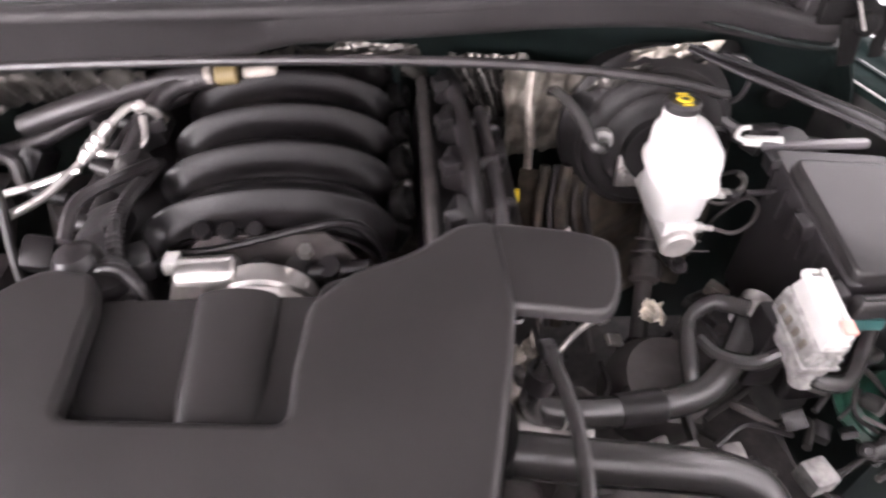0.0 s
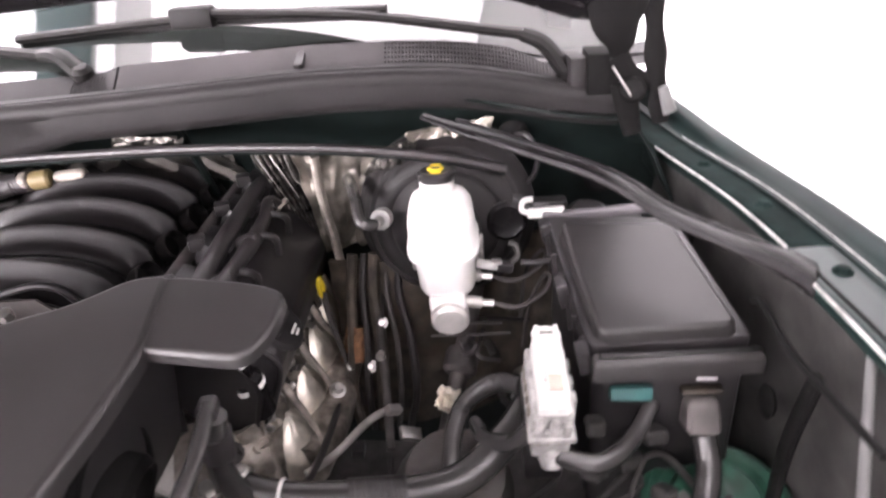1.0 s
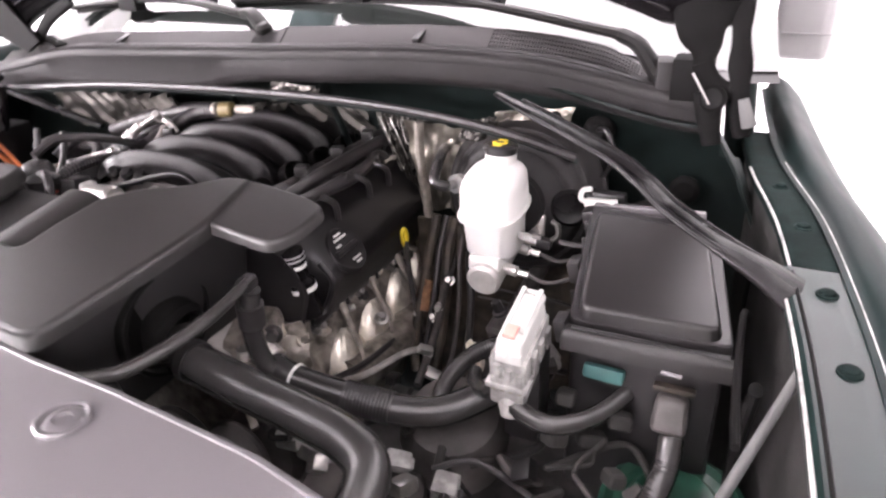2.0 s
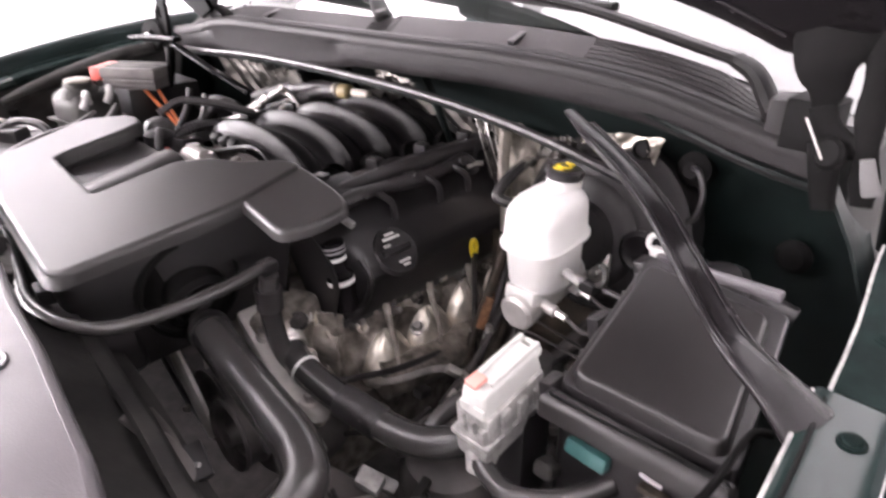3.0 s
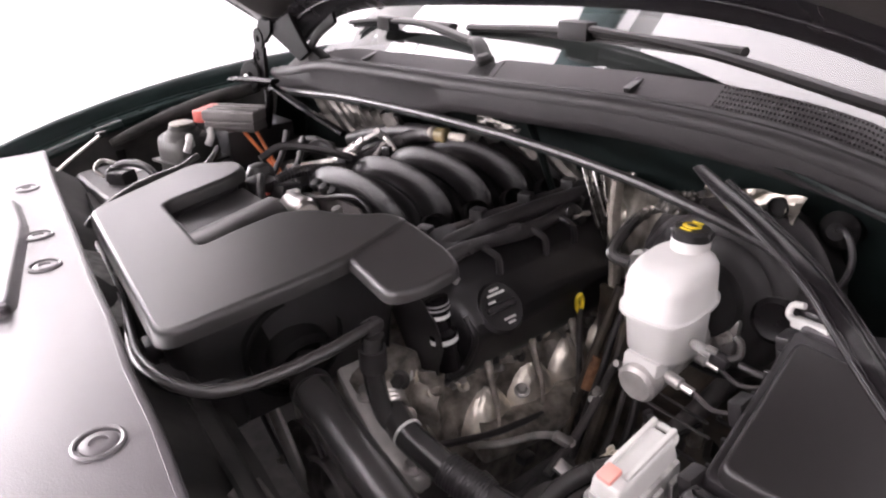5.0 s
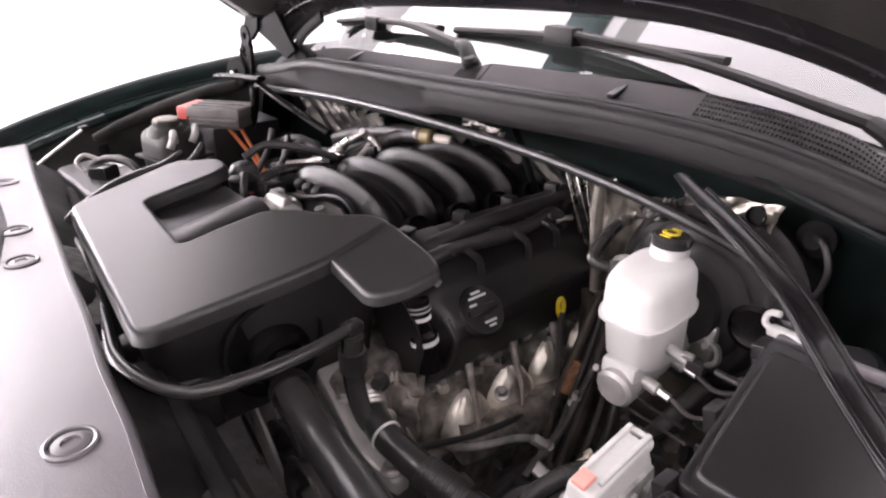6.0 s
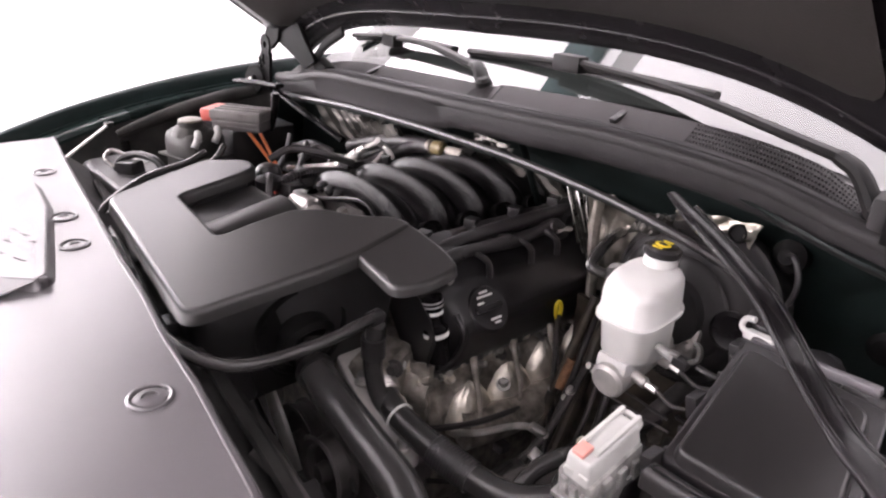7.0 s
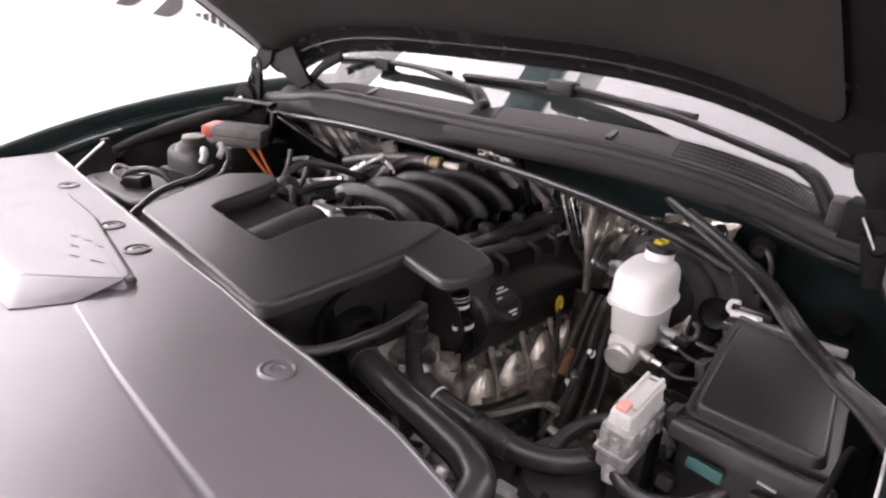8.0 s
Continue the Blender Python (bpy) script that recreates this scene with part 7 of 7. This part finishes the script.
    part("clip", box(mesh(), (-0.79, 0.585, 1.124), (0.014, 0.02, 0.014), (0, 0, 20), 0.003), "plastic", r)
    s = thing("fender_insulator", "dark roll of foam along the passenger fender", "foam", (-0.78, 0.85, 1.15))
    part("roll", tube(mesh(), [(-0.790, 0.60, 1.100), (-0.786, 0.70, 1.130), (-0.780, 0.80, 1.155), (-0.772, 0.88, 1.172), (-0.765, 0.96, 1.180)], lambda k: 0.008 + 0.010 * math.sin(math.pi * min(1.0, 0.9 * k)) ** 0.7, 12), "soot", s)
    k = thing("bay_clutter", "dark brackets and pipes low on the passenger side", "brackets", (-0.4, 0.8, 0.9))
    for i, (x, y, z, a, b, cc) in enumerate(((-0.42, 0.80, 0.98, 0.12, 0.10, 0.08), (-0.34, 0.70, 1.0, 0.10, 0.08, 0.09), (-0.30, 0.90, 0.95, 0.08, 0.2, 0.14), (-0.55, 0.95, 0.95, 0.2, 0.1, 0.14))):
        part("bracket", box(mesh(), (x, y, z), (a, b, cc), (7 * i, 5 * i, 15 * i), 0.015), "dark", k)


passenger_side()


def bay_wall():
    """The oily frame wall, pipes and shaft in the depth between the engine and the brake booster."""
    t = thing("frame_wall", "oily brown-black frame wall between engine and booster", "frame wall", (0.45, 0.98, 0.88))

    def face(u, v):
        x, z = 0.30 + 0.34 * u, 0.72 + 0.31 * v
        return (x, 0.985 + 0.05 * u + 0.018 * noise.fractal(Vector((9 * x, 9 * z, 7)), 0.9, 2.0, 3) - 0.02 * math.sin(19 * x), z)

    part("wall", sheet(mesh(), face, 40, 30, 0.008), "grime", t, smooth=40)
    for k, (x, r, mat) in enumerate(((0.335, 0.008, "grime"), (0.352, 0.005, "rubber"), (0.368, 0.010, "grime"), (0.388, 0.004, "dark"), (0.405, 0.006, "rubber"))):
        part("vertical_pipe", tube(mesh(), [(x, 0.985, 1.040), (x - 0.006, 0.965, 0.985), (x + 0.004 * (k - 2), 0.935, 0.920), (x + 0.006 * (k - 2), 0.905, 0.850), (x, 0.88, 0.80)], r, 10), mat, t)
    part("rusty_sleeve", tube(mesh(), [(0.336, 0.945, 0.940), (0.334, 0.934, 0.915), (0.333, 0.925, 0.892)], 0.0095, 12), "rust", t, "rusty sleeve on a pipe")
    for x, y, z in ((0.322, 0.925, 0.882), (0.352, 0.922, 0.884), (0.372, 0.945, 0.945)):
        part("pipe_union", bolt(mesh(), (x, y, z), (0.1, -0.8, 0.6), 0.006, 0.010), "steel", t)
    part("steering_shaft", rod(mesh(), (0.520, 1.02, 1.00), (0.465, 0.80, 0.86), 0.013, 14, 0.003), "dark", t, "dirty steering shaft")
    part("shaft_joint", lathe(mesh(), (0.490, 0.90, 0.925), (-0.25, -1, -0.64), [(0.020, 0), (0.024, 0.008), (0.024, 0.03), (0.018, 0.036), (0, 0.037)], 14), "dark", t)
    part("silver_clip", crumple(mesh(), [(0.452, 0.800, 0.915), (0.492, 0.792, 0.905), (0.486, 0.810, 0.930), (0.462, 0.815, 0.936)], 3.3, 0.010, 8), "shield", t, "crumpled silver clip", smooth=0)
    for a, b in (((0.455, 0.885, 0.985), (0.545, 0.872, 0.988)), ((0.450, 0.875, 0.970), (0.555, 0.860, 0.980))):
        part("thin_line", rod(mesh(), a, b, 0.0020, 8), "dark", t)


bay_wall()


def low_clutter():
    """Plugs, brackets and leads that fill the depths of the bay."""
    rng = random.Random(23)
    t = thing("wiring_clutter", "tangle of small plugs, clips and leads low in the bay", "wiring", (0.45, 0.65, 0.86))
    zones = [(26, (0.30, 0.60), (0.575, 0.80), (0.83, 0.90)), (22, (0.60, 0.79), (0.560, 0.650), (0.86, 0.95)), (10, (0.24, 0.33), (0.57, 0.66), (0.86, 0.92)), (10, (0.50, 0.60), (0.74, 0.95), (0.86, 0.98))]
    for count, xs, ys, zs in zones:
        for i in range(count):
            at = (rng.uniform(*xs), rng.uniform(*ys), rng.uniform(*zs))
            mat = rng.choice(("dusty", "dusty", "plastic", "tank", "alu", "rubber") if xs[0] != 0.60 else ("dusty", "plastic", "dark", "dusty", "plastic", "rubber"))
            k = rng.random()
            if k < 0.3:
                bm = box(mesh(), at, (rng.uniform(0.010, 0.034), rng.uniform(0.010, 0.026), rng.uniform(0.008, 0.022)), (rng.uniform(-40, 40), rng.uniform(-40, 40), rng.uniform(0, 180)), 0.003)
                part("plug", bm, mat, t)
            elif k < 0.55:
                part("stud", bolt(mesh(), at, (rng.uniform(-1, 1), rng.uniform(-1, 0.2), 1), rng.uniform(0.004, 0.009), rng.uniform(0.008, 0.020)), mat, t)
            else:
                b = Vector(at) + Vector((rng.uniform(-0.08, 0.08), rng.uniform(-0.06, 0.06), rng.uniform(-0.03, 0.04)))
                c = b + Vector((rng.uniform(-0.05, 0.05), rng.uniform(-0.05, 0.05), rng.uniform(-0.04, 0.02)))
                part("lead", tube(mesh(), [at, b, c], rng.uniform(0.0025, 0.006), 8), rng.choice(("rubber", "hose", "dusty", "soot")), t)


low_clutter()


# ---------------------------------------------------------------- beyond the car
def stair_screen():
    """A white partition beyond the passenger side, with dark slanted panes between white bars."""
    o, u = Vector((-1.748, 2.064, 0)), Vector((0.571, 0.821, 0))
    n = Vector((0.821, -0.571, 0))
    t = thing("stair_screen", "white staircase screen with dark slanted panes", "stair screen", o - 0.9 * u)
    m = Matrix((( *u, 0), ( *Vector((0, 0, 1)), 0), ( *n, 0), (0, 0, 0, 1))).transposed()
    m.translation = o

    def flat(name, outline, depth, mat, out, label=""):
        bm = slab(mesh(), [Vector(p) for p in outline], lambda x, y: 0.0, depth, 0.002, 1)
        bmesh.ops.transform(bm, matrix=m @ Matrix.Translation((0, 0, out)), verts=bm.verts)
        return part(name, bm, mat, t, label, smooth=0)

    flat("board", [(-2.2, 0.0), (-0.20, 0.0), (-0.20, 2.2), (-2.2, 2.2)], 0.10, "van", -0.012)
    for k in range(5):
        a, b = -1.319 + 0.152 * k, 1.414 - 0.031 * k
        w = 0.075
        rise = (0.62, 0.56, 0.46, 0.20, 0.0)[k]
        slope = 0.20 + 0.11 * k
        if k < 4:
            end = min(0.42, (-0.725 - a) if k > 2 else 0.42)
            o2 = rounded([(a, b, 0.004), (a + w, b - 0.006, 0.03), (a + w + end * 0.6, b + slope * end + 0.02, 0.02), (a + w + end * 0.35, b + slope * end + 0.05, 0.01)] if k < 3 else
                         [(a, b, 0.004), (a + 0.075, b - 0.012, 0.03), (a + 0.13, b + 0.03, 0.02), (a + 0.135, b + 0.13, 0.01)], 0.01)
            flat("slanted_pane", [tuple(p) for p in o2], 0.008, "slot", 0.0, "dark slanted pane")
    for k in range(11):
        a = -0.678 + 0.033 * k
        low = 1.325 - 0.028 * min(1, k / 3) - 0.004 * k
        flat("baluster_gap", [(a, low), (a + 0.021, low - 0.006), (a + 0.021, 1.338), (a, 1.336)], 0.008, "slot", 0.0)


stair_screen()
